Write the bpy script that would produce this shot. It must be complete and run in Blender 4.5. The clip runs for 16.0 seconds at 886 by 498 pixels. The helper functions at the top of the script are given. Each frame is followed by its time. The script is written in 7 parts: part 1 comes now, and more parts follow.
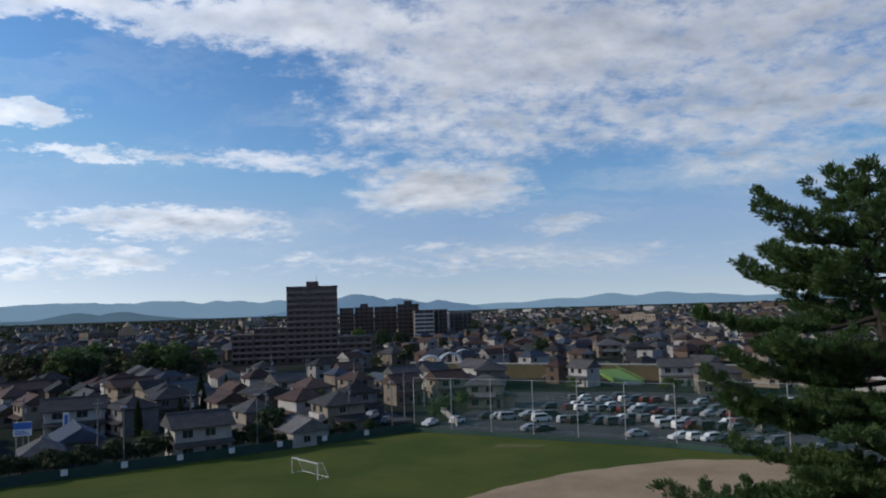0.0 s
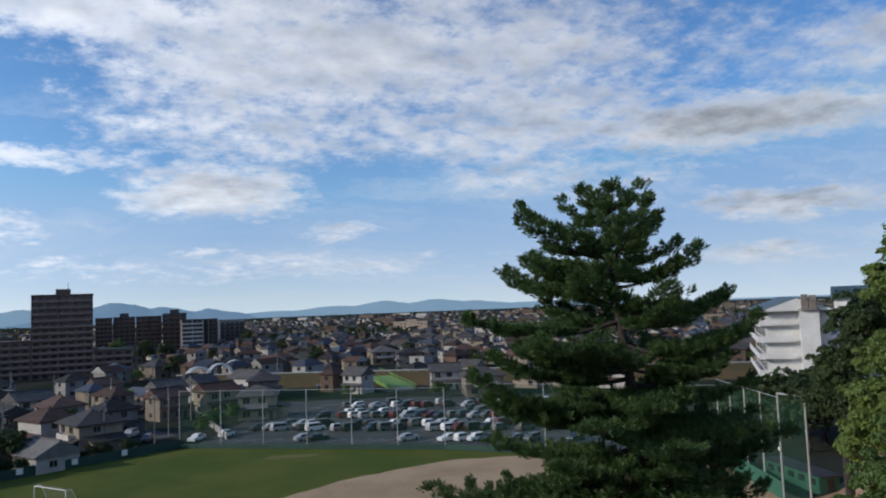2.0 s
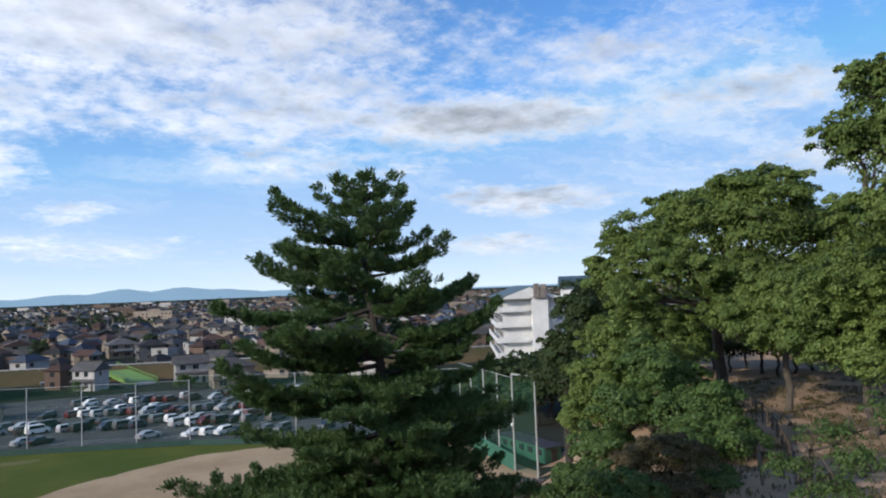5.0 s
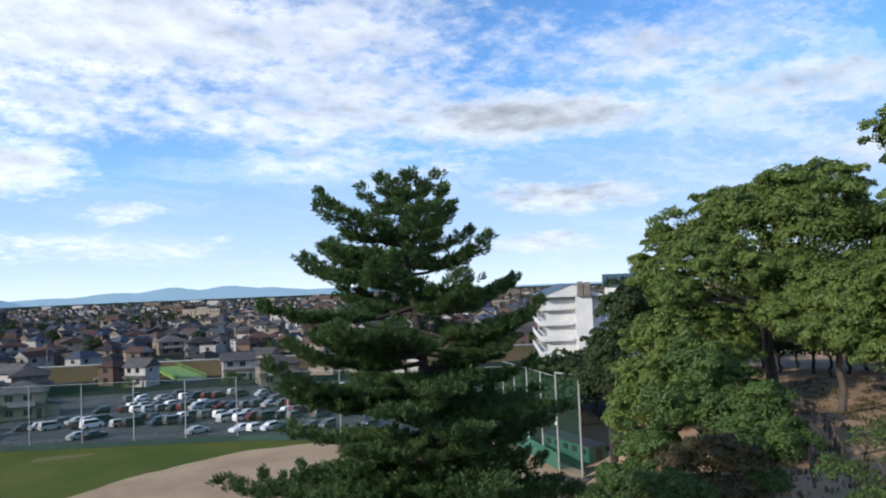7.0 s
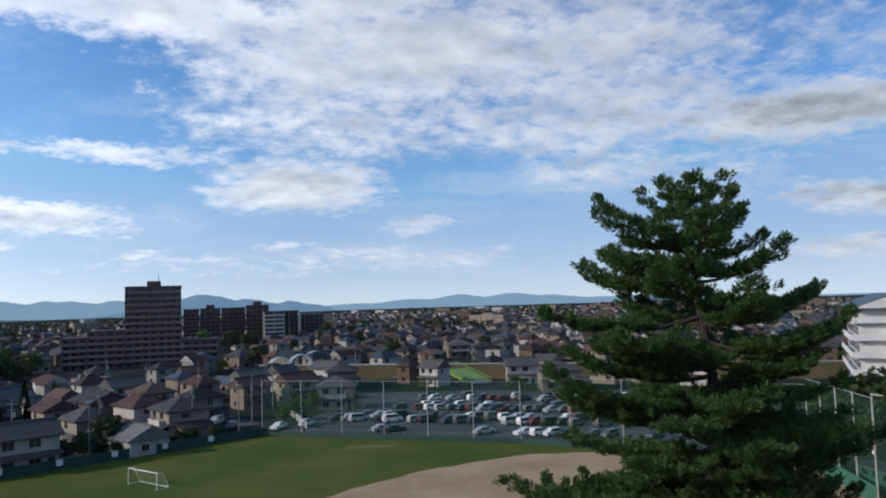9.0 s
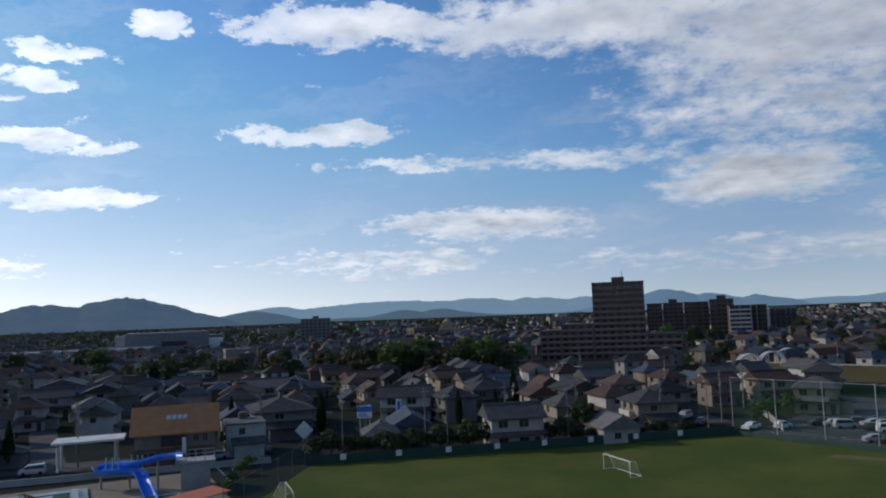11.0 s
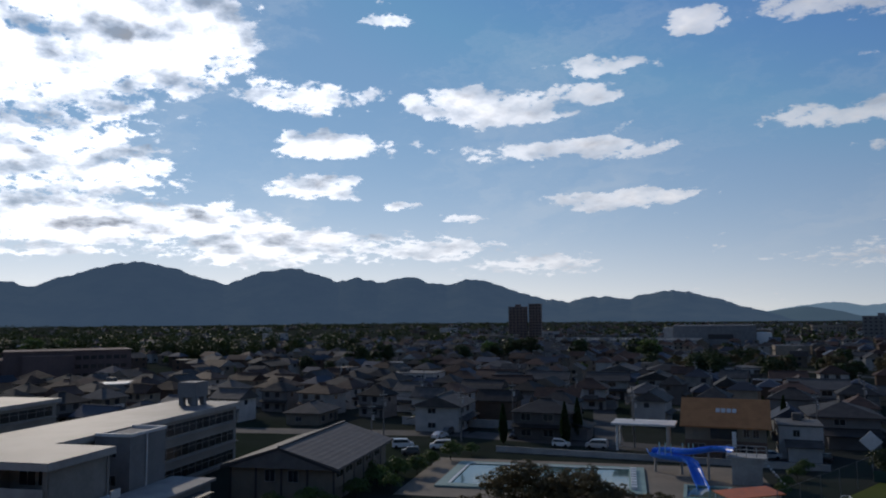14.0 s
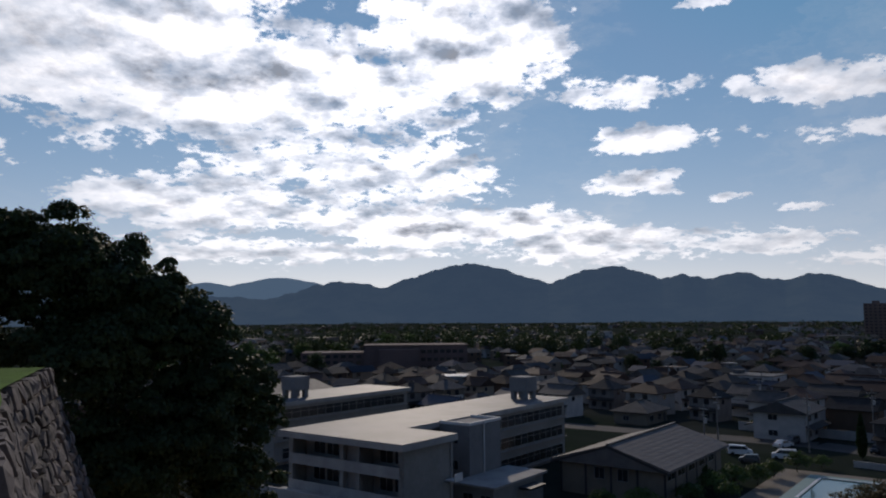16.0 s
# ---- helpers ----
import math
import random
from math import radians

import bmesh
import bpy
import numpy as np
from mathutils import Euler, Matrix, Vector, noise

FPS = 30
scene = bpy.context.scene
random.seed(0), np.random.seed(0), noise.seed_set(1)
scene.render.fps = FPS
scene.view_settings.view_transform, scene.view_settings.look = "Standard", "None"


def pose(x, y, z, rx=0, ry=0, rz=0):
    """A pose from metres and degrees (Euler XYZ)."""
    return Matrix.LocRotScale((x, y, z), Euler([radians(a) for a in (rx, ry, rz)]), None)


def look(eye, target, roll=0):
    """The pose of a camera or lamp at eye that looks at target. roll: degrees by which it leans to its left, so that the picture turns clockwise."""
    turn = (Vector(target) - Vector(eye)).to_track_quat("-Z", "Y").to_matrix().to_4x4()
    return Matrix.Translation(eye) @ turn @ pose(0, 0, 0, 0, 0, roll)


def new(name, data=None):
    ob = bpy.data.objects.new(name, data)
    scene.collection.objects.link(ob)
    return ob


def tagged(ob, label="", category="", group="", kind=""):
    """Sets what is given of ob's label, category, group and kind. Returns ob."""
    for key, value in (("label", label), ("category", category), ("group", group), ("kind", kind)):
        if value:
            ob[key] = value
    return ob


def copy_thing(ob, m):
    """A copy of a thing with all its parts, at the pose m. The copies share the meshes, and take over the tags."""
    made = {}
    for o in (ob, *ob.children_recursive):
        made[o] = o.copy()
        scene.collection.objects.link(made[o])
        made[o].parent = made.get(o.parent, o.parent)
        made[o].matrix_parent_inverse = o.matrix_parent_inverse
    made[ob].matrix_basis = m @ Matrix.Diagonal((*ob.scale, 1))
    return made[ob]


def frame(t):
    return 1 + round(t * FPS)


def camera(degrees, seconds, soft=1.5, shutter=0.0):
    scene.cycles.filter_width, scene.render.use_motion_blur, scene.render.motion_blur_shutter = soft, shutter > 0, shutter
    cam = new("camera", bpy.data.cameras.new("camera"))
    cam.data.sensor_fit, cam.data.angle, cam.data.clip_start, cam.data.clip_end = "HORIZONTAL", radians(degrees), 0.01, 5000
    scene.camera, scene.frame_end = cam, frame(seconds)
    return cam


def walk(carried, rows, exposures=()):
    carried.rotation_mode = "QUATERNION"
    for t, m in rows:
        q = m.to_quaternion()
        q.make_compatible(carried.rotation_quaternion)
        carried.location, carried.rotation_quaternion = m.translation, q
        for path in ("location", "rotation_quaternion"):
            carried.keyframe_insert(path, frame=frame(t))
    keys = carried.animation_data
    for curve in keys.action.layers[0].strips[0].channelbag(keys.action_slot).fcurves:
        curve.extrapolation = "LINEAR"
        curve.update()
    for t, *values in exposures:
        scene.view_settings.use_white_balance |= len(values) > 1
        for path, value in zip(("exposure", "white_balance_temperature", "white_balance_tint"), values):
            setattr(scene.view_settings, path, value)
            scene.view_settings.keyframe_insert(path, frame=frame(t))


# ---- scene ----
cam = camera(60.78, 16.0, soft=2.0)
EYE = (0.0, 0.0, 26.0)
PATH = [
    (0.00, pose(*EYE, 94.30, 1.80, 0.10)),
    (0.50, pose(*EYE, 94.37, 2.14, -4.81)),
    (1.00, pose(*EYE, 94.47, 2.27, -9.07)),
    (1.50, pose(*EYE, 94.47, 2.28, -13.16)),
    (2.00, pose(*EYE, 94.31, 2.20, -16.76)),
    (2.50, pose(*EYE, 94.07, 1.88, -20.30)),
    (3.00, pose(*EYE, 93.91, 1.63, -24.43)),
    (3.50, pose(*EYE, 93.71, 1.60, -28.96)),
    (4.00, pose(*EYE, 93.52, 1.72, -33.20)),
    (6.50, pose(*EYE, 92.50, 2.32, -35.83)),
    (7.00, pose(*EYE, 92.71, 2.26, -32.02)),
    (7.50, pose(*EYE, 92.89, 2.18, -27.07)),
    (8.00, pose(*EYE, 93.17, 2.03, -22.85)),
    (10.50, pose(*EYE, 94.78, 1.75, 13.94)),
    (11.00, pose(*EYE, 94.78, 2.10, 22.94)),
    (11.50, pose(*EYE, 94.97, 2.54, 30.97)),
    (12.00, pose(*EYE, 94.99, 2.37, 38.03)),
    (12.50, pose(*EYE, 94.98, 2.06, 45.35)),
    (13.00, pose(*EYE, 95.17, 1.86, 51.28)),
    (13.50, pose(*EYE, 95.07, 1.11, 56.70)),
    (14.00, pose(*EYE, 95.17, 0.44, 62.52)),
    (14.50, pose(*EYE, 95.13, 0.39, 69.15)),
    (15.00, pose(*EYE, 95.43, 0.14, 75.43)),
    (15.50, pose(*EYE, 95.59, -0.12, 81.06)),
    (16.00, pose(*EYE, 95.18, 0.36, 86.61)),
]
EXPOSURES = [(0.0, -0.16, 6500, 10), (2.0, 0.08, 6500, 10), (4.0, 0.33, 6500, 10), (6.5, 0.72, 6450, 10), (8.0, 0.42, 6500, 10), (10.5, -0.18, 6500, 10), (12.0, -0.50, 6550, 11), (14.0, -0.80, 6650, 12),
             (16.0, -0.95, 6850, 15)]
walk(cam, PATH, EXPOSURES)

SUN_AZ, SUN_EL = 89.0, 24.0     # degrees to the left of +y, and above the horizon


def heading(az, d, z=0.0):
    """The place d metres from the eye's foot, az degrees to the left of +y."""
    return Vector((-math.sin(radians(az)) * d, math.cos(radians(az)) * d, z))


# ---- nodes ----
class Nodes:
    """Short-hand to wire node trees."""

    def __init__(self, tree, fresh=True):
        self.t = tree
        if fresh:
            tree.nodes.clear()

    def add(self, kind, **values):
        n = self.t.nodes.new(kind)
        for k, v in values.items():
            setattr(n, k, v)
        return n

    def link(self, a, b):
        self.t.links.new(a, b)

    def put(self, socket, v):
        if isinstance(v, bpy.types.NodeSocket):
            self.link(v, socket)
        elif v is not None:
            socket.default_value = v

    def math(self, op, a, b=None, c=None, clamp=False):
        n = self.add("ShaderNodeMath", operation=op, use_clamp=clamp)
        for s, v in zip(n.inputs, (a, b, c)):
            self.put(s, v)
        return n.outputs[0]

    def vec(self, op, a, b=None, c=None):
        n = self.add("ShaderNodeVectorMath", operation=op)
        for s, v in zip(n.inputs, (a, b, c)):
            self.put(s, v)
        return n.outputs["Value" if op in ("DOT_PRODUCT", "LENGTH") else "Vector"]

    def noise(self, vector, scale, detail=4.0, rough=0.55, colour=False, distort=0.0):
        n = self.add("ShaderNodeTexNoise")
        self.put(n.inputs["Vector"], vector)
        self.put(n.inputs["Scale"], scale)
        self.put(n.inputs["Detail"], detail)
        self.put(n.inputs["Roughness"], rough)
        self.put(n.inputs["Distortion"], distort)
        return n.outputs["Color" if colour else "Fac"]

    def mix(self, fac, a, b, blend="MIX"):
        n = self.add("ShaderNodeMix", data_type="RGBA", blend_type=blend)
        self.put(n.inputs["Factor"], fac)
        self.put(n.inputs["A"], a if isinstance(a, bpy.types.NodeSocket) else (*a[:3], 1))
        self.put(n.inputs["B"], b if isinstance(b, bpy.types.NodeSocket) else (*b[:3], 1))
        for s in n.inputs:
            if s.type == "RGBA" and s.name == "A":
                self.put(s, a if isinstance(a, bpy.types.NodeSocket) else (*a[:3], 1))
            if s.type == "RGBA" and s.name == "B":
                self.put(s, b if isinstance(b, bpy.types.NodeSocket) else (*b[:3], 1))
        return [s for s in n.outputs if s.type == "RGBA"][0]

    def ramp(self, fac, lo, hi, smooth=True):
        n = self.add("ShaderNodeMapRange", interpolation_type="SMOOTHSTEP" if smooth else "LINEAR")
        for s, v in zip(n.inputs, (fac, lo, hi, 0.0, 1.0)):
            self.put(s, v)
        return n.outputs[0]


# ---- sky: clear air, and the clouds by bearing, height, half width, half height (degrees), thickness ----
CLOUDS_NORTH = [
    (-8, 19.0, 19, 6.0, 1.1), (9, 20.8, 14.5, 2.6, 1.0), (-22, 14.0, 15, 4.0, 0.8), (-1, 13.5, 9.5, 3.2, 0.8),
    (-0.5, 9.0, 7.0, 2.3, 1.3), (23, 11.2, 8, 0.55, 0.6), (10, 11.0, 9, 0.7, 0.6), (29, 13.9, 2.6, 0.7, 1.0),
    (18.4, 6.5, 9, 1.2, 0.95), (-9.7, 5.9, 4, 0.7, 0.7), (0.6, 4.5, 2.1, 0.5, 0.7), (25, 3.9, 6, 0.9, 0.6),
]
CLOUDS_EAST = [
    (-39.2, 12.2, 13, 2.0, 1.4), (-41.7, 6.3, 6.5, 1.2, 0.95), (-49, 16.5, 13, 2.0, 0.45), (-57, 12.5, 9, 2.0, 0.6),
    (-27, 18.5, 14, 4.5, 0.8), (-25.6, 9.6, 10, 1.3, 0.6), (-3, 3.4, 14, 0.8, 0.3), (-40.3, 2.9, 6, 0.7, 0.45), (-62, 8, 8, 2, 0.5),
]
CLOUDS_WEST = [
    (33.4, 13.5, 7.5, 0.85, 1.1), (51, 12.8, 3.4, 0.4, 0.5), (48.9, 8.6, 5.3, 0.7, 1.0), (50.4, 18.5, 3.6, 0.7, 0.8),
    (51.7, 16.4, 2.7, 0.8, 0.8), (31, 21.2, 8, 1.6, 1.0), (43, 20.8, 2.2, 0.7, 0.8), (28.5, 3.9, 6.5, 0.9, 0.55),
    (58.7, 15.7, 6.0, 1.2, 1.0), (70.3, 12.8, 5.6, 0.9, 1.0), (72.1, 9.8, 3.5, 0.9, 1.0), (71.4, 16.3, 5.2, 0.9, 0.4),
    (54, 12.3, 7.0, 0.5, 0.35), (65.7, 8.3, 1.6, 0.3, 0.9), (61.2, 7.4, 1.5, 0.4, 0.9), (67.4, 21.8, 2.4, 0.5, 0.8),
]
CLOUDS_SUN = [
    (98, 16.5, 12.5, 5.6, 0.95), (85.5, 20.5, 8.5, 4.6, 1.0), (112, 19.0, 18, 6.5, 1.0), (92.5, 11.5, 9, 3.6, 0.8), (87, 6.9, 11, 1.7, 1.3),
    (75, 5.6, 8.5, 1.5, 1.0), (63.5, 5.0, 4.3, 0.9, 0.8), (56, 3.8, 5, 0.6, 0.5), (97, 5.0, 10, 0.9, 0.8),
    (104, 8.5, 9, 2.6, 1.0), (145, 28, 35, 18, 1.0),
]


def build_sky():
    world = bpy.data.worlds.new("sky")
    scene.world = world
    world.use_nodes = True
    n = Nodes(world.node_tree)
    ray = n.add("ShaderNodeTexCoord").outputs["Generated"]
    sep = n.add("ShaderNodeSeparateXYZ")
    n.link(ray, sep.inputs[0])
    x, y, z = sep.outputs
    az = n.math("MULTIPLY", n.math("ARCTAN2", n.math("MULTIPLY", x, -1.0), y), 57.29578)
    el = n.math("MULTIPLY", n.math("ARCSINE", z), 57.29578)
    comb = n.add("ShaderNodeCombineXYZ")
    n.link(az, comb.inputs[0]), n.link(el, comb.inputs[1])
    flat = comb.outputs[0]
    # the edge of each bank is torn by turbulence
    wide = n.vec("MULTIPLY", flat, (0.16, 0.36, 1.0))
    torn = n.vec("SUBTRACT", n.noise(wide, 1.6, 7.0, 0.66, colour=True), (0.5, 0.5, 0.5))
    p = n.vec("MULTIPLY_ADD", torn, (5.5, 2.4, 0.0), flat)
    # the level sheet in which the clouds float, seen in perspective
    lift = n.math("ADD", n.math("MAXIMUM", z, 0.0), 0.24)
    deck = n.add("ShaderNodeCombineXYZ")
    n.link(n.math("DIVIDE", x, lift), deck.inputs[0]), n.link(n.math("DIVIDE", y, lift), deck.inputs[1])
    deck = deck.outputs[0]
    # how near the sun the line of sight passes
    s = (-math.sin(radians(SUN_AZ)) * math.cos(radians(SUN_EL)), math.cos(radians(SUN_AZ)) * math.cos(radians(SUN_EL)), math.sin(radians(SUN_EL)))
    cosine = n.vec("DOT_PRODUCT", ray, s)
    glow = n.math("POWER", n.math("MAXIMUM", cosine, 0.0), 8.0)
    wide_glow = n.math("POWER", n.math("MAXIMUM", cosine, 0.0), 1.5)
    away = n.ramp(cosine, 0.45, -0.75)
    cover = None
    for a, e, w, h, s in CLOUDS_NORTH + CLOUDS_EAST + CLOUDS_WEST + CLOUDS_SUN:
        q = n.vec("MULTIPLY_ADD", p, (1 / w, 1 / h, 0.0), (-a / w, -e / h, 0.0))
        v = n.math("MULTIPLY_ADD", n.vec("DOT_PRODUCT", q, q), -s, s)
        cover = v if cover is None else n.math("SMOOTH_MAX", cover, v, 0.25)
    cover = n.math("MAXIMUM", cover, -0.9)
    lumps = n.noise(deck, 2.6, 4.0, 0.55)
    puffs = n.noise(deck, 13.0, 8.0, 0.66)
    fine = n.math("ADD", n.math("MULTIPLY", lumps, 0.42), n.math("MULTIPLY", puffs, 0.58))
    heaps = n.ramp(cosine, 0.1, 0.75)
    body = n.math("ADD", n.math("MULTIPLY", cover, 0.36), n.math("MULTIPLY", n.math("SUBTRACT", fine, n.math("MULTIPLY_ADD", heaps, 0.045, 0.425)), n.math("MULTIPLY_ADD", heaps, 1.0, 1.7)))
    # crisp heaps towards the sun, soft sheets away from it
    mask = n.ramp(body, 0.02, n.math("MULTIPLY_ADD", heaps, -0.26, 0.46))
    thick = n.ramp(body, 0.2, 0.8)
    soft = n.noise(deck, 6.0, 7.0, 0.55)
    above = n.noise(n.vec("MULTIPLY", deck, (0.962, 0.962, 1.0)), 6.0, 7.0, 0.55)
    relief = n.math("SUBTRACT", soft, above)
    lit = n.math("MULTIPLY_ADD", relief, n.math("MULTIPLY_ADD", glow, 1.9, 0.85), 0.92)
    lit = n.math("SUBTRACT", lit, n.math("MULTIPLY", thick, n.math("MULTIPLY_ADD", away, 0.14, 0.24)))
    lit = n.math("MINIMUM", n.math("MAXIMUM", lit, 0.34), 1.0)
    bright = n.math("MULTIPLY_ADD", lit, n.math("MULTIPLY_ADD", wide_glow, 3.9, 9.4), n.math("MULTIPLY", n.math("POWER", lit, 3.0), n.math("MULTIPLY", glow, 14.0)))
    cloud = n.mix(lit, (0.74, 0.90, 1.16), (0.98, 1.0, 1.05))
    bright = n.math("MULTIPLY", bright, n.math("MULTIPLY_ADD", away, -0.30, 1.0))
    cloud = n.mix(1.0, cloud, bright_colour(n, bright), "MULTIPLY")
    air = n.add("ShaderNodeTexSky", sky_type="NISHITA", sun_disc=False, sun_elevation=radians(SUN_EL), sun_rotation=radians(-SUN_AZ),
                altitude=0.0, air_density=1.0, dust_density=0.1, ozone_density=2.5)
    blue = n.vec("MINIMUM", n.vec("MULTIPLY", air.outputs[0], (0.58, 0.92, 1.27)), (1.75, 3.5, 6.4))
    low = n.math("POWER", n.math("SUBTRACT", 1.0, n.math("MAXIMUM", z, 0.0), clamp=True), 11.0)
    azure = n.math("MULTIPLY", n.math("POWER", n.math("SUBTRACT", 1.0, n.math("MAXIMUM", z, 0.0), clamp=True), 3.0), n.math("MULTIPLY", wide_glow, 0.80), clamp=True)
    blue = n.mix(azure, blue, (3.6, 7.4, 11.4))
    pale = n.mix(wide_glow, (5.7, 6.8, 7.7), (13.6, 13.8, 13.6))
    blue = n.mix(n.math("MULTIPLY", low, n.math("MULTIPLY_ADD", wide_glow, 0.35, 0.9), clamp=True), blue, pale)
    veil = n.math("MULTIPLY", mask, n.math("MULTIPLY_ADD", thick, 0.42, 0.58))
    # thin high streaks
    streak = n.noise(n.vec("MULTIPLY", n.vec("ADD", deck, n.vec("MULTIPLY", torn, (0.5, 0.5, 0.0))), (0.5, 1.5, 1.0)), 1.6, 6.0, 0.6)
    streak = n.math("MULTIPLY", n.ramp(streak, 0.46, 0.74), n.math("MULTIPLY_ADD", away, 0.52, 0.22))
    blue = n.mix(streak, blue, n.mix(wide_glow, (5.6, 6.3, 7.3), (10.5, 11.3, 12.0)))
    sky = n.mix(veil, blue, cloud)
    sky = n.mix(1.0, sky, bright_colour(n, n.math("MULTIPLY_ADD", wide_glow, 0.30, 1.0)), "MULTIPLY")
    back = n.add("ShaderNodeBackground")
    n.link(sky, back.inputs[0])
    back.inputs[1].default_value = 0.1
    n.link(back.outputs[0], n.add("ShaderNodeOutputWorld").inputs[0])


def bright_colour(n, value):
    c = n.add("ShaderNodeCombineColor")
    for s in c.inputs[:3]:
        n.link(value, s)
    return c.outputs[0]


build_sky()

sun = new("sun", bpy.data.lights.new("sun", "SUN"))
sun.data.energy, sun.data.angle, sun.data.color = 2.6, radians(1.5), (1.0, 0.90, 0.76)
sun.matrix_world = look(heading(SUN_AZ, 90, 26 + 90 * math.tan(radians(SUN_EL))), (0, 0, 26))


# ---- materials ----
def surface(name, a, b, scale=1.0, rough=0.8, bump=0.15, metal=0.0, fine=12.0, own=0.0, coat=None, tint=None, spec=0.5, translucent=None, island=False):
    """A procedural surface: two colours mixed by stains and grain, with fine relief. own: how far one object differs from the next.
    tint: a third and fourth colour that whole objects may take instead."""
    m = bpy.data.materials.new(name)
    m.use_nodes = True
    n = Nodes(m.node_tree)
    co = n.add("ShaderNodeTexCoord").outputs["Object"]
    stains = n.ramp(n.noise(co, scale, 5.0, 0.6), 0.33, 0.68)
    grain = n.noise(co, scale * fine, 4.0, 0.65)
    info = n.add("ShaderNodeNewGeometry").outputs["Random Per Island"] if island else n.add("ShaderNodeObjectInfo").outputs["Random"]
    colour = n.mix(stains, a, b)
    if tint:
        other = n.mix(stains, tint[0], tint[0] if len(tint) < 2 else tint[1])
        colour = n.mix(n.math("GREATER_THAN", n.math("FRACT", n.math("MULTIPLY", info, 7.31)), 0.55), colour, other)
        if len(tint) > 2:
            colour = n.mix(n.math("GREATER_THAN", n.math("FRACT", n.math("MULTIPLY", info, 13.7)), 0.72), colour, tint[2])
    shade = n.math("MULTIPLY_ADD", grain, 0.5, 0.75)
    if own:
        shade = n.math("MULTIPLY", shade, n.math("MULTIPLY_ADD", info, own, 1.0 - own / 2))
    colour = n.mix(1.0, colour, bright_colour(n, shade), "MULTIPLY")
    s = n.add("ShaderNodeBsdfPrincipled")
    n.link(colour, s.inputs["Base Color"])
    n.link(n.math("MULTIPLY_ADD", grain, 0.2, rough - 0.1, clamp=True), s.inputs["Roughness"])
    s.inputs["Metallic"].default_value = metal
    s.inputs["Specular IOR Level"].default_value = spec
    if bump:
        bn = n.add("ShaderNodeBump")
        bn.inputs["Strength"].default_value = bump
        bn.inputs["Distance"].default_value = 0.05
        n.link(grain, bn.inputs["Height"])
        n.link(bn.outputs[0], s.inputs["Normal"])
    out = s.outputs[0]
    if translucent:
        tl = n.add("ShaderNodeBsdfTranslucent")
        tl.inputs[0].default_value = (*translucent, 1)
        mx = n.add("ShaderNodeMixShader")
        mx.inputs[0].default_value = 0.3
        n.link(out, mx.inputs[1]), n.link(tl.outputs[0], mx.inputs[2])
        out = mx.outputs[0]
    n.link(out, n.add("ShaderNodeOutputMaterial").inputs[0])
    return m


def painted_haze_mat(name, a, b, scale, glow):
    """Far hills, with the blue air haze painted on as an even glow."""
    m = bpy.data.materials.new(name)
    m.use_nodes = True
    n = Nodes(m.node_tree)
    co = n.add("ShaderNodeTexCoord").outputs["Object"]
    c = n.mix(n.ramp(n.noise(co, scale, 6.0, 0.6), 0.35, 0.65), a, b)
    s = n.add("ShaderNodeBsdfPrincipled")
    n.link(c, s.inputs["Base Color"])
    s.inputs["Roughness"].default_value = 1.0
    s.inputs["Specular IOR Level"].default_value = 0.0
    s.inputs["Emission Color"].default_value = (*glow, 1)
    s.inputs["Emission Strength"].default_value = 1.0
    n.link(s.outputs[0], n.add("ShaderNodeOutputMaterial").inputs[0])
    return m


def tiles_mat(name, a, b, tint=None, pitch=0.3, rough=0.7, own=0.3, island=False):
    """Roof tiles in courses, seen from far."""
    m = surface(name, a, b, 0.6, rough, 0.0, fine=8, own=own, tint=tint, spec=0.10, island=island)
    n = Nodes(m.node_tree, fresh=False)
    s = [k for k in n.t.nodes if k.type == "BSDF_PRINCIPLED"][0]
    w = n.add("ShaderNodeTexWave", wave_type="BANDS", bands_direction="Z")
    w.inputs["Scale"].default_value = 1.0 / pitch / 3.0
    n.link(n.add("ShaderNodeTexCoord").outputs["Object"], w.inputs["Vector"])
    bn = n.add("ShaderNodeBump")
    bn.inputs["Strength"].default_value, bn.inputs["Distance"].default_value = 0.5, 0.04
    n.link(w.outputs["Fac"], bn.inputs["Height"])
    n.link(bn.outputs[0], s.inputs["Normal"])
    return m


GRASS = surface("grass", (0.060, 0.088, 0.014), (0.098, 0.110, 0.022), 0.06, 0.95, 0.5, fine=40, spec=0.1)
DIRT = surface("dirt", (0.43, 0.315, 0.195), (0.32, 0.225, 0.135), 0.08, 0.95, 0.3, fine=25, spec=0.1)
EARTH = surface("earth", (0.40, 0.27, 0.175), (0.25, 0.175, 0.105), 0.12, 0.95, 0.6, fine=20, spec=0.1)
PLAIN = surface("plain", (0.044, 0.047, 0.042), (0.024, 0.034, 0.022), 0.012, 1.0, 0.2, fine=10, spec=0.0)
ASPHALT = surface("asphalt", (0.055, 0.055, 0.058), (0.085, 0.083, 0.08), 0.15, 0.9, 0.2, fine=30, spec=0.2)
CONCRETE = surface("concrete", (0.38, 0.37, 0.35), (0.28, 0.27, 0.26), 0.3, 0.85, 0.15, own=0.2)
GREYWALL = surface("grey_render", (0.20, 0.20, 0.20), (0.15, 0.15, 0.155), 0.3, 0.85, 0.1)
WHITE = surface("white_paint", (0.66, 0.655, 0.64), (0.55, 0.545, 0.53), 0.25, 0.7, 0.08, own=0.1)
SHEET = surface("pale_metal_roof", (0.165, 0.170, 0.182), (0.120, 0.125, 0.135), 0.12, 0.64, 0.05, spec=0.25)
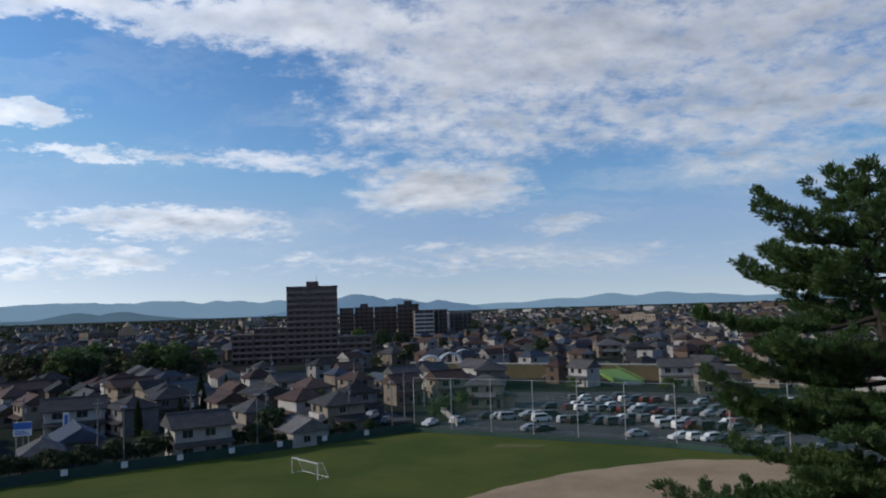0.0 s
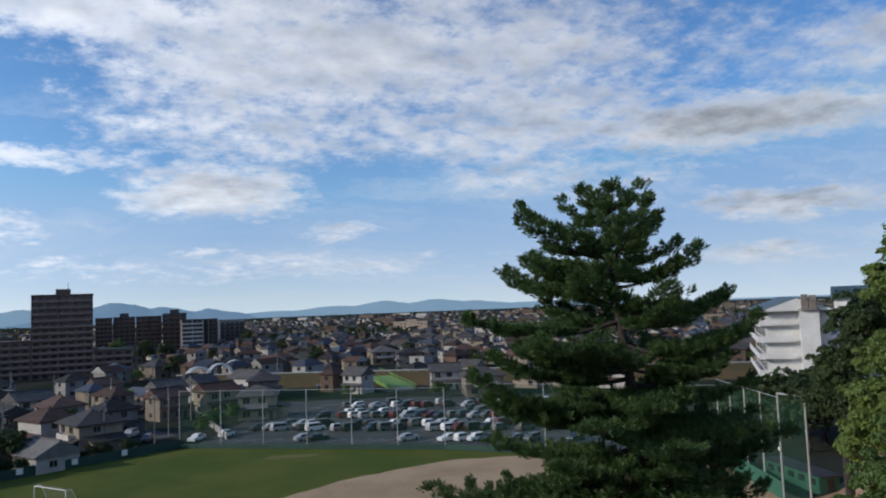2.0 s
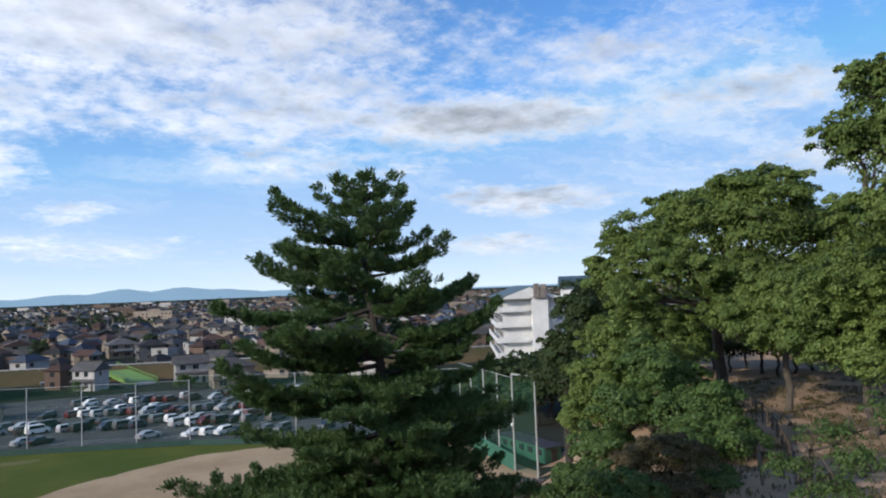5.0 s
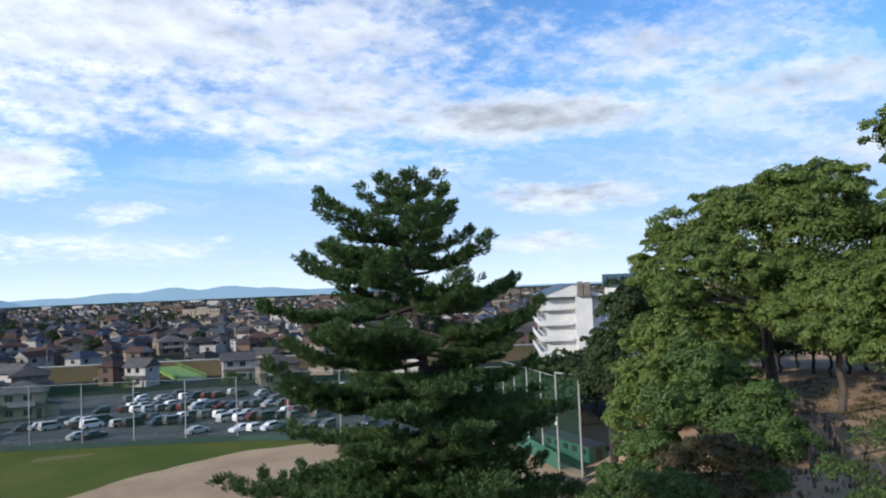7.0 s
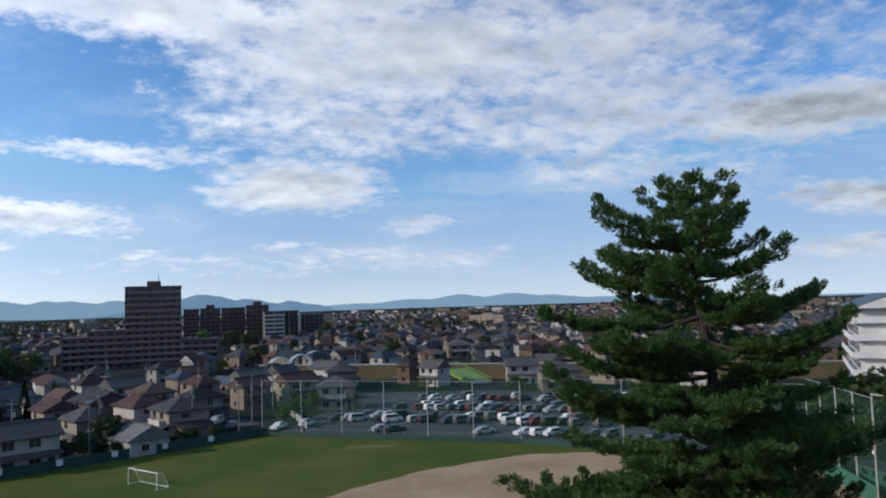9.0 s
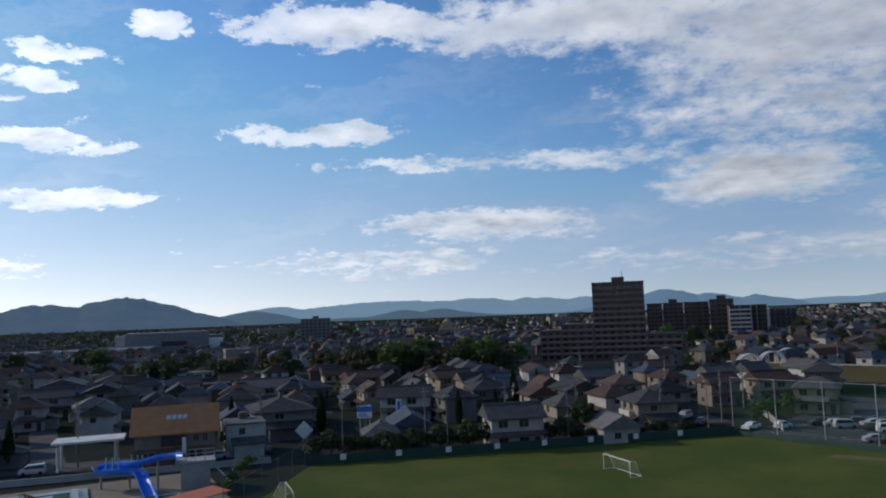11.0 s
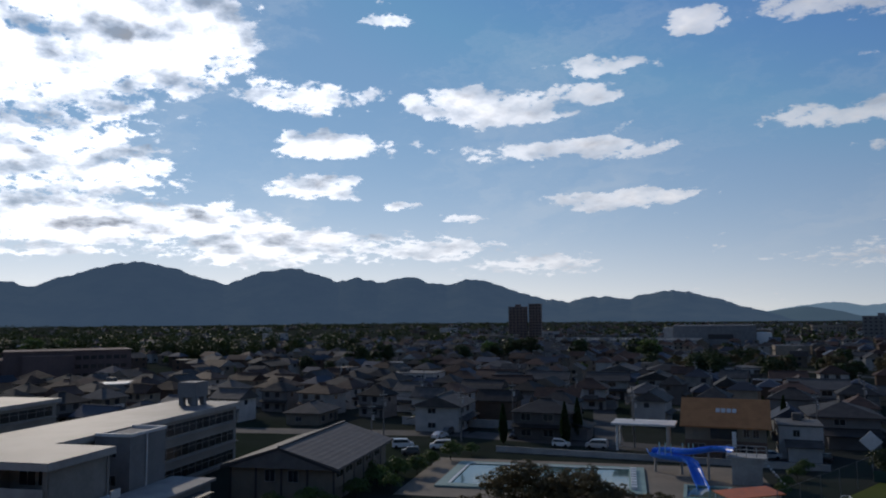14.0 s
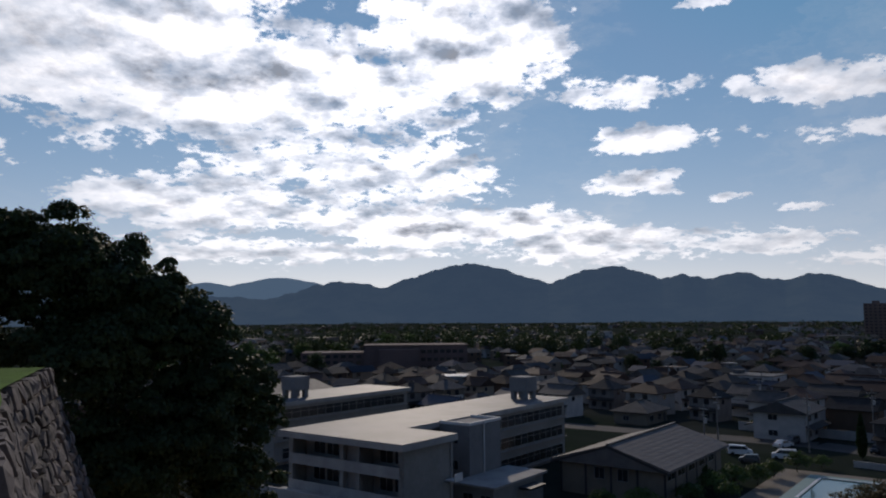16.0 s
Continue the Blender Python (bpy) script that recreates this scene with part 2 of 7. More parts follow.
BROWNBRICK = surface("brown_cladding", (0.115, 0.075, 0.062), (0.085, 0.058, 0.050), 0.2, 0.8, 0.1)
BALCONY = surface("mauve_cladding", (0.20, 0.14, 0.125), (0.16, 0.115, 0.105), 0.2, 0.8, 0.1)
PINKWALL = surface("pinkish_brown_wall", (0.175, 0.122, 0.115), (0.13, 0.096, 0.093), 0.1, 0.9, 0.1, spec=0.1)
GLASS = surface("window_glass", (0.020, 0.025, 0.030), (0.035, 0.04, 0.045), 0.7, 0.12, 0.0, own=0.6)
FRAME = surface("aluminium_frame", (0.35, 0.35, 0.34), (0.28, 0.28, 0.28), 2.0, 0.45, 0.0, metal=0.6)
DARKTRIM = surface("dark_trim", (0.03, 0.028, 0.028), (0.045, 0.04, 0.04), 1.0, 0.6, 0.05)
HOUSEWALL = surface("house_render", (0.52, 0.47, 0.40), (0.44, 0.40, 0.34), 0.5, 0.85, 0.08, own=0.35,
                    tint=[(0.66, 0.65, 0.62), (0.58, 0.57, 0.55), (0.20, 0.14, 0.10)])
ROOF = tiles_mat("roof_tiles", (0.085, 0.085, 0.088), (0.125, 0.122, 0.12), tint=[(0.14, 0.105, 0.085), (0.10, 0.078, 0.066), (0.060, 0.068, 0.085)])


# ---- mesh helpers ----
def part(name, bm, material, parent=None, label="", smooth=False):
    """Links a bmesh (or mesh data) as one mesh object, under a thing or a part."""
    me = bm
    if isinstance(bm, bmesh.types.BMesh):
        me = bpy.data.meshes.new(name)
        bm.to_mesh(me)
        bm.free()
    if material and not me.materials:
        me.materials.append(material)
    if smooth:
        me.polygons.foreach_set("use_smooth", [True] * len(me.polygons))
    ob = new(name, me)
    if parent:
        ob.parent = parent
    return tagged(ob, label)


def mesh_of(name, verts, faces, *mats):
    me = bpy.data.meshes.new(name)
    me.from_pydata([tuple(v) for v in verts], [], faces)
    for m in mats:
        me.materials.append(m)
    return me


def empty(name, m=None):
    ob = new(name)
    if m:
        ob.matrix_basis = m
    return ob


def box(bm, x0, x1, y0, y1, z0, z1, m=None):
    """A box between two corners, added to bm; m places it."""
    v = [Vector((x, y, z)) for z in (z0, z1) for y in (y0, y1) for x in (x0, x1)]
    if m:
        v = [m @ c for c in v]
    v = [bm.verts.new(c) for c in v]
    for f in ((0, 2, 3, 1), (4, 5, 7, 6), (0, 1, 5, 4), (2, 6, 7, 3), (0, 4, 6, 2), (1, 3, 7, 5)):
        bm.faces.new([v[i] for i in f])
    return v


def boxes(*corners, bevel=0.0):
    bm = bmesh.new()
    for c in corners:
        box(bm, *c)
    if bevel:
        bmesh.ops.bevel(bm, geom=bm.edges[:], offset=bevel, segments=1, affect="EDGES")
    return bm


def tube(bm, a, b, ra, rb=None, sides=6):
    """A tapered rod from a to b."""
    a, b, rb = Vector(a), Vector(b), ra if rb is None else rb
    q = (b - a).to_track_quat("Z", "Y").to_matrix()
    rings = []
    for c, r in ((a, ra), (b, rb)):
        rings.append([bm.verts.new(c + q @ Vector((math.cos(k * math.tau / sides) * r, math.sin(k * math.tau / sides) * r, 0))) for k in range(sides)])
    for k in range(sides):
        j = (k + 1) % sides
        bm.faces.new((rings[0][k], rings[0][j], rings[1][j], rings[1][k]))
    bm.faces.new(rings[0][::-1]), bm.faces.new(rings[1])


def rods(*ends, sides=6):
    bm = bmesh.new()
    for e in ends:
        tube(bm, *e, sides=sides)
    return bm


# ---- the lie of the land ----
def smooth(a, b, v):
    t = min(1.0, max(0.0, (v - a) / (b - a)))
    return t * t * (3 - 2 * t)


def land(x, y):
    """Height of the ground: a flat town, the castle mound under the eye and its wooded spur."""
    d = math.hypot(x, y + 6.0)
    mound = 16.0 * (1 - smooth(16.0, 58.0, d))
    # a spur runs out to the north-east of the mound, with a flat crest
    along, off = x * 0.809 + y * 0.588, -x * 0.588 + y * 0.809
    spur = 16.0 * (1 - smooth(3.0, 22.0, off)) * smooth(10, 38, along) * (1 - smooth(150, 260, along))
    behind = 20.0 * smooth(10.0, 40.0, -y) * (1 - smooth(20, 90, -x)) if y < 0 else 0.0
    bumps = 0.5 * noise.noise(Vector((x * 0.12, y * 0.12, 3.0))) if max(mound, spur) > 0.5 else 0.0
    return max(mound, spur, min(behind, 20.0)) + bumps


def build_ground():
    lines = [-9000, -4000, -2000, -1000, -600, -400, -300] + list(range(-240, 241, 4)) + [300, 400, 600, 1000, 2000, 4000, 9000]
    verts = [(x, y, land(x, y)) for y in lines for x in lines]
    k = len(lines)
    faces = [(j * k + i, j * k + i + 1, (j + 1) * k + i + 1, (j + 1) * k + i) for j in range(k - 1) for i in range(k - 1)]
    me = mesh_of("ground", verts, faces, PLAIN, EARTH)
    for f in me.polygons:
        c = f.center
        f.material_index = 1 if c.z > 0.6 and c.y < 130 else 0
    tagged(part("ground", me, None, smooth=True), "flat town ground rising to a bare brown wooded mound", "ground", kind="structure")


build_ground()

# far ranges: bearing, height in degrees, half width of each summit
RANGE_WEST = [(84.6, 4.05, 7.5), (74.2, 3.7, 6.5), (94, 2.75, 6), (69.2, 2.95, 5), (65.2, 3.0, 6), (60.2, 2.8, 5), (79.8, 2.6, 6), (56.5, 1.6, 5),
              (51.4, 1.4, 3), (45.7, 1.85, 4.4), (50, 1.45, 4), (103, 1.6, 9)]
RANGE_HAZY = [(98.8, 3.0, 6), (104, 2.6, 5), (110, 2.9, 6), (117, 2.6, 6)]
RANGE_NORTH = [(27, 0.98, 9), (21, 0.97, 7), (35.3, 0.8, 4), (16.3, 0.84, 6), (12.4, 0.74, 5), (-4.4, 0.10, 3.5), (-8.7, 0.30, 3.5), (-12.3, 0.53, 3), (-16.2, 0.53, 3.2), (-19, 0.33, 3), (-24, 0.1, 6)]
RANGE_MID = [(6.5, 1.08, 3.0), (3.6, 0.70, 2.6), (0.3, 0.42, 2.2), (9.4, 0.6, 3)]
RANGE_LOW = [(26, 0.28, 2.8), (23, 0.27, 3), (29.5, -0.05, 4), (20, -0.2, 3), (14, -0.3, 4), (37, 0.55, 3)]


def build_range(name, peaks, dist, material, label, az0, az1, base, rough, seed):
    verts, faces = [], []
    steps, rows = int((az1 - az0) * 9), 7
    for i in range(steps + 1):
        az = az0 + (az1 - az0) * i / steps
        e = base
        for a, h, w in peaks:
            u = (az - a) / w
            e = max(e, h - 0.62 * (h - base) * (math.sqrt(u * u + 0.06) - 0.245))
        e0 = e
        e += rough * (noise.fractal(Vector((az * 0.7, seed, 0)), 0.75, 2.1, 8) * 0.5) * smooth(base, base + 1.2, e)
        top, calm = 26 + math.tan(radians(e)) * dist, 26 + math.tan(radians(e0)) * dist
        for j in range(rows):
            f = j / (rows - 1)
            d = dist - (1 - f) * dist * 0.16
            z = (calm + (top - calm) * f ** 5) * (f ** 1.1) if j else -8.0
            verts.append(heading(az, d * (1 + 0.012 * noise.noise(Vector((az * 0.5, f * 2, seed + 5))) * (1 - f)), z))
    for i in range(steps):
        for j in range(rows - 1):
            a = i * rows + j
            faces.append((a, a + rows, a + rows + 1, a + 1))
    me = mesh_of(name, verts, faces, material)
    tagged(part(name, me, None, smooth=True), label, "mountains", kind="structure")


# the last colour of each is painted haze, brighter on the farther ranges
HILL_DARK = painted_haze_mat("wooded_hills", (0.030, 0.045, 0.040), (0.055, 0.065, 0.050), 0.006, (0.055, 0.094, 0.162))
HILL_HAZE = painted_haze_mat("hazy_hills", (0.05, 0.07, 0.08), (0.06, 0.08, 0.09), 0.004, (0.11, 0.185, 0.29))
HILL_FAR = painted_haze_mat("blue_hills", (0.05, 0.07, 0.09), (0.06, 0.08, 0.10), 0.004, (0.15, 0.245, 0.34))
HILL_MID = painted_haze_mat("mid_blue_hills", (0.05, 0.07, 0.09), (0.06, 0.08, 0.10), 0.004, (0.10, 0.175, 0.27))
HILL_LOW = painted_haze_mat("low_hills", (0.04, 0.06, 0.07), (0.05, 0.07, 0.08), 0.004, (0.062, 0.105, 0.15))
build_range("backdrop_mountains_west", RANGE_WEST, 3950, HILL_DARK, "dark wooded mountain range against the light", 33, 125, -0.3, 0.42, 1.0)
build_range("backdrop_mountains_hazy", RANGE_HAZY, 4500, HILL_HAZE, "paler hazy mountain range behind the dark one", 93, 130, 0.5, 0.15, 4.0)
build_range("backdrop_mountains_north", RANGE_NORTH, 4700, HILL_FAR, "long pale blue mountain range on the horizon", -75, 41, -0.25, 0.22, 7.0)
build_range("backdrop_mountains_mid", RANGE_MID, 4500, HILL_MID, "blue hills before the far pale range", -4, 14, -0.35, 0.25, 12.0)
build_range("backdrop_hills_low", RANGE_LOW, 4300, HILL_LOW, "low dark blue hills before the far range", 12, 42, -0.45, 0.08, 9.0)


# ---- sports field, fences and car park ----
TURF_DARK = GRASS
NETTING = surface("green_netting", (0.02, 0.10, 0.06), (0.03, 0.12, 0.07), 0.5, 0.9, 0.0)
STEEL = surface("galvanised_steel", (0.42, 0.43, 0.43), (0.33, 0.34, 0.34), 1.0, 0.5, 0.0, metal=0.4)
DARKPOLE = surface("weathered_pole", (0.12, 0.12, 0.12), (0.18, 0.17, 0.16), 1.0, 0.7, 0.05)
WHITESTEEL = surface("white_enamel", (0.75, 0.75, 0.74), (0.66, 0.66, 0.65), 2.0, 0.45, 0.0)
WINDBREAK = surface("dark_green_sheet", (0.012, 0.045, 0.035), (0.018, 0.06, 0.045), 0.3, 0.7, 0.1)
GREENPANEL = surface("green_painted_panel", (0.03, 0.125, 0.08), (0.024, 0.10, 0.065), 0.4, 0.6, 0.05)
SOIL_EDGE = surface("worn_turf", (0.16, 0.14, 0.06), (0.11, 0.12, 0.04), 0.3, 0.95, 0.3, spec=0.1)


def sheer(name, material, opacity):
    """The same surface woven open, so that part of the light goes through."""
    m = material.copy()
    m.name = name
    n = Nodes(m.node_tree, fresh=False)
    out = [k for k in n.t.nodes if k.type == "OUTPUT_MATERIAL"][0]
    solid = out.inputs[0].links[0].from_socket
    clear = n.add("ShaderNodeBsdfTransparent")
    mx = n.add("ShaderNodeMixShader")
    mx.inputs[0].default_value = opacity
    n.link(clear.outputs[0], mx.inputs[1]), n.link(solid, mx.inputs[2]), n.link(mx.outputs[0], out.inputs[0])
    return m


NET = sheer("open_netting", NETTING, 0.13)
NET_DENSE = sheer("close_netting", NETTING, 0.17)
NET_FINE = sheer("goal_netting", WHITESTEEL, 0.07)

CORNER = Vector((-7.0, 160.0, 0))
ALONG = Vector((0.8705, -0.4922, 0))
ACROSS = Vector((0.4922, 0.8705, 0))


def sheet(name, points, z, material, label, category, kind="structure"):
    """A level surface with the outline given, laid on the ground."""
    bm = bmesh.new()
    top = [bm.verts.new((x, y, z)) for x, y in points]
    bm.faces.new(top)
    bmesh.ops.recalc_face_normals(bm, faces=bm.faces[:])
    if bm.faces[0].normal.z < 0 if len(bm.faces) else False:
        bmesh.ops.reverse_faces(bm, faces=bm.faces[:])
    bmesh.ops.triangulate(bm, faces=bm.faces[:])
    return tagged(part(name, bm, material), label, category, kind=kind)


def ragged(points, amount, steps, seed):
    """The outline with each side cut into steps and made uneven."""
    out, r = [], random.Random(seed)
    for (ax, ay), (bx, by) in zip(points, points[1:] + points[:1]):
        for k in range(steps):
            f = k / steps
            out.append((ax + (bx - ax) * f + r.uniform(-amount, amount), ay + (by - ay) * f + r.uniform(-amount, amount)))
    return out


sheet("sports_field", [(-75, 115), (-7, 160), (39.5, 133.5), (75, 103), (70, 77), (45, 62), (-40, 56), (-66, 82)], 0.03, GRASS,
      "mown green grass sports field with worn patches", "field")
DIAMOND = [(-8, 92), (2, 104.5), (9, 111), (18, 117), (28, 121.5), (38, 124), (50, 122), (62, 114), (74, 103), (70, 77), (45, 62), (0, 60), (-14, 75)]
sheet("sand_infield", ragged(DIAMOND, 0.35, 5, 3), 0.05, DIRT, "bare pale brown sand infield of the ball ground", "field")
sheet("worn_patch", ragged([(-46, 84), (-30, 84), (-27, 90), (-36, 95), (-48, 92)], 0.8, 4, 5), 0.04, SOIL_EDGE, "worn brownish patch in the turf", "grass patch")
sheet("worn_patch", ragged([(8, 140), (16, 138), (18, 141), (9, 143)], 0.5, 4, 6), 0.04, SOIL_EDGE, "worn brownish patch in the turf", "grass patch")


def fence_run(name, a, b, height, gap, net, pole_mat, pole_r, label, rail=True, sheet_h=0.0, first=True, net_from=0.0):
    """A ball fence from a to b: poles, a top rail, netting and a low sheet."""
    a, b = Vector((*a, 0)), Vector((*b, 0))
    run = empty(name, Matrix.Translation(a))
    d = b - a
    count = max(1, round(d.length / gap))
    for i in range(0 if first else 1, count + 1):
        p = d * (i / count)
        part("post", rods((p + Vector((0, 0, -0.3)), p + Vector((0, 0, height)), pole_r, pole_r * 0.8)), pole_mat, run)
    if rail:
        part("top_rail", rods((Vector((0, 0, height - 0.1)), d + Vector((0, 0, height - 0.1)), pole_r * 0.35)), pole_mat, run)
    side = Vector((-d.y, d.x, 0)).normalized() * 0.12
    if net:
        bm = bmesh.new()
        for i in range(count):
            p, q = d * (i / count) + side, d * ((i + 1) / count) + side
            bm.faces.new([bm.verts.new(v) for v in (p + Vector((0, 0, net_from)), q + Vector((0, 0, net_from)), q + Vector((0, 0, height - 0.2)), p + Vector((0, 0, height - 0.2)))])
        part("netting", bm, net, run)
    if sheet_h:
        for i in range(count):
            p, q = d * (i / count), d * ((i + 1) / count)
            bm = bmesh.new()
            s = side * 1.6
            v = [bm.verts.new(c) for c in (p - s, q - s, q + side * -1.2, p + side * -1.2)]
            f = bm.faces.new(v)
            ex = bmesh.ops.extrude_face_region(bm, geom=[f])
            for e in ex["geom"]:
                if isinstance(e, bmesh.types.BMVert):
                    e.co.z += sheet_h
            part("panel", bm, WINDBREAK if pole_mat is DARKPOLE or sheet_h < 1 else GREENPANEL, run)
    return tagged(run, label, "fence", "fences of the field")


fence_run("ball_fence", (-7, 160.4), (39.8, 133.9), 11.2, 8.6, NET, STEEL, 0.11, "tall grey-poled fence with thin green netting", sheet_h=0.9)
fence_run("ball_fence", (39.8, 133.9), (75.5, 103), 12.0, 8.6, NET, STEEL, 0.11, "tall grey-poled fence with thin green netting", sheet_h=0.9, first=False)
fence_run("ball_fence", (75.5, 103), (68.3, 81.0), 12.9, 5.6, NET_DENSE, STEEL, 0.12, "high backstop fence with close green netting", sheet_h=2.3, first=False)
fence_run("ball_fence", (-76, 115), (-7, 160.4), 2.0, 9.0, None, DARKPOLE, 0.06, "low fence sheeted in dark green along the turf", sheet_h=1.7, rail=False)
fence_run("ball_fence", (-67, 82), (-76, 115), 4.0, 6.5, NET, DARKPOLE, 0.06, "side fence with thin green netting beside the pool")

# the white steel gate frame at the backstop's near end
gate = empty("backstop_frame", pose(68.3, 81.0, 0))
h = 13.3
GATESTEEL = surface("weathered_white_enamel", (0.32, 0.33, 0.32), (0.25, 0.26, 0.25), 1.0, 0.6, 0.05)
for p in ((0, 0, 0), (-0.4, -5.1, 0)):
    part("post", rods((p, (p[0], p[1], h), 0.15, 0.13)), GATESTEEL, gate)
part("crossbar", rods(((0, 0, h), (-0.4, -5.1, h), 0.12)), GATESTEEL, gate)
bm = bmesh.new()
bm.faces.new([bm.verts.new(v) for v in ((0, 0, 0.2), (-0.4, -5.1, 0.2), (-0.4, -5.1, h - 0.1), (0, 0, h - 0.1))])
part("netting", bm, NET_DENSE, gate)
part("floodlight", boxes((-0.5, -0.15, -0.35, -0.05, 6.2, 6.6), bevel=0.05), WHITESTEEL, gate, "small white floodlight")
tagged(gate, "tall white steel frame hung with green netting", "goal frame")

# players' hut: green wooden shed under the net
hut = empty("players_hut", pose(75.6, 84.0, 0, 0, 0, 82))
part("wall", boxes((-3.5, 9.0, -1.4, 1.4, 0, 2.3), bevel=0.03), GREENPANEL, hut)
part("roof", boxes((-3.9, 9.4, -1.8, 1.7, 2.3, 2.45), bevel=0.03), DARKTRIM, hut)
for i in range(5):
    part("window", boxes((-2.6 + i * 2.3, -1.3 + i * 2.3, 1.38, 1.44, 1.1, 1.9)), GLASS, hut)
part("door", boxes((-3.55, -3.48, -0.6, 0.4, 0.05, 2.0)), DARKTRIM, hut)
tagged(hut, "long green painted players' hut behind the net", "shed")

shed = empty("tool_shed", pose(58.6, 68.5, 0, 0, 0, 20))
part("wall", boxes((-2.2, 2.2, -1.5, 1.5, 0, 2.3), bevel=0.03), DARKTRIM, shed)
part("roof", boxes((-2.6, 2.6, -1.9, 1.9, 2.3, 2.5), bevel=0.04), surface("brown_sheet_roof", (0.09, 0.06, 0.05), (0.12, 0.085, 0.07), 0.5, 0.6), shed)
part("door", boxes((-0.6, 0.6, -1.54, -1.49, 0.05, 2.0)), GREYWALL, shed)
tagged(shed, "small dark brown tool shed with flat roof", "shed")


def goal(m, label):
    """A football goal, 7.3 m by 2.44 m, with its net."""
    g = empty("football_goal", m)
    w, hh, dp = 3.66, 2.44, 2.0
    for s in (-w, w):
        part("post", rods(((s, 0, 0), (s, 0, hh), 0.06), sides=8), WHITESTEEL, g)
        part("side_stay", rods(((s, 0, hh), (s, 0.9, hh), 0.035), ((s, 0.9, hh), (s, dp, 0.05), 0.035)), WHITESTEEL, g)
        part("side_rail", rods(((s, 0, 0.05), (s, dp, 0.05), 0.035)), WHITESTEEL, g)
    part("crossbar", rods(((-w, 0, hh), (w, 0, hh), 0.06), sides=8), WHITESTEEL, g)
    part("back_rail", rods(((-w, dp, 0.05), (w, dp, 0.05), 0.035)), WHITESTEEL, g)
    bm = bmesh.new()
    q = [bm.verts.new(v) for v in ((-w, 0, hh), (w, 0, hh), (w, 0.9, hh), (-w, 0.9, hh), (w, dp, 0.05), (-w, dp, 0.05))]
    bm.faces.new((q[0], q[1], q[2], q[3])), bm.faces.new((q[3], q[2], q[4], q[5]))
    part("net", bm, NET_FINE, g)
    return tagged(g, label, "goal", "football goals")


goal(pose(-22.7, 120.6, 0.03, 0, 0, -47), "white steel football goal standing on the turf")
goal(pose(-62.5, 90.5, 0.03, 0, 0, 133), "white steel football goal near the pool fence")

# white notice boards hung on the dark sheet
for f in (0.08, 0.2, 0.31, 0.42, 0.53, 0.64, 0.75, 0.86):
    x, y = -76 + 69 * f, 115 + 45.4 * f
    b = empty("notice_board", pose(x + 0.3, y - 0.45, 0.7, 0, 0, 33))
    part("panel", boxes((-0.5, 0.5, -0.03, 0.03, 0, 0.95), bevel=0.01), WHITESTEEL, b)
    part("frame", boxes((-0.55, 0.55, 0.032, 0.06, -0.05, 1.0)), STEEL, b)
    tagged(b, "small white board fixed to the green sheet", "notice board", "notice boards")

# ---- car park ----
def lot(e, f, z=0.0):
    return CORNER + ALONG * e + ACROSS * f + Vector((0, 0, z))


sheet("car_park", [tuple(lot(e, f)[:2]) for e, f in ((1.5, 1.0), (96, 1.0), (92, 84), (20, 78), (-9, 70))], 0.02, ASPHALT, "grey asphalt car park with white bays", "car park")
LINE = surface("road_paint", (0.6, 0.6, 0.58), (0.45, 0.45, 0.43), 1.0, 0.8, 0.05)
ROWS_LOT = (9, 21, 26.5, 39, 44.5, 57, 62.5)
for f in ROWS_LOT:
    bm = bmesh.new()
    for k in range(30):
        e = 5 + k * 2.7
        m = Matrix.Translation(lot(e, f, 0.03)) @ pose(0, 0, 0, 0, 0, -68)
        box(bm, -0.06, 0.06, -2.4, 2.4, 0, 0.006, m)
    tagged(part("bay_lines", bm, LINE), "worn white parking bay lines on asphalt", "road marking", kind="structure")

CARPAINT = {}
for key, a in (("white", (0.75, 0.75, 0.74)), ("silver", (0.45, 0.46, 0.47)), ("black", (0.014, 0.014, 0.016)), ("red", (0.085, 0.010, 0.014)), ("navy", (0.02, 0.028, 0.05)), ("grey", (0.12, 0.125, 0.13))):
    CARPAINT[key] = surface("car_paint_" + key, a, tuple(c * 0.9 for c in a), 1.0, 0.3, 0.0, metal=0.3 if key in ("silver", "grey") else 0.0)
TYRE = surface("tyre_rubber", (0.015, 0.015, 0.015), (0.025, 0.025, 0.025), 3.0, 0.9, 0.1)
LAMP = surface("lamp_glass", (0.6, 0.6, 0.6), (0.5, 0.5, 0.5), 1.0, 0.15, 0.0)
REDLAMP = surface("red_lamp_glass", (0.35, 0.01, 0.01), (0.25, 0.01, 0.01), 1.0, 0.2, 0.0)


def car_mesh(profile, width, roof_in):
    """A body lofted across from its side outline of (x, z)."""
    bm = bmesh.new()
    zs = [p[1] for p in profile]
    lo, hi = min(zs), max(zs)
    rows = []
    for s in (-1, -0.9, 0.9, 1):
        row = []
        for x, z in profile:
            tuck = roof_in * max(0.0, (z - 0.85) / (hi - 0.85))
            y = s * (width / 2 - tuck) if abs(s) == 1 else math.copysign(width / 2 - tuck - 0.08, s)
            row.append(bm.verts.new((x, y, z + (0.03 if abs(s) < 1 and z > 0.6 else 0.0))))
        rows.append(row)
    k = len(profile)
    for a, b in zip(rows, rows[1:]):
        for i in range(k):
            j = (i + 1) % k
            bm.faces.new((a[i], a[j], b[j], b[i]))
    bm.faces.new(rows[0][::-1]), bm.faces.new(rows[-1])
    bmesh.ops.recalc_face_normals(bm, faces=bm.faces[:])
    return bm


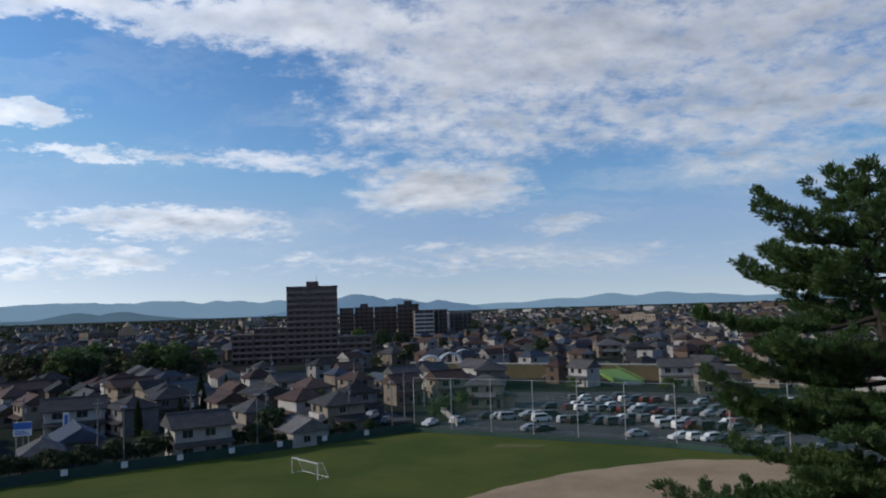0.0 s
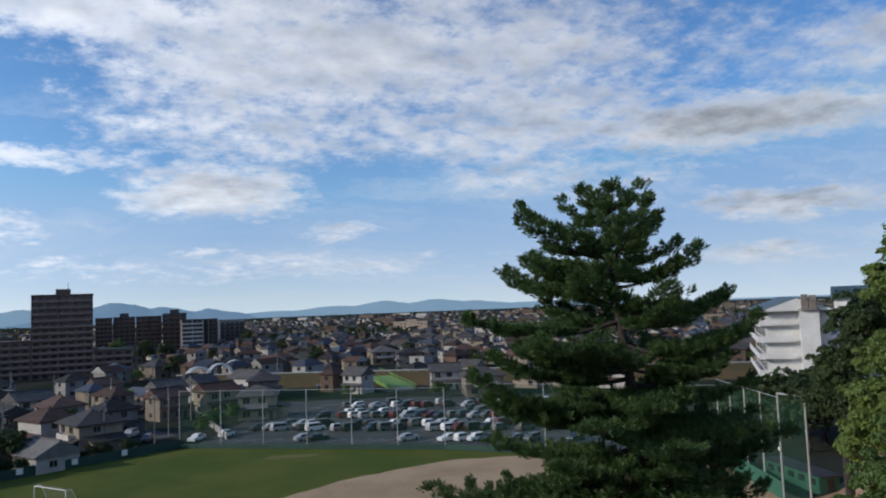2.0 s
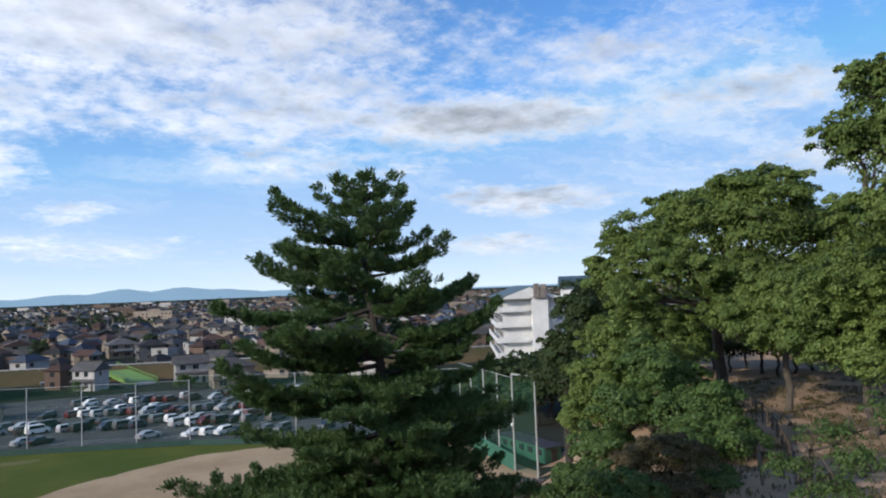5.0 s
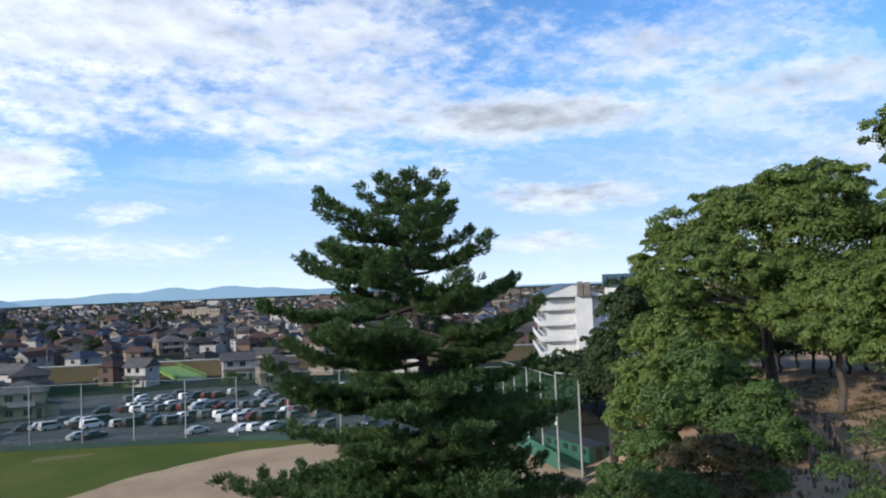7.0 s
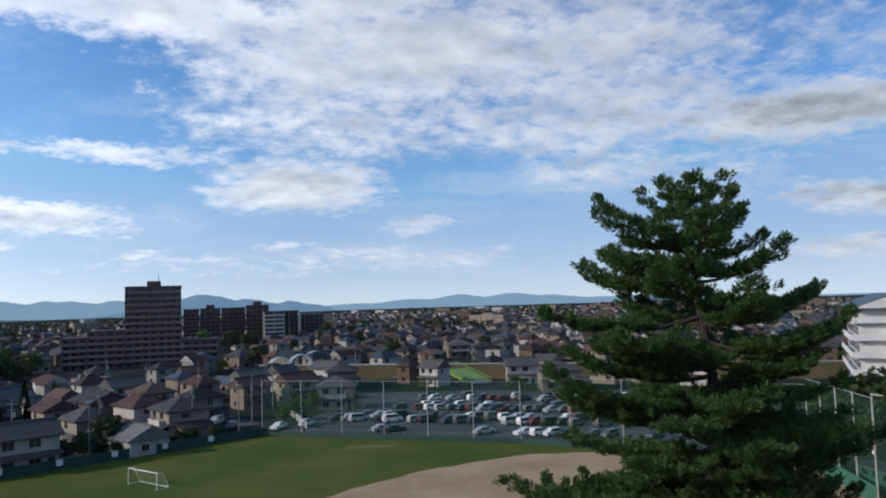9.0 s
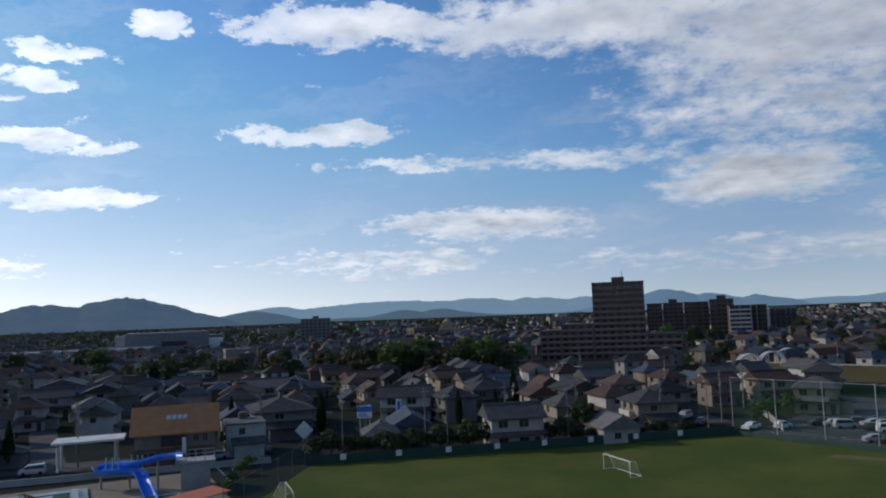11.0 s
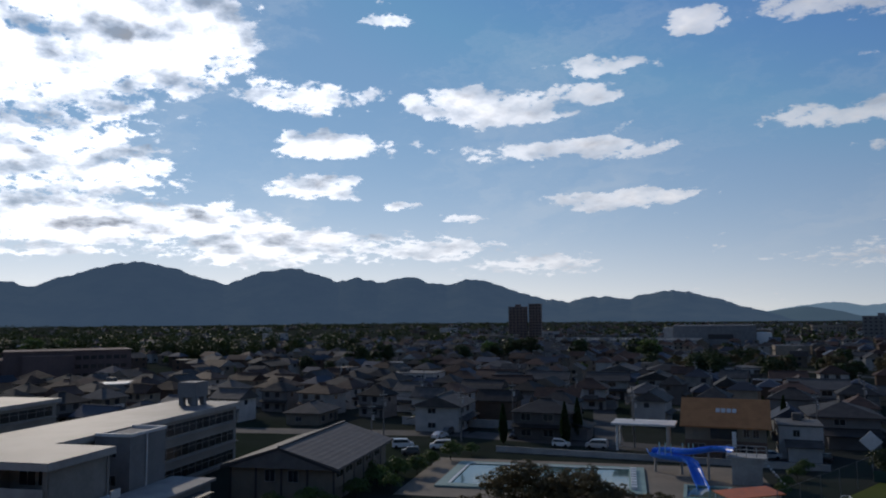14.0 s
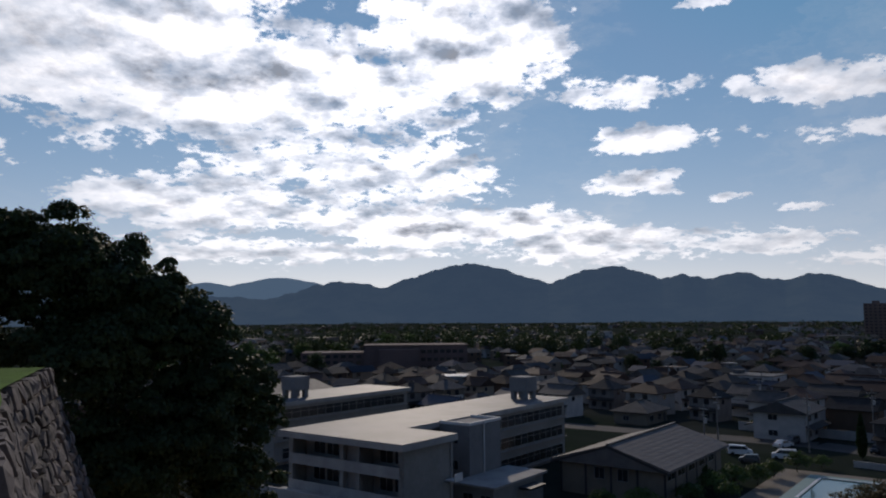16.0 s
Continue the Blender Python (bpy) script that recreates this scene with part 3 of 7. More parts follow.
def build_car(paint, kind):
    c = empty("car")
    if kind == "sedan":
        prof, w, ri = [(-2.2, 0.25), (2.2, 0.25), (2.25, 0.6), (2.1, 0.82), (1.05, 0.95), (0.35, 1.40), (-0.9, 1.43), (-1.6, 1.02), (-2.2, 0.95), (-2.28, 0.6)], 1.72, 0.22
        cab = [(0.95, 0.93), (0.33, 1.33), (-0.88, 1.36), (-1.48, 0.98)]
    elif kind == "van":
        prof, w, ri = [(-2.1, 0.25), (2.1, 0.25), (2.2, 0.6), (2.1, 0.95), (1.5, 1.1), (0.9, 1.72), (-1.9, 1.80), (-2.12, 1.1), (-2.18, 0.6)], 1.72, 0.15
        cab = [(1.42, 1.08), (0.86, 1.62), (-1.8, 1.68), (-2.0, 1.10)]
    else:
        prof, w, ri = [(-1.7, 0.25), (1.7, 0.25), (1.75, 0.6), (1.65, 0.9), (1.0, 1.02), (0.5, 1.52), (-1.45, 1.56), (-1.68, 1.0), (-1.74, 0.6)], 1.5, 0.14
        cab = [(0.95, 0.99), (0.48, 1.44), (-1.38, 1.48), (-1.58, 1.0)]
    part("body", car_mesh(prof, w, ri), CARPAINT[paint], c)
    # side glass, each a thin slab standing just proud
    hi = max(p[1] for p in prof)
    for s in (-1, 1):
        bm = bmesh.new()
        outer = [bm.verts.new((x, s * (w / 2 - ri * max(0, (z - 0.85) / (hi - 0.85)) + 0.012), z)) for x, z in cab]
        inner = [bm.verts.new(v.co + Vector((0, -s * 0.04, 0))) for v in outer]
        bm.faces.new(outer), bm.faces.new(inner[::-1])
        for i in range(4):
            j = (i + 1) % 4
            bm.faces.new((outer[i], outer[j], inner[j], inner[i]))
        bmesh.ops.recalc_face_normals(bm, faces=bm.faces[:])
        part("side_window", bm, GLASS, c)
    for name, (a, b), push in (("windscreen", (cab[0], cab[1]), 0.07), ("rear_window", (cab[3], cab[2]), -0.07)):
        bm = bmesh.new()
        q = [bm.verts.new((x + push, s * (w / 2 - 0.1 - ri * max(0, (z - 0.85) / (hi - 0.85))), z + 0.02)) for (x, z), s in ((a, -1), (a, 1), (b, 1), (b, -1))]
        f = bm.faces.new(q)
        ex = bmesh.ops.extrude_face_region(bm, geom=[f])
        for e in ex["geom"]:
            if isinstance(e, bmesh.types.BMVert):
                e.co.x -= push * 0.6
        bmesh.ops.recalc_face_normals(bm, faces=bm.faces[:])
        part(name, bm, GLASS, c)
    ends = max(p[0] for p in prof), min(p[0] for p in prof)
    for x in (ends[0] * 0.62, ends[1] * 0.62):
        for s in (-1, 1):
            part("wheel", rods(((x, s * (w / 2 - 0.2), 0.31), (x, s * (w / 2 + 0.01), 0.31), 0.31), sides=12), TYRE, c)
    for s in (-1, 1):
        part("headlight", boxes((ends[0] - 0.12, ends[0] - 0.01, s * w * 0.36 - 0.17, s * w * 0.36 + 0.17, 0.6, 0.74)), LAMP, c)
        part("tail_light", boxes((ends[1] + 0.0, ends[1] + 0.12, s * w * 0.4 - 0.1, s * w * 0.4 + 0.1, 0.68, 0.9)), REDLAMP, c)
    return c


KIND_WORDS = {"sedan": "saloon car", "van": "people carrier", "kei": "small hatchback"}
CAR_SET = {}


def place_car(paint, kind, m, where):
    key = (paint, kind)
    label = f"{paint} {KIND_WORDS[kind]} {where}"
    if key not in CAR_SET:
        CAR_SET[key] = build_car(paint, kind)
        CAR_SET[key].matrix_basis = m
        c = CAR_SET[key]
    else:
        c = copy_thing(CAR_SET[key], m)
    return tagged(c, label, "car", "parked cars")


rng = random.Random(11)
PAINTS = ["white", "white", "silver", "black", "grey", "black", "grey", "navy", "red", "silver", "black", "grey"]
for f in ROWS_LOT:
    fill = {9: 0.3, 62.5: 0.3}.get(f, 0.56)
    for k in range(29):
        e = 6.35 + k * 2.7
        if rng.random() > fill or (f < 12 and e < 22 and k % 3) or (e < 12 and f > 30):
            continue
        turn = 22 + rng.uniform(-3, 3) + (180 if rng.random() < 0.4 else 0)
        place_car(rng.choice(PAINTS), rng.choice(["sedan", "van", "kei", "kei", "van"]), Matrix.Translation(lot(e, f + rng.uniform(-0.3, 0.3), 0.025)) @ pose(0, 0, 0, 0, 0, turn), "parked on the asphalt lot")


# ---- houses ----
W_BEIGE = surface("beige_render", (0.26, 0.215, 0.165), (0.20, 0.17, 0.135), 0.4, 0.85, 0.08, own=0.55)
W_WHITE = surface("off_white_render", (0.42, 0.40, 0.38), (0.32, 0.31, 0.295), 0.4, 0.85, 0.08, own=0.6)
W_BROWN = surface("brown_siding", (0.13, 0.085, 0.06), (0.10, 0.07, 0.05), 0.4, 0.85, 0.08, own=0.3)
W_GREY = surface("grey_siding", (0.16, 0.15, 0.145), (0.115, 0.11, 0.108), 0.4, 0.85, 0.08, own=0.6)
T_GREY = tiles_mat("grey_roof_tiles", (0.062, 0.060, 0.060), (0.092, 0.088, 0.085), own=0.8)
T_DARK = tiles_mat("dark_roof_tiles", (0.034, 0.033, 0.034), (0.052, 0.050, 0.049), own=0.7)
T_BROWN = tiles_mat("brown_roof_tiles", (0.095, 0.060, 0.048), (0.064, 0.044, 0.038), own=0.7)
T_PALE = tiles_mat("pale_slate_roof", (0.14, 0.136, 0.132), (0.10, 0.098, 0.095), own=0.6)
T_BLUE = tiles_mat("blue_grey_roof", (0.075, 0.09, 0.12), (0.06, 0.072, 0.095))
T_ORANGE = tiles_mat("orange_roof_tiles", (0.46, 0.215, 0.095), (0.38, 0.175, 0.08), own=0.05)


def roof_mesh(kind, w, d, z, rise, eave=0.7, thick=0.22):
    """A gable or hip roof over w by d, its eaves at z."""
    a, b = w / 2 + eave, d / 2 + eave
    z -= eave * rise / (d / 2) * 0.9
    top = z + rise * (b / (d / 2))
    r = a - (b if kind == "hip" else 0.0)
    if kind == "hip":
        r = max(r, 0.4)
    bm = bmesh.new()
    lo = [bm.verts.new((x, y, z)) for x, y in ((-a, -b), (a, -b), (a, b), (-a, b))]
    hi = [bm.verts.new((x, y, z + thick)) for x, y in ((-a, -b), (a, -b), (a, b), (-a, b))]
    rd = [bm.verts.new((-r, 0, top + thick)), bm.verts.new((r, 0, top + thick))]
    bm.faces.new((hi[0], hi[1], rd[1], rd[0])), bm.faces.new((hi[2], hi[3], rd[0], rd[1]))
    bm.faces.new((hi[1], hi[2], rd[1])), bm.faces.new((hi[3], hi[0], rd[0]))
    for i in range(4):
        j = (i + 1) % 4
        bm.faces.new((lo[i], lo[j], hi[j], hi[i]))
    bm.faces.new(lo[::-1])
    return bm, r, top + thick


def window_mesh(w, h, t=0.06):
    """Frame bars and a set-back pane, facing -y."""
    bm = boxes((-w / 2, w / 2, -t, 0, -0.06, 0.0), (-w / 2, w / 2, -t, 0, h, h + 0.06), (-w / 2 - 0.06, -w / 2, -t, 0, -0.06, h + 0.06),
               (w / 2, w / 2 + 0.06, -t, 0, -0.06, h + 0.06), (-0.03, 0.03, -t, 0, 0, h))
    return bm


WINDOW_DATA = {}


def add_window(parent, w, h, m, fine=True):
    """A window on a wall: frame, with its pane as a sub-part; alike ones share their meshes."""
    key = (w, h, fine)
    if key not in WINDOW_DATA:
        f = bpy.data.meshes.new("window")
        bm = window_mesh(w, h) if fine else boxes((-w / 2, w / 2, -0.05, 0.0, 0, h))
        bm.to_mesh(f), bm.free()
        p = bpy.data.meshes.new("pane")
        bm = boxes((-w / 2, w / 2, -0.03, 0.0, 0, h))
        bm.to_mesh(p), bm.free()
        p.materials.append(GLASS), f.materials.append(FRAME if fine else GLASS)
        WINDOW_DATA[key] = f, p
    f, p = WINDOW_DATA[key]
    win = part("window", f, None, parent)
    win.matrix_basis = m
    if fine:
        part("pane", p, None, win)
    return win


def build_house(w, d, storeys, roof, wall, tile, lower=True, balcony=False, fine=True):
    """A Japanese town house on its own: walls, tiled roof, ridge, windows, door, a lower roof or balcony."""
    ho = empty("house")
    hgt = 2.8 * storeys + 0.3
    bm = bmesh.new()
    box(bm, -w / 2, w / 2, -d / 2, d / 2, -0.3, hgt)
    if roof == "gable":
        rise = d / 2 * 0.5
        for s in (-1, 1):
            v = [bm.verts.new((s * w / 2, y, z)) for y, z in ((-d / 2, hgt), (d / 2, hgt), (0, hgt + rise))]
            bm.faces.new(v)
    part("wall", bm, wall, ho)
    if roof == "flat":
        part("roof", boxes((-w / 2 - 0.15, w / 2 + 0.15, -d / 2 - 0.15, d / 2 + 0.15, hgt, hgt + 0.3), (-w / 2 + 1, -w / 2 + 3, -1, 1, hgt + 0.3, hgt + 1.6)), tile, ho)
    else:
        rm, r, top = roof_mesh(roof, w, d, hgt, d / 2 * 0.5)
        part("roof", rm, tile, ho)
        part("ridge", boxes((-r - 0.05, r + 0.05, -0.16, 0.16, top - 0.08, top + 0.22), bevel=0.05), tile, ho)
    if lower and storeys == 2:
        for y0, s in ((-d / 2, -1), (d / 2, 1)):
            bm = bmesh.new()
            v = [bm.verts.new(c) for c in ((-w / 2 - 0.3, y0, 3.3), (w / 2 + 0.3, y0, 3.3), (w / 2 + 0.3, y0 + s * 1.3, 2.75), (-w / 2 - 0.3, y0 + s * 1.3, 2.75))]
            f = bm.faces.new(v)
            ex = bmesh.ops.extrude_face_region(bm, geom=[f])
            for e in ex["geom"]:
                if isinstance(e, bmesh.types.BMVert):
                    e.co.z -= 0.18
            bmesh.ops.recalc_face_normals(bm, faces=bm.faces[:])
            part("lower_roof", bm, tile, ho)
    if balcony:
        part("balcony", boxes((-w * 0.3, w * 0.3, -d / 2 - 1.2, -d / 2, 2.9, 3.05), (-w * 0.3, w * 0.3, -d / 2 - 1.2, -d / 2 - 1.1, 3.05, 4.0),
                              (-w * 0.3, -w * 0.3 + 0.1, -d / 2 - 1.1, -d / 2, 3.05, 4.0), (w * 0.3 - 0.1, w * 0.3, -d / 2 - 1.1, -d / 2, 3.05, 4.0)), W_WHITE if wall is not W_WHITE else W_GREY, ho)
    if fine and storeys == 2:
        part("annex", boxes((w / 2, w / 2 + 2.8, -d * 0.32, d * 0.42, -0.3, 2.6)), wall, ho)
        bm = bmesh.new()
        q = [bm.verts.new(c) for c in ((w / 2, -d * 0.32 - 0.5, 3.45), (w / 2 + 3.4, -d * 0.32 - 0.5, 2.5), (w / 2 + 3.4, d * 0.42 + 0.5, 2.5), (w / 2, d * 0.42 + 0.5, 3.45))]
        f = bm.faces.new(q)
        ex = bmesh.ops.extrude_face_region(bm, geom=[f])
        for e in ex["geom"]:
            if isinstance(e, bmesh.types.BMVert):
                e.co.z += 0.16
        bmesh.ops.recalc_face_normals(bm, faces=bm.faces[:])
        part("annex_roof", bm, tile, ho)
    part("door", boxes((w * 0.32, w * 0.32 + 1.0, -d / 2 - 0.05, -d / 2 + 0.05, 0.0, 2.1)), DARKTRIM, ho)
    for st in range(storeys):
        z = 0.5 + st * 2.8 if st == 0 else 3.75
        for f in ((-0.28, 0.12) if w < 11 else (-0.33, -0.03, 0.2)):
            add_window(ho, 1.7, 1.35, pose(w * f, -d / 2, z + 0.3), fine)
        if fine:
            add_window(ho, 1.7, 1.35, pose(w * 0.18, d / 2, z + 0.3, 0, 0, 180), fine)
        if not fine and st + 1 < storeys:
            continue
        add_window(ho, 1.3, 1.1, pose(w / 2, -d * 0.1, z + 0.4, 0, 0, 90), fine)
        add_window(ho, 1.3, 1.1, pose(-w / 2, d * 0.12, z + 0.4, 0, 0, -90), fine)
    return ho


HOUSE_KINDS = [
    ((9.5, 8.0, 2, "hip", W_BEIGE, T_GREY), {"balcony": True}, "two-storey beige house with grey tiled hip roof"),
    ((9.5, 7.6, 2, "gable", W_WHITE, T_GREY), {}, "two-storey white house with grey tiled gable roof"),
    ((10.5, 8.0, 2, "hip", W_WHITE, T_BROWN), {"balcony": True}, "two-storey white house with brown tiled hip roof"),
    ((8.5, 7.2, 2, "gable", W_BEIGE, T_BROWN), {}, "two-storey beige house with brown tiled gable roof"),
    ((10.5, 7.5, 1, "hip", W_BEIGE, T_GREY), {}, "single-storey beige house with grey tiled hip roof"),
    ((9.5, 7.5, 2, "gable", W_BROWN, T_DARK), {"lower": False}, "two-storey brown clad house with dark gable roof"),
    ((11.0, 9.0, 2, "flat", W_WHITE, T_PALE), {"lower": False, "balcony": True}, "two-storey white flat-roofed block house"),
    ((13.0, 8.0, 1, "gable", W_GREY, T_BLUE), {}, "long single-storey grey house with blue-grey roof"),
    ((10.0, 8.0, 2, "hip", W_GREY, T_DARK), {}, "two-storey grey house with dark tiled hip roof"),
    ((9.0, 7.5, 1, "gable", W_WHITE, T_PALE), {}, "low white house with pale slate gable roof"),
]
HOUSE_SET = {}
HOUSES = []


def place_house(kind, x, y, turn, size=1.0, fine=True):
    m = pose(x, y, 0, 0, 0, turn)
    args, extra, label = HOUSE_KINDS[kind]
    if (kind, fine) not in HOUSE_SET:
        ho = HOUSE_SET[kind, fine] = build_house(*args, **extra, fine=fine)
        ho.matrix_basis = m
    else:
        ho = copy_thing(HOUSE_SET[kind, fine], m)
    ho.scale = (size, size, 1.0)
    HOUSES.append((x, y))
    tagged(ho, label, "house", "houses of the town")


# by place: x, y, kind, frontage in metres
NORTH_HOUSES = [(-46, 141, 1, 10), (-40, 159, 0, 8), (-29, 151, 9, 9), (-45, 190, 5, 11), (-24, 167, 0, 10), (-71, 134, 4, 9), (-84, 172, 1, 12), (-116, 204, 2, 9),
                (-84, 237, 7, 13), (-62, 251, 6, 9), (-92, 222, 3, 11), (-51, 177, 3, 8), (-68, 189, 8, 10), (-36, 203, 2, 10), (-12, 207, 3, 8), (-22, 186, 8, 8)]
EAST_HOUSES = [(0, 214, 3, 9), (10, 196, 0, 9), (14, 240, 8, 11), (0, 350, 6, 15), (57, 517, 6, 22), (99, 322, 6, 10), (69, 230, 1, 9), (74, 209, 0, 11), (8, 338, 8, 12),
               (26, 367, 7, 16), (42, 404, 3, 13), (76, 435, 2, 14), (76, 352, 0, 12), (83, 331, 8, 13), (98, 352, 5, 10), (16, 395, 2, 12), (91, 460, 5, 13), (110, 333, 2, 11),
               (123, 469, 1, 13), (58, 371, 4, 11)]
WEST_HOUSES = [(-96, 124, 6, 9), (-103, 146, 8, 15), (-189, 177, 1, 13), (-193, 160, 1, 12), (-175, 138, 2, 10), (-157, 143, 0, 10), (-141, 191, 1, 14), (-138, 214, 4, 10),
               (-208, 240, 6, 17), (-167, 212, 3, 10), (-216, 208, 8, 14), (-254, 218, 4, 14), (-123, 221, 3, 11), (-200, 212, 7, 11), (-172, 241, 2, 9)]
SCHOOL_HOUSES = [(-161, 84, 1, 13), (-138, 97, 8, 12), (-190, 112, 5, 11), (-187, 60, 4, 12), (-228, 63, 2, 12), (-225, 83, 8, 12), (-267, 107, 0, 12), (-253, 121, 6, 24),
                 (-223, 137, 3, 12), (-207, 147, 1, 12), (-271, 167, 0, 13), (-226, 194, 1, 15), (-246, 48, 4, 14), (-322, 54, 3, 10), (-329, 86, 5, 13), (-266, 22, 6, 13),
                 (-200, 128, 3, 11), (-292, 162, 2, 13)]
rng = random.Random(21)
for x, y, kind, front in NORTH_HOUSES + EAST_HOUSES + WEST_HOUSES + SCHOOL_HOUSES:
    base = 33 if x > -90 else 45
    place_house(kind, x, y, base + rng.choice([0, 0, 0, 90, -90]) + rng.uniform(-5, 5) - (40 if x > 0 else 0), min(1.5, front / HOUSE_KINDS[kind][0][0]))


# ---- where nothing may stand ----
def to_lot(x, y):
    r = Vector((x, y, 0)) - CORNER
    return r.dot(ALONG), r.dot(ACROSS)


ROAD_LINES = [((-330, 330), (-60, 272), 7), ((-60, 272), (160, 262), 9), ((-90, 124), (-150, 84), 9), ((-160, 155), (-110, 180), 5), ((-118, 98), (-260, 210), 6), ((-10, 176), (-60, 272), 5),
              ((-150, 84), (-190, 30), 8), ((60, 262), (66, 330), 6), ((-12, 294), (165, 204), 15), ((52, 270), (56, 232), 10)]


def near_line(x, y, a, b, w):
    ax, ay, bx, by = *a, *b
    t = min(1, max(0, ((x - ax) * (bx - ax) + (y - ay) * (by - ay)) / ((bx - ax) ** 2 + (by - ay) ** 2)))
    return math.hypot(x - ax - t * (bx - ax), y - ay - t * (by - ay)) < w


def free(x, y, r=7.0):
    e, f = to_lot(x, y)
    az, d = math.degrees(math.atan2(-x, y)), math.hypot(x, y)
    if d < 150 and -80 < az < 62 or d < 165 and az >= 62 or land(x, y) > 0.4:
        return False
    if -12 < e < 100 and -8 < f < 88:
        return False
    if f < 6 and e > -15 and y > 60 and x > -14:
        return False
    if -135 < x < -80 and 60 < y < 142 or -115 < x < -88 and 112 < y < 136:
        return False
    if -200 < x < -85 and -70 < y < 62:
        return False
    if -110 < x < 60 and 355 < y < 420 or -440 < x < -330 and -75 < y < 60:
        return False
    if 9 < az < 40 and 300 < d < 385:
        return False
    if x > 60 and y < 200 or az < -34 and d < 260:
        return False
    return not any(near_line(x, y, a, b, w + r * 0.4) for a, b, w in ROAD_LINES)


def clear_of(x, y, gap):
    return all((x - a) ** 2 + (y - b) ** 2 > gap * gap for a, b in HOUSES)


# the nearer town between the known houses, on a grid of lanes
rng = random.Random(8)
spots = []
for i in range(-40, 41):
    for j in range(-5, 50):
        u, v = i * 14.5 + (i // 2) * 4.0, j * 13.5 + (j // 3) * 4.0
        c, s = math.cos(radians(38)), math.sin(radians(38))
        spots.append((u * c - v * s + rng.uniform(-2, 2), u * s + v * c + rng.uniform(-2, 2)))
spots = [p for p in spots if -50 < math.degrees(math.atan2(-p[0], p[1])) < 108 and math.hypot(*p) < 520]
spots.sort(key=lambda p: math.hypot(*p))
FILLED = 0
for x, y in spots:
    if FILLED >= 104:
        break
    if free(x, y) and clear_of(x, y, 12.0):
        place_house(rng.choice([0, 1, 2, 3, 4, 5, 7, 8, 8, 1, 9]), x, y, 38 + rng.choice([0, 90, 180, 270]) + rng.uniform(-6, 6), rng.uniform(0.78, 1.02), fine=False)
        FILLED += 1
REACH = max(math.hypot(x, y) for x, y in HOUSES)


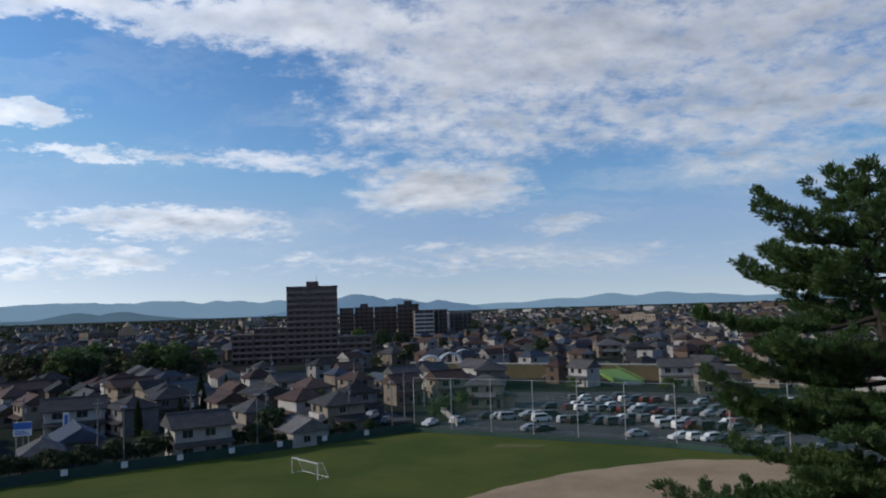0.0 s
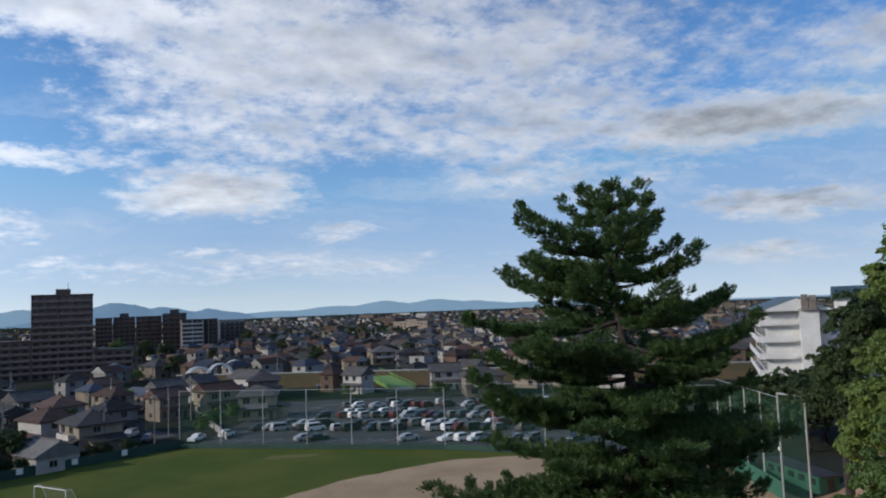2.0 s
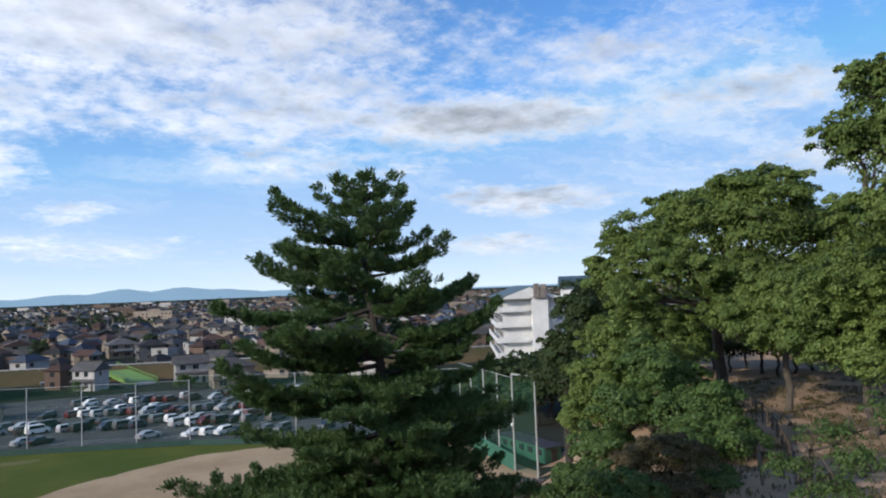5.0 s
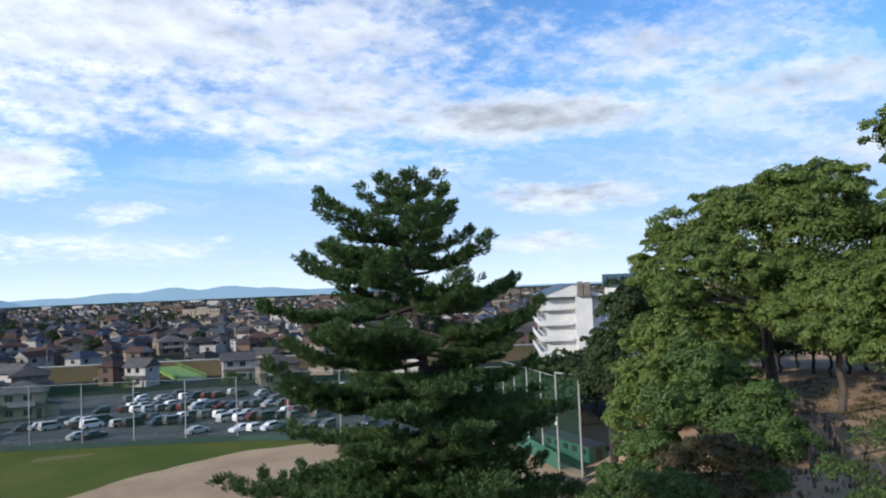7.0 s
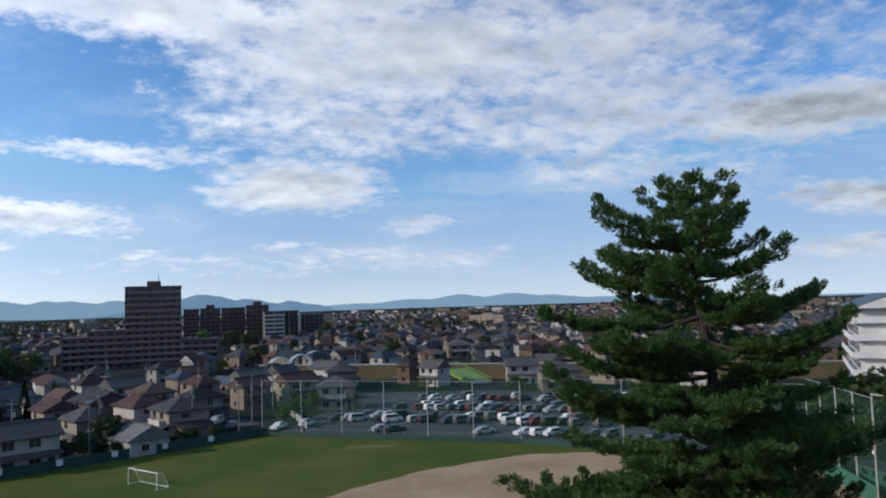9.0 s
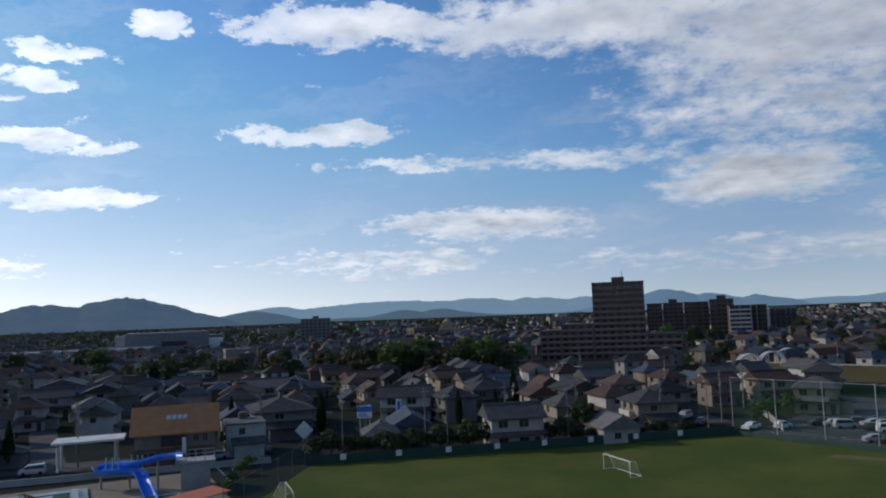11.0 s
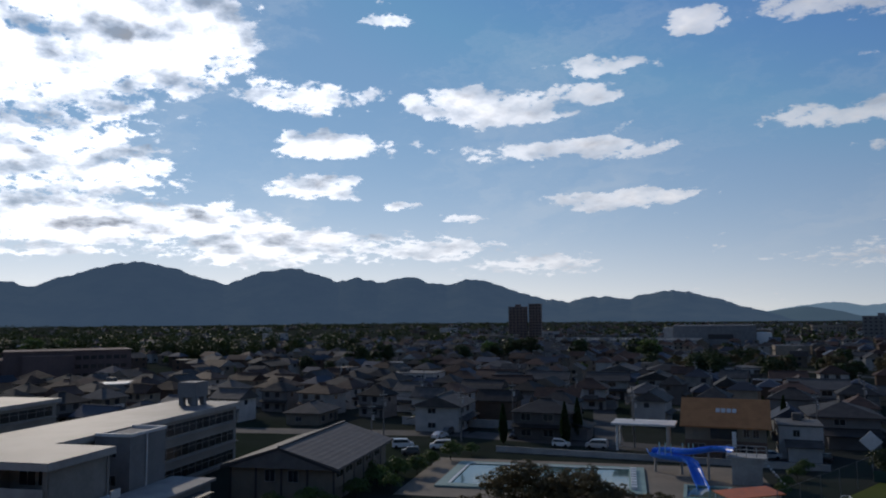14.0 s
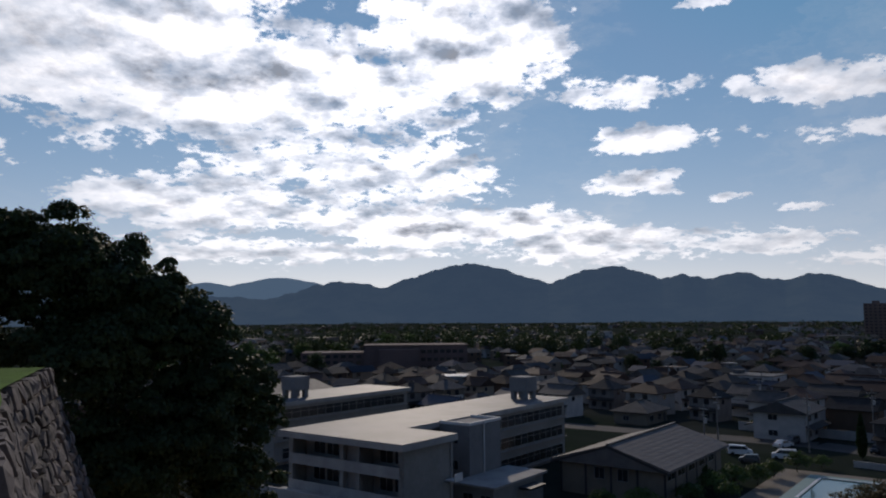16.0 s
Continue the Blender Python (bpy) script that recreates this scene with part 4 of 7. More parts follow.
def far_town():
    """The rest of the town to the horizon, too many to count."""
    r = random.Random(31)
    verts, faces, mats = [], [], []
    walls = surface("town_walls", (0.23, 0.19, 0.15), (0.17, 0.145, 0.12), 0.4, 0.85, 0.08, own=0.7, tint=[(0.38, 0.37, 0.35), (0.28, 0.27, 0.26), (0.115, 0.082, 0.065)], island=True, spec=0.1)
    tiles = tiles_mat("town_tiles", (0.048, 0.047, 0.047), (0.080, 0.076, 0.074), tint=[(0.098, 0.058, 0.045), (0.062, 0.042, 0.036), (0.055, 0.066, 0.088)], own=0.9, island=True)
    slots = [walls, tiles, GLASS, SHEET]

    def add(vs, fs):
        k = len(verts)
        verts.extend(vs)
        for f, mi in fs:
            faces.append(tuple(k + i for i in f))
            mats.append(mi)

    def one(x, y, big=False):
        w, d = (r.uniform(6.5, 11), r.uniform(5.6, 8)) if not big else (r.uniform(18, 45), r.uniform(10, 22))
        hgt = r.choice([3.2, 5.6, 5.8, 5.9]) if not big else r.uniform(6, 13)
        flat = big or r.random() < 0.08
        turn = radians(38 + r.choice([0, 90]) + r.uniform(-8, 8))
        c, s = math.cos(turn), math.sin(turn)
        put = lambda px, py, pz: (x + px * c - py * s, y + px * s + py * c, pz)
        wm, rm = 0, 1
        a, b = w / 2, d / 2
        vs = [put(px, py, pz) for pz in (-0.5, hgt) for px, py in ((-a, -b), (a, -b), (a, b), (-a, b))]
        fs = [((i, (i + 1) % 4, (i + 1) % 4 + 4, i + 4), wm) for i in range(4)]
        if flat:
            fs.append(((4, 5, 6, 7), 3 if r.random() < 0.12 else 1))
        add(vs, fs)
        if not flat:
            e = 0.7
            A, B = a + e, b + e
            rr = A - B if r.random() < 0.55 else A
            rr = max(rr, 0.3)
            top = hgt + B * 0.5
            vs = [put(px, py, hgt - 0.25) for px, py in ((-A, -B), (A, -B), (A, B), (-A, B))] + [put(-rr, 0, top), put(rr, 0, top)]
            add(vs, [((0, 1, 5, 4), rm), ((2, 3, 4, 5), rm), ((1, 2, 5), rm if rr < A else wm), ((3, 0, 4), rm if rr < A else wm), ((3, 2, 1, 0), rm)])
        # windows as shallow boxes on the four sides
        for st in range(1 if hgt < 4 else 2 if not big else int(hgt // 3)):
            z = 1.0 + st * 2.8
            for side in range(4):
                L, off = (w, b) if side % 2 == 0 else (d, a)
                cnt = max(1, int(L // 4))
                for q in range(cnt):
                    if r.random() < 0.25:
                        continue
                    t = (q + 0.5) / cnt * L - L / 2
                    pts = []
                    for o in (off - 0.02, off + 0.06):
                        for tt, zz in ((t - 0.8, z), (t + 0.8, z), (t + 0.8, z + 1.3), (t - 0.8, z + 1.3)):
                            p = [(tt, -o), (o, tt), (-tt, o), (-o, -tt)][side]
                            pts.append(put(p[0], p[1], zz))
                    add(pts, [(f, 2) for f in ((4, 5, 6, 7), (0, 1, 5, 4), (2, 3, 7, 6), (1, 2, 6, 5), (3, 0, 4, 7))])

    count = 0
    while count < 3900:
        az = r.uniform(-52, 112)
        d = 200 * (2600 / 200) ** (r.random() ** 0.85)
        x, y = -math.sin(radians(az)) * d, math.cos(radians(az)) * d
        if d < REACH + 25 and not clear_of(x, y, 11) or not free(x, y):
            continue
        if az > 62 and d > 750 and r.random() < 0.92:
            continue
        if 12 < az < 62 and d > 900 and r.random() < 0.6:
            continue
        if d < 900:
            if not clear_of(x, y, 10.2):
                continue
            HOUSES.append((x, y))
        one(x, y, big=r.random() < (0.0 if d < 480 else 0.02 if d < 700 else 0.05))
        count += 1
    me = mesh_of("distant_houses", verts, faces, *slots)
    me.polygons.foreach_set("material_index", mats)
    tagged(part("distant_houses", me, None), "crowded low houses of the town to the horizon", "houses", kind="stuff")


far_town()

# roads
for i, (a, b, w) in enumerate(ROAD_LINES):
    a, b = Vector((*a, 0)), Vector((*b, 0))
    s = Vector((-(b - a).y, (b - a).x, 0)).normalized() * w * 0.5
    z = 0.010 + 0.002 * i
    sheet("road", [tuple(p[:2]) for p in (a - s, b - s, b + s, a + s)], z, ASPHALT, "grey asphalt town road", "road")


# ---- apartment blocks and large buildings ----
SHARED = {}


def shared_box(key, w, d, h, material, bevel=0.0):
    """One mesh for alike small pieces: a box standing on its base's middle."""
    if key not in SHARED:
        me = bpy.data.meshes.new(key)
        bm = boxes((-w / 2, w / 2, -d / 2, d / 2, 0, h), bevel=bevel)
        bm.to_mesh(me), bm.free()
        me.materials.append(material)
        SHARED[key] = me
    return SHARED[key]


def put_piece(name, me, parent, m):
    ob = part(name, me, None, parent)
    ob.matrix_basis = m
    return ob


def apartment(name, m, w, d, floors, bays, wall, rail, label, step=2.85, side_bays=2, cap=True, category="apartment block"):
    """A block of flats: body, a balcony to each floor, windows on the front and the ends."""
    b = empty(name, m)
    h = floors * step
    part("wall", boxes((-w / 2, w / 2, 0, d, 0, h)), wall, b)
    part("roof", boxes((-w / 2 - 0.3, w / 2 + 0.3, -0.3, d + 0.3, h, h + 0.7)), wall, b)
    if cap:
        part("roof_house", boxes((-3, 3, d * 0.3, d * 0.7, h + 0.7, h + 3.2), bevel=0.05), wall, b)
    win = shared_box(f"window_{step}", 1.9, 0.1, 1.5, GLASS)
    for f in range(floors):
        z = f * step
        part("balcony", boxes((-w / 2, w / 2, -1.3, 0, z - 0.08, z + 0.08), (-w / 2, w / 2, -1.3, -1.18, z + 0.08, z + 1.15)), rail, b) if f else None
        for k in range(bays):
            put_piece("window", win, b, pose(-w / 2 + (k + 0.5) * w / bays, -0.02, z + 0.85))
        for k in range(side_bays):
            for s in (-1,) if m.translation.x > 0 else (1,):
                put_piece("window", win, b, pose(s * (w / 2 + 0.02), (k + 0.5) * d / side_bays, z + 0.85, 0, 0, 90))
    for k in range(0, bays + 1):
        put_piece("partition", shared_box(f"partition_{round(h)}", 0.2, 1.3, h, rail), b, pose(-w / 2 + k * w / bays, -0.66, 0)) if k in (0, bays // 2, bays) else None
    return tagged(b, label, category)


apartment("apartment_tower", pose(-65.2, 374, 0, 0, 0, 8), 24.5, 16, 13, 7, BROWNBRICK, BALCONY, "brown high-rise apartment tower with mauve balconies")
part("aerial", rods(((2, 8, 39), (2, 8, 43.5), 0.25, 0.1)), STEEL, bpy.data.objects["apartment_tower"])
apartment("apartment_block", pose(-85.5, 371.5, 0, 0, 0, 8), 15.5, 15, 6, 4, BROWNBRICK, BALCONY, "stepped brown wing of flats beside the tower", cap=False)
apartment("apartment_block", pose(-98.5, 369.5, 0, 0, 0, 8), 10.0, 15, 5, 3, BROWNBRICK, BALCONY, "lower brown wing of flats with balconies", cap=False)
apartment("apartment_block", pose(-44.5, 377, 0, 0, 0, 8), 16.0, 14, 4, 4, BROWNBRICK, BALCONY, "low brown block of flats by the tower", cap=False)
DK = surface("dark_brown_cladding", (0.075, 0.058, 0.055), (0.058, 0.046, 0.045), 0.2, 0.8, 0.1)
for az, w, d0, top, lab in ((7.35, 10.5, 580, 26.0, 0), (6.05, 14.0, 582, 26.2, 1), (4.45, 16.8, 580, 26.2, 0), (2.75, 15.5, 560, 27.5, 1)):
    apartment("apartment_block", pose(*heading(az, d0), 0, 0, az), w, 14, 9, 4, DK, BROWNBRICK, "dark brown mid-rise block of flats", step=top / 9, cap=bool(lab))
WB = surface("pale_balcony", (0.50, 0.47, 0.44), (0.42, 0.40, 0.38), 0.3, 0.8, 0.05)
apartment("apartment_block", pose(*heading(1.55, 545), 0, 0, 8), 13.5, 14, 8, 4, DK, WB, "brown block of flats with pale balcony bands", cap=False)
apartment("apartment_block", pose(*heading(0.3, 550), 0, 0, 4), 9.5, 14, 8, 3, DK, DK, "dark block of flats with plain front", cap=False)
apartment("apartment_block", pose(*heading(-1.2, 610), 0, 0, 4), 18, 14, 7, 5, GREYWALL, DK, "grey slab block with a white end wall", cap=False)
part("end_wall", boxes((-12.2, -9.02, 0, 14, 0, 20)), WHITE, [o for o in bpy.data.objects if o.name.startswith("apartment_block")][-1])
apartment("apartment_tower", pose(*heading(56.9, 815), 0, 0, 52), 19, 17, 12, 5, BALCONY, BALCONY, "dark brown apartment tower far off", step=3.0)
apartment("apartment_tower", pose(*heading(55.6, 812), 0, 0, 52), 13, 17, 13, 4, BALCONY, BALCONY, "taller dark half of a twin tower", step=3.0, cap=False)
apartment("office_block", pose(*heading(32.5, 800), 0, 0, 30), 30, 18, 7, 7, GREYWALL, GREYWALL, "grey mid-rise block among the trees", step=3.4, category="building")

# shopping hall far off
hall_far = empty("shopping_hall", pose(*heading(42.8, 680), 0, 0, 43))
part("wall", boxes((-34, 32, 0, 40, 0, 17.5), bevel=0.2), GREYWALL, hall_far)
part("tower", boxes((-42, -34.01, 2, 20, 0, 16)), CONCRETE, hall_far)
part("wing", boxes((32.01, 44, 2, 26, 0, 11)), WHITE, hall_far)
part("car_deck", boxes((-130, -10, -28, -2, 0, 6.5), (-130, -10, -28, -27.6, 7.0, 8.0)), CONCRETE, hall_far)
part("sign_band", boxes((-6, 14, -0.25, -0.01, 6, 10)), DARKTRIM, hall_far)
tagged(hall_far, "large grey shopping hall with pale low wings", "building")
chapel = empty("pavilion", pose(*heading(22.7, 760), 0, 0, 20))
TAN = surface("tan_stucco", (0.34, 0.24, 0.16), (0.28, 0.20, 0.14), 0.3, 0.8)
part("wall", boxes((-8, 8, 0, 12, 0, 11), (-5, 5, 2, 10, 11, 16)), TAN, chapel)
bm = bmesh.new()
bmesh.ops.create_cone(bm, segments=12, radius1=4.5, radius2=0.6, depth=4, cap_ends=True, matrix=pose(0, 6, 18))
part("dome", bm, TAN, chapel)
for k in range(5):
    part("window", boxes((-6.7 + k * 3, -5.3 + k * 3, -0.06, 0.02, 3, 8)), GLASS, chapel)
tagged(chapel, "tan pavilion with a domed roof", "building")

# long pinkish-brown public building
hall_b = empty("public_hall", pose(-362, 0, 0, 0, 0, 91))
part("wall", boxes((-16, 33, 0, 24, 0, 12.6)), PINKWALL, hall_b)
part("wing", boxes((-46, -16.01, 3, 24, 0, 9.6)), PINKWALL, hall_b)
part("front_block", boxes((-9, 10, -5, -0.01, 0, 11.2)), PINKWALL, hall_b)
part("roof", boxes((-16.4, 33.4, -0.4, 24.4, 12.6, 13.1)), PINKWALL, hall_b)
for f in range(3):
    for k in range(7):
        if -9 < 12 + k * 3 < 34:
            put_piece("window", shared_box("hall_window", 2.2, 0.1, 1.6, GLASS), hall_b, pose(12 + k * 3, -0.03, 1.6 + f * 3.8))
    for k in range(8):
        put_piece("window", shared_box("hall_window", 2.2, 0.1, 1.6, GLASS), hall_b, pose(-44 + k * 3.6, 2.97, 1.2 + f * 2.9))
tagged(hall_b, "long pinkish-brown public hall with flat roof", "building")
clinic = empty("clinic", pose(-254, 22, 0, 0, 0, 84))
part("wall", boxes((-6.5, 6.5, 0, 9, 0, 6.2)), W_WHITE, clinic)
part("roof", boxes((-6.8, 6.8, -0.3, 9.3, 6.2, 6.5)), WHITE, clinic)
part("window", boxes((1.5, 5.0, -0.05, 0.02, 3.8, 5.0)), GLASS, clinic)
tagged(clinic, "small white flat-roofed building", "building")

# white school seen past the pine
ws = empty("school_building", pose(*heading(-41.7, 186), 0, 0, -36))
part("wall", boxes((-6.6, 6.6, 0, 40, 0, 22.3)), WHITE, ws)
TEAL = surface("teal_sheet_roof", (0.05, 0.085, 0.10), (0.065, 0.10, 0.115), 0.3, 0.5, 0.05)
rm, r_, top_ = roof_mesh("gable", 42, 13.2, 22.3, 2.4, 1.2)
bmesh.ops.transform(rm, matrix=pose(0, 20, 0, 0, 0, 90), verts=rm.verts[:])
part("roof", rm, TEAL, ws)
bm = bmesh.new()
lo = [bm.verts.new((x, y, z)) for y in (-2.32, -2.22) for x, z in ((-7.7, 21.95), (7.7, 21.95), (0, 24.72))]
bm.faces.new(lo[:3]), bm.faces.new(lo[:2:-1])
for k in range(3):
    bm.faces.new((lo[k], lo[(k + 1) % 3], lo[(k + 1) % 3 + 3], lo[k + 3]))
bmesh.ops.recalc_face_normals(bm, faces=bm.faces[:])
part("gable", bm, WHITE, ws)
bm = boxes((0.4, 4.2, -3.0, -0.02, 0, 22.2))
cap = [bm.verts.new((x, y, z)) for y in (-3.0, -2.34) for x, z in ((0.4, 22.2), (4.2, 22.2), (2.3, 23.1))]
bm.faces.new(cap[:3]), bm.faces.new(cap[:2:-1])
for k in range(3):
    bm.faces.new((cap[k], cap[(k + 1) % 3], cap[(k + 1) % 3 + 3], cap[k + 3]))
bmesh.ops.recalc_face_normals(bm, faces=bm.faces[:])
part("stair_shaft", bm, WHITE, ws)
part("shaft_roof", rods(((0.1, -3.05, 22.1), (2.3, -3.05, 23.2), 0.1), ((2.3, -3.05, 23.2), (4.5, -3.05, 22.1), 0.1)), TEAL, ws)
part("chimney", boxes((0.8, 2.1, -3.9, -3.12, 22.0, 25.5), (2.4, 3.8, -3.9, -3.12, 22.0, 25.3), bevel=0.05), surface("stained_concrete", (0.22, 0.19, 0.16), (0.13, 0.11, 0.10), 0.6, 0.9), ws)
for f in range(1, 6):
    z = 3.7 * f + 0.4
    part("balcony", boxes((-8.2, -6.61, -0.5, 39, z - 0.15, z), (-8.2, -8.05, -0.5, 39, z, z + 1.15), (-8.05, -6.61, -0.5, -0.35, z, z + 1.15)), WHITE, ws)
    part("balcony", boxes((6.61, 8.0, -0.5, 39, z - 0.15, z), (7.85, 8.0, -0.5, 39, z, z + 1.15), (6.61, 7.85, -0.5, -0.35, z, z + 1.15)), WHITE, ws)
    for k in range(6):
        put_piece("window", shared_box("school_window", 0.1, 3.6, 1.7, GLASS), ws, pose(-6.63, 3 + k * 6, z + 0.9))
    put_piece("window", shared_box("school_side_window", 0.1, 2.4, 1.5, GLASS), ws, pose(4.22, -1.3, z + 0.9))
for f in range(1, 6):
    z = 3.7 * f + 0.4
    part("parapet", boxes((-7.6, -0.6, -1.5, -1.35, z - 0.1, z + 1.15), (-7.6, -0.6, -1.35, -0.02, z - 0.1, z + 0.05)), WHITE, ws)
tagged(ws, "tall white school building with teal gable roof", "school")
ws2 = empty("school_building", pose(*heading(-47.2, 228), 0, 0, -42))
part("wall", boxes((-12, 12, 0, 14, 0, 24)), WHITE, ws2)
rm, r_, top_ = roof_mesh("gable", 24, 14, 24, 3.0, 0.8)
bmesh.ops.transform(rm, matrix=pose(0, 7, 0), verts=rm.verts[:])
part("roof", rm, TEAL, ws2)
for f in range(6):
    for k in range(6):
        put_piece("window", shared_box("rear_window", 2.6, 0.1, 1.6, GLASS), ws2, pose(-10 + k * 4, -0.03, 1.2 + f * 3.8))
tagged(ws2, "second white school wing with teal roof behind trees", "school")

# ---- school beside the hall ----
TURN = Matrix(((-0.763, -0.646, 0, 0), (0.646, -0.763, 0, 0), (0, 0, 1, 0), (0, 0, 0, 1)))
SCHOOL = pose(-105.5, 0.55, 0) @ TURN
SCREAM = surface("aged_cream_wall", (0.27, 0.258, 0.24), (0.21, 0.203, 0.19), 0.15, 0.85, 0.1)


def ribbon(parent, x0, x1, y, z, h, bays):
    """A band of windows along x: frame bars and panes."""
    step = (x1 - x0) / bays
    part("window_band", boxes((x0, x1, y - 0.06, y, z - 0.08, z), (x0, x1, y - 0.06, y, z + h, z + h + 0.08), (x0, x1, y - 0.05, y, z + h * 0.62, z + h * 0.62 + 0.06),
                              *[(x0 + k * step - 0.04, x0 + k * step + 0.04, y - 0.06, y, z, z + h) for k in range(bays + 1)]), FRAME, parent)
    for k in range(bays):
        put_piece("pane", shared_box(f"pane_{step:.2f}_{h}", step - 0.08, 0.03, h, GLASS), parent, pose(x0 + (k + 0.5) * step, y - 0.015, z))


def school_wing(m, length, label):
    s = empty("school_building", m)
    part("wall", boxes((0, length, 0, 12, 0, 10.4)), SCREAM, s)
    part("roof", boxes((-0.02, length + 0.6, -0.7, 12.6, 10.4, 11.0)), SHEET, s)
    part("fascia", boxes((-0.01, length + 0.62, -0.72, -0.6, 10.25, 10.99), (length + 0.5, length + 0.62, -0.6, 12.5, 10.25, 10.99)), CONCRETE, s)
    for f in range(3):
        z = 1.0 + f * 3.45
        part("ledge", boxes((0, length, -0.45, 0, z - 0.5, z - 0.3)), SCREAM, s)
        ribbon(s, 2, length - 1.0, -0.01, z, 1.75, int(length / 2.2))
    for f in range(3):
        add_window(s, 2.4, 1.5, pose(length + 0.01, 6, 1.2 + f * 3.45, 0, 0, 90))
    return tagged(s, label, "school", "school wings")


main = school_wing(SCHOOL, 47, "three-storey cream school wing with pale sheet roof")
rear = school_wing(SCHOOL @ pose(10, 38, 0), 37, "rear school wing with pale sheet roof")
tank = lambda p, x, y: (part("tank_house", boxes((x - 2.0, x + 2.0, y - 1.8, y + 1.8, 12.4, 15.0), bevel=0.06), GREYWALL, p),
                        [part("leg", boxes((x + a - 0.45, x + a + 0.45, y + b - 0.4, y + b + 0.4, 11.0, 12.4)), GREYWALL, p) for a in (-1.4, 1.4) for b in (-1.2, 1.2)])
tank(main, 41.5, 5.5), tank(rear, 9.5, 5.0)

head = empty("school_building", SCHOOL)
part("wall", boxes((-7.2, -0.02, -8.6, 11.6, 0, 10.4), (-10, -7.2, -8.6, -8.2, 0, 10.4), (-10, -7.2, 11.2, 11.6, 0, 10.4)), SCREAM, head)
part("roof", boxes((-11.2, -0.03, -9.4, 12.4, 10.4, 11.05)), SHEET, head)
part("fascia", boxes((-11.25, -11.18, -9.42, 12.42, 10.2, 11.0), (-11.18, -0.1, -9.44, -9.38, 10.2, 11.0), (-0.03, 0.05, -9.4, -0.75, 10.2, 11.0)), CONCRETE, head)
for f in range(3):
    z = f * 3.45
    part("gallery", boxes((-10.4, -7.21, -8.18, 11.18, z - 0.15, z + 0.1), (-10.4, -10.2, -8.18, 11.18, z + 0.1, z + 1.2)), CONCRETE, head) if f else None
    for y0 in (-8.2, -1.2, 1.6, 11.0):
        part("column", boxes((-10.15, -9.5, y0 - 0.3, y0 + 0.3, z + 0.1, z + 3.3)), SCREAM, head)
    for y in (-6.0, -3.5, 3.5, 6.0, 8.5):
        add_window(head, 2.1, 1.8, pose(-7.21, y, z + 0.9, 0, 0, -90))
    add_window(head, 1.3, 1.6, pose(-9.2, 0.2, z + 1.0, 0, 0, -90)) if f == 2 else None
part("mid_wall", boxes((-9.3, -7.21, -1.2, 1.6, 0, 10.4)), SCREAM, head)
part("terrace", boxes((-14.5, -10.42, -10.5, 12, 3.0, 3.5), (-14.5, -14.2, -10.5, 12, 3.5, 4.4)), CONCRETE, head)
part("terrace_wall", boxes((-13.5, -10.42, -9.5, 11, 0, 3.0)), SCREAM, head)
for y in (-7, -3, 1, 5, 9):
    add_window(head, 2.2, 1.7, pose(-13.51, y, 0.8, 0, 0, -90))
part("downpipe", rods(((-0.6, -8.75, 0), (-0.6, -8.75, 10.3), 0.09)), STEEL, head)
part("small_balcony", boxes((-1.8, -0.1, -10.2, -8.61, 5.2, 5.35), (-1.8, -0.1, -10.2, -10.05, 5.35, 6.2)), WHITE, head)
tagged(head, "cream school head block with open galleries", "school", "school wings")

stair = empty("stair_tower", SCHOOL)
part("wall", boxes((7.5, 15.5, -6.0, -0.75, 0, 10.8)), GREYWALL, stair)
part("parapet", boxes((7.4, 15.6, -6.1, -5.8, 10.8, 11.2), (7.4, 7.7, -5.8, -0.76, 10.8, 11.2), (15.3, 15.6, -5.8, -0.76, 10.8, 11.2)), WHITE, stair)
part("downpipe", rods(((11.0, -6.1, 4), (11.0, -6.1, 10.8), 0.1)), WHITE, stair)
for z in (4.6, 8.2):
    add_window(stair, 1.4, 1.2, pose(7.49, -3.3, z, 0, 0, -90))
tagged(stair, "grey rendered stair tower against the school", "stair tower")
annex = empty("annex", SCHOOL)
part("wall", boxes((3.5, 16.5, -12.5, -6.12, 0, 3.7)), SCREAM, annex)
part("roof", boxes((3.0, 17.0, -13.0, -6.12, 3.7, 4.0)), CONCRETE, annex)
part("porch", boxes((9, 13, -15, -13.01, 2.8, 3.1)), DARKTRIM, annex)
for x in (3.49,):
    for y in (-11.3, -8.5):
        add_window(annex, 1.5, 1.5, pose(x, y, 1.2, 0, 0, -90))
tagged(annex, "flat-roofed cream single-storey annex", "annex")
glasshouse = empty("walkway_roof", SCHOOL @ pose(-24, 3, 0, 0, 0, 3))
part("roof", boxes((-4, 4, -9, 9, 3.0, 3.2)), DARKTRIM, glasshouse)
for y in (-9, -3, 3, 9):
    part("rib", boxes((-4.05, 4.05, y - 0.12, y + 0.12, 3.2, 3.32)), WHITESTEEL, glasshouse)
    for x in (-3.8, 3.8):
        part("post", boxes((x - 0.08, x + 0.08, y - 0.08, y + 0.08, -2, 3.0)), WHITESTEEL, glasshouse)
tagged(glasshouse, "dark covered walkway roof with white ribs", "walkway")

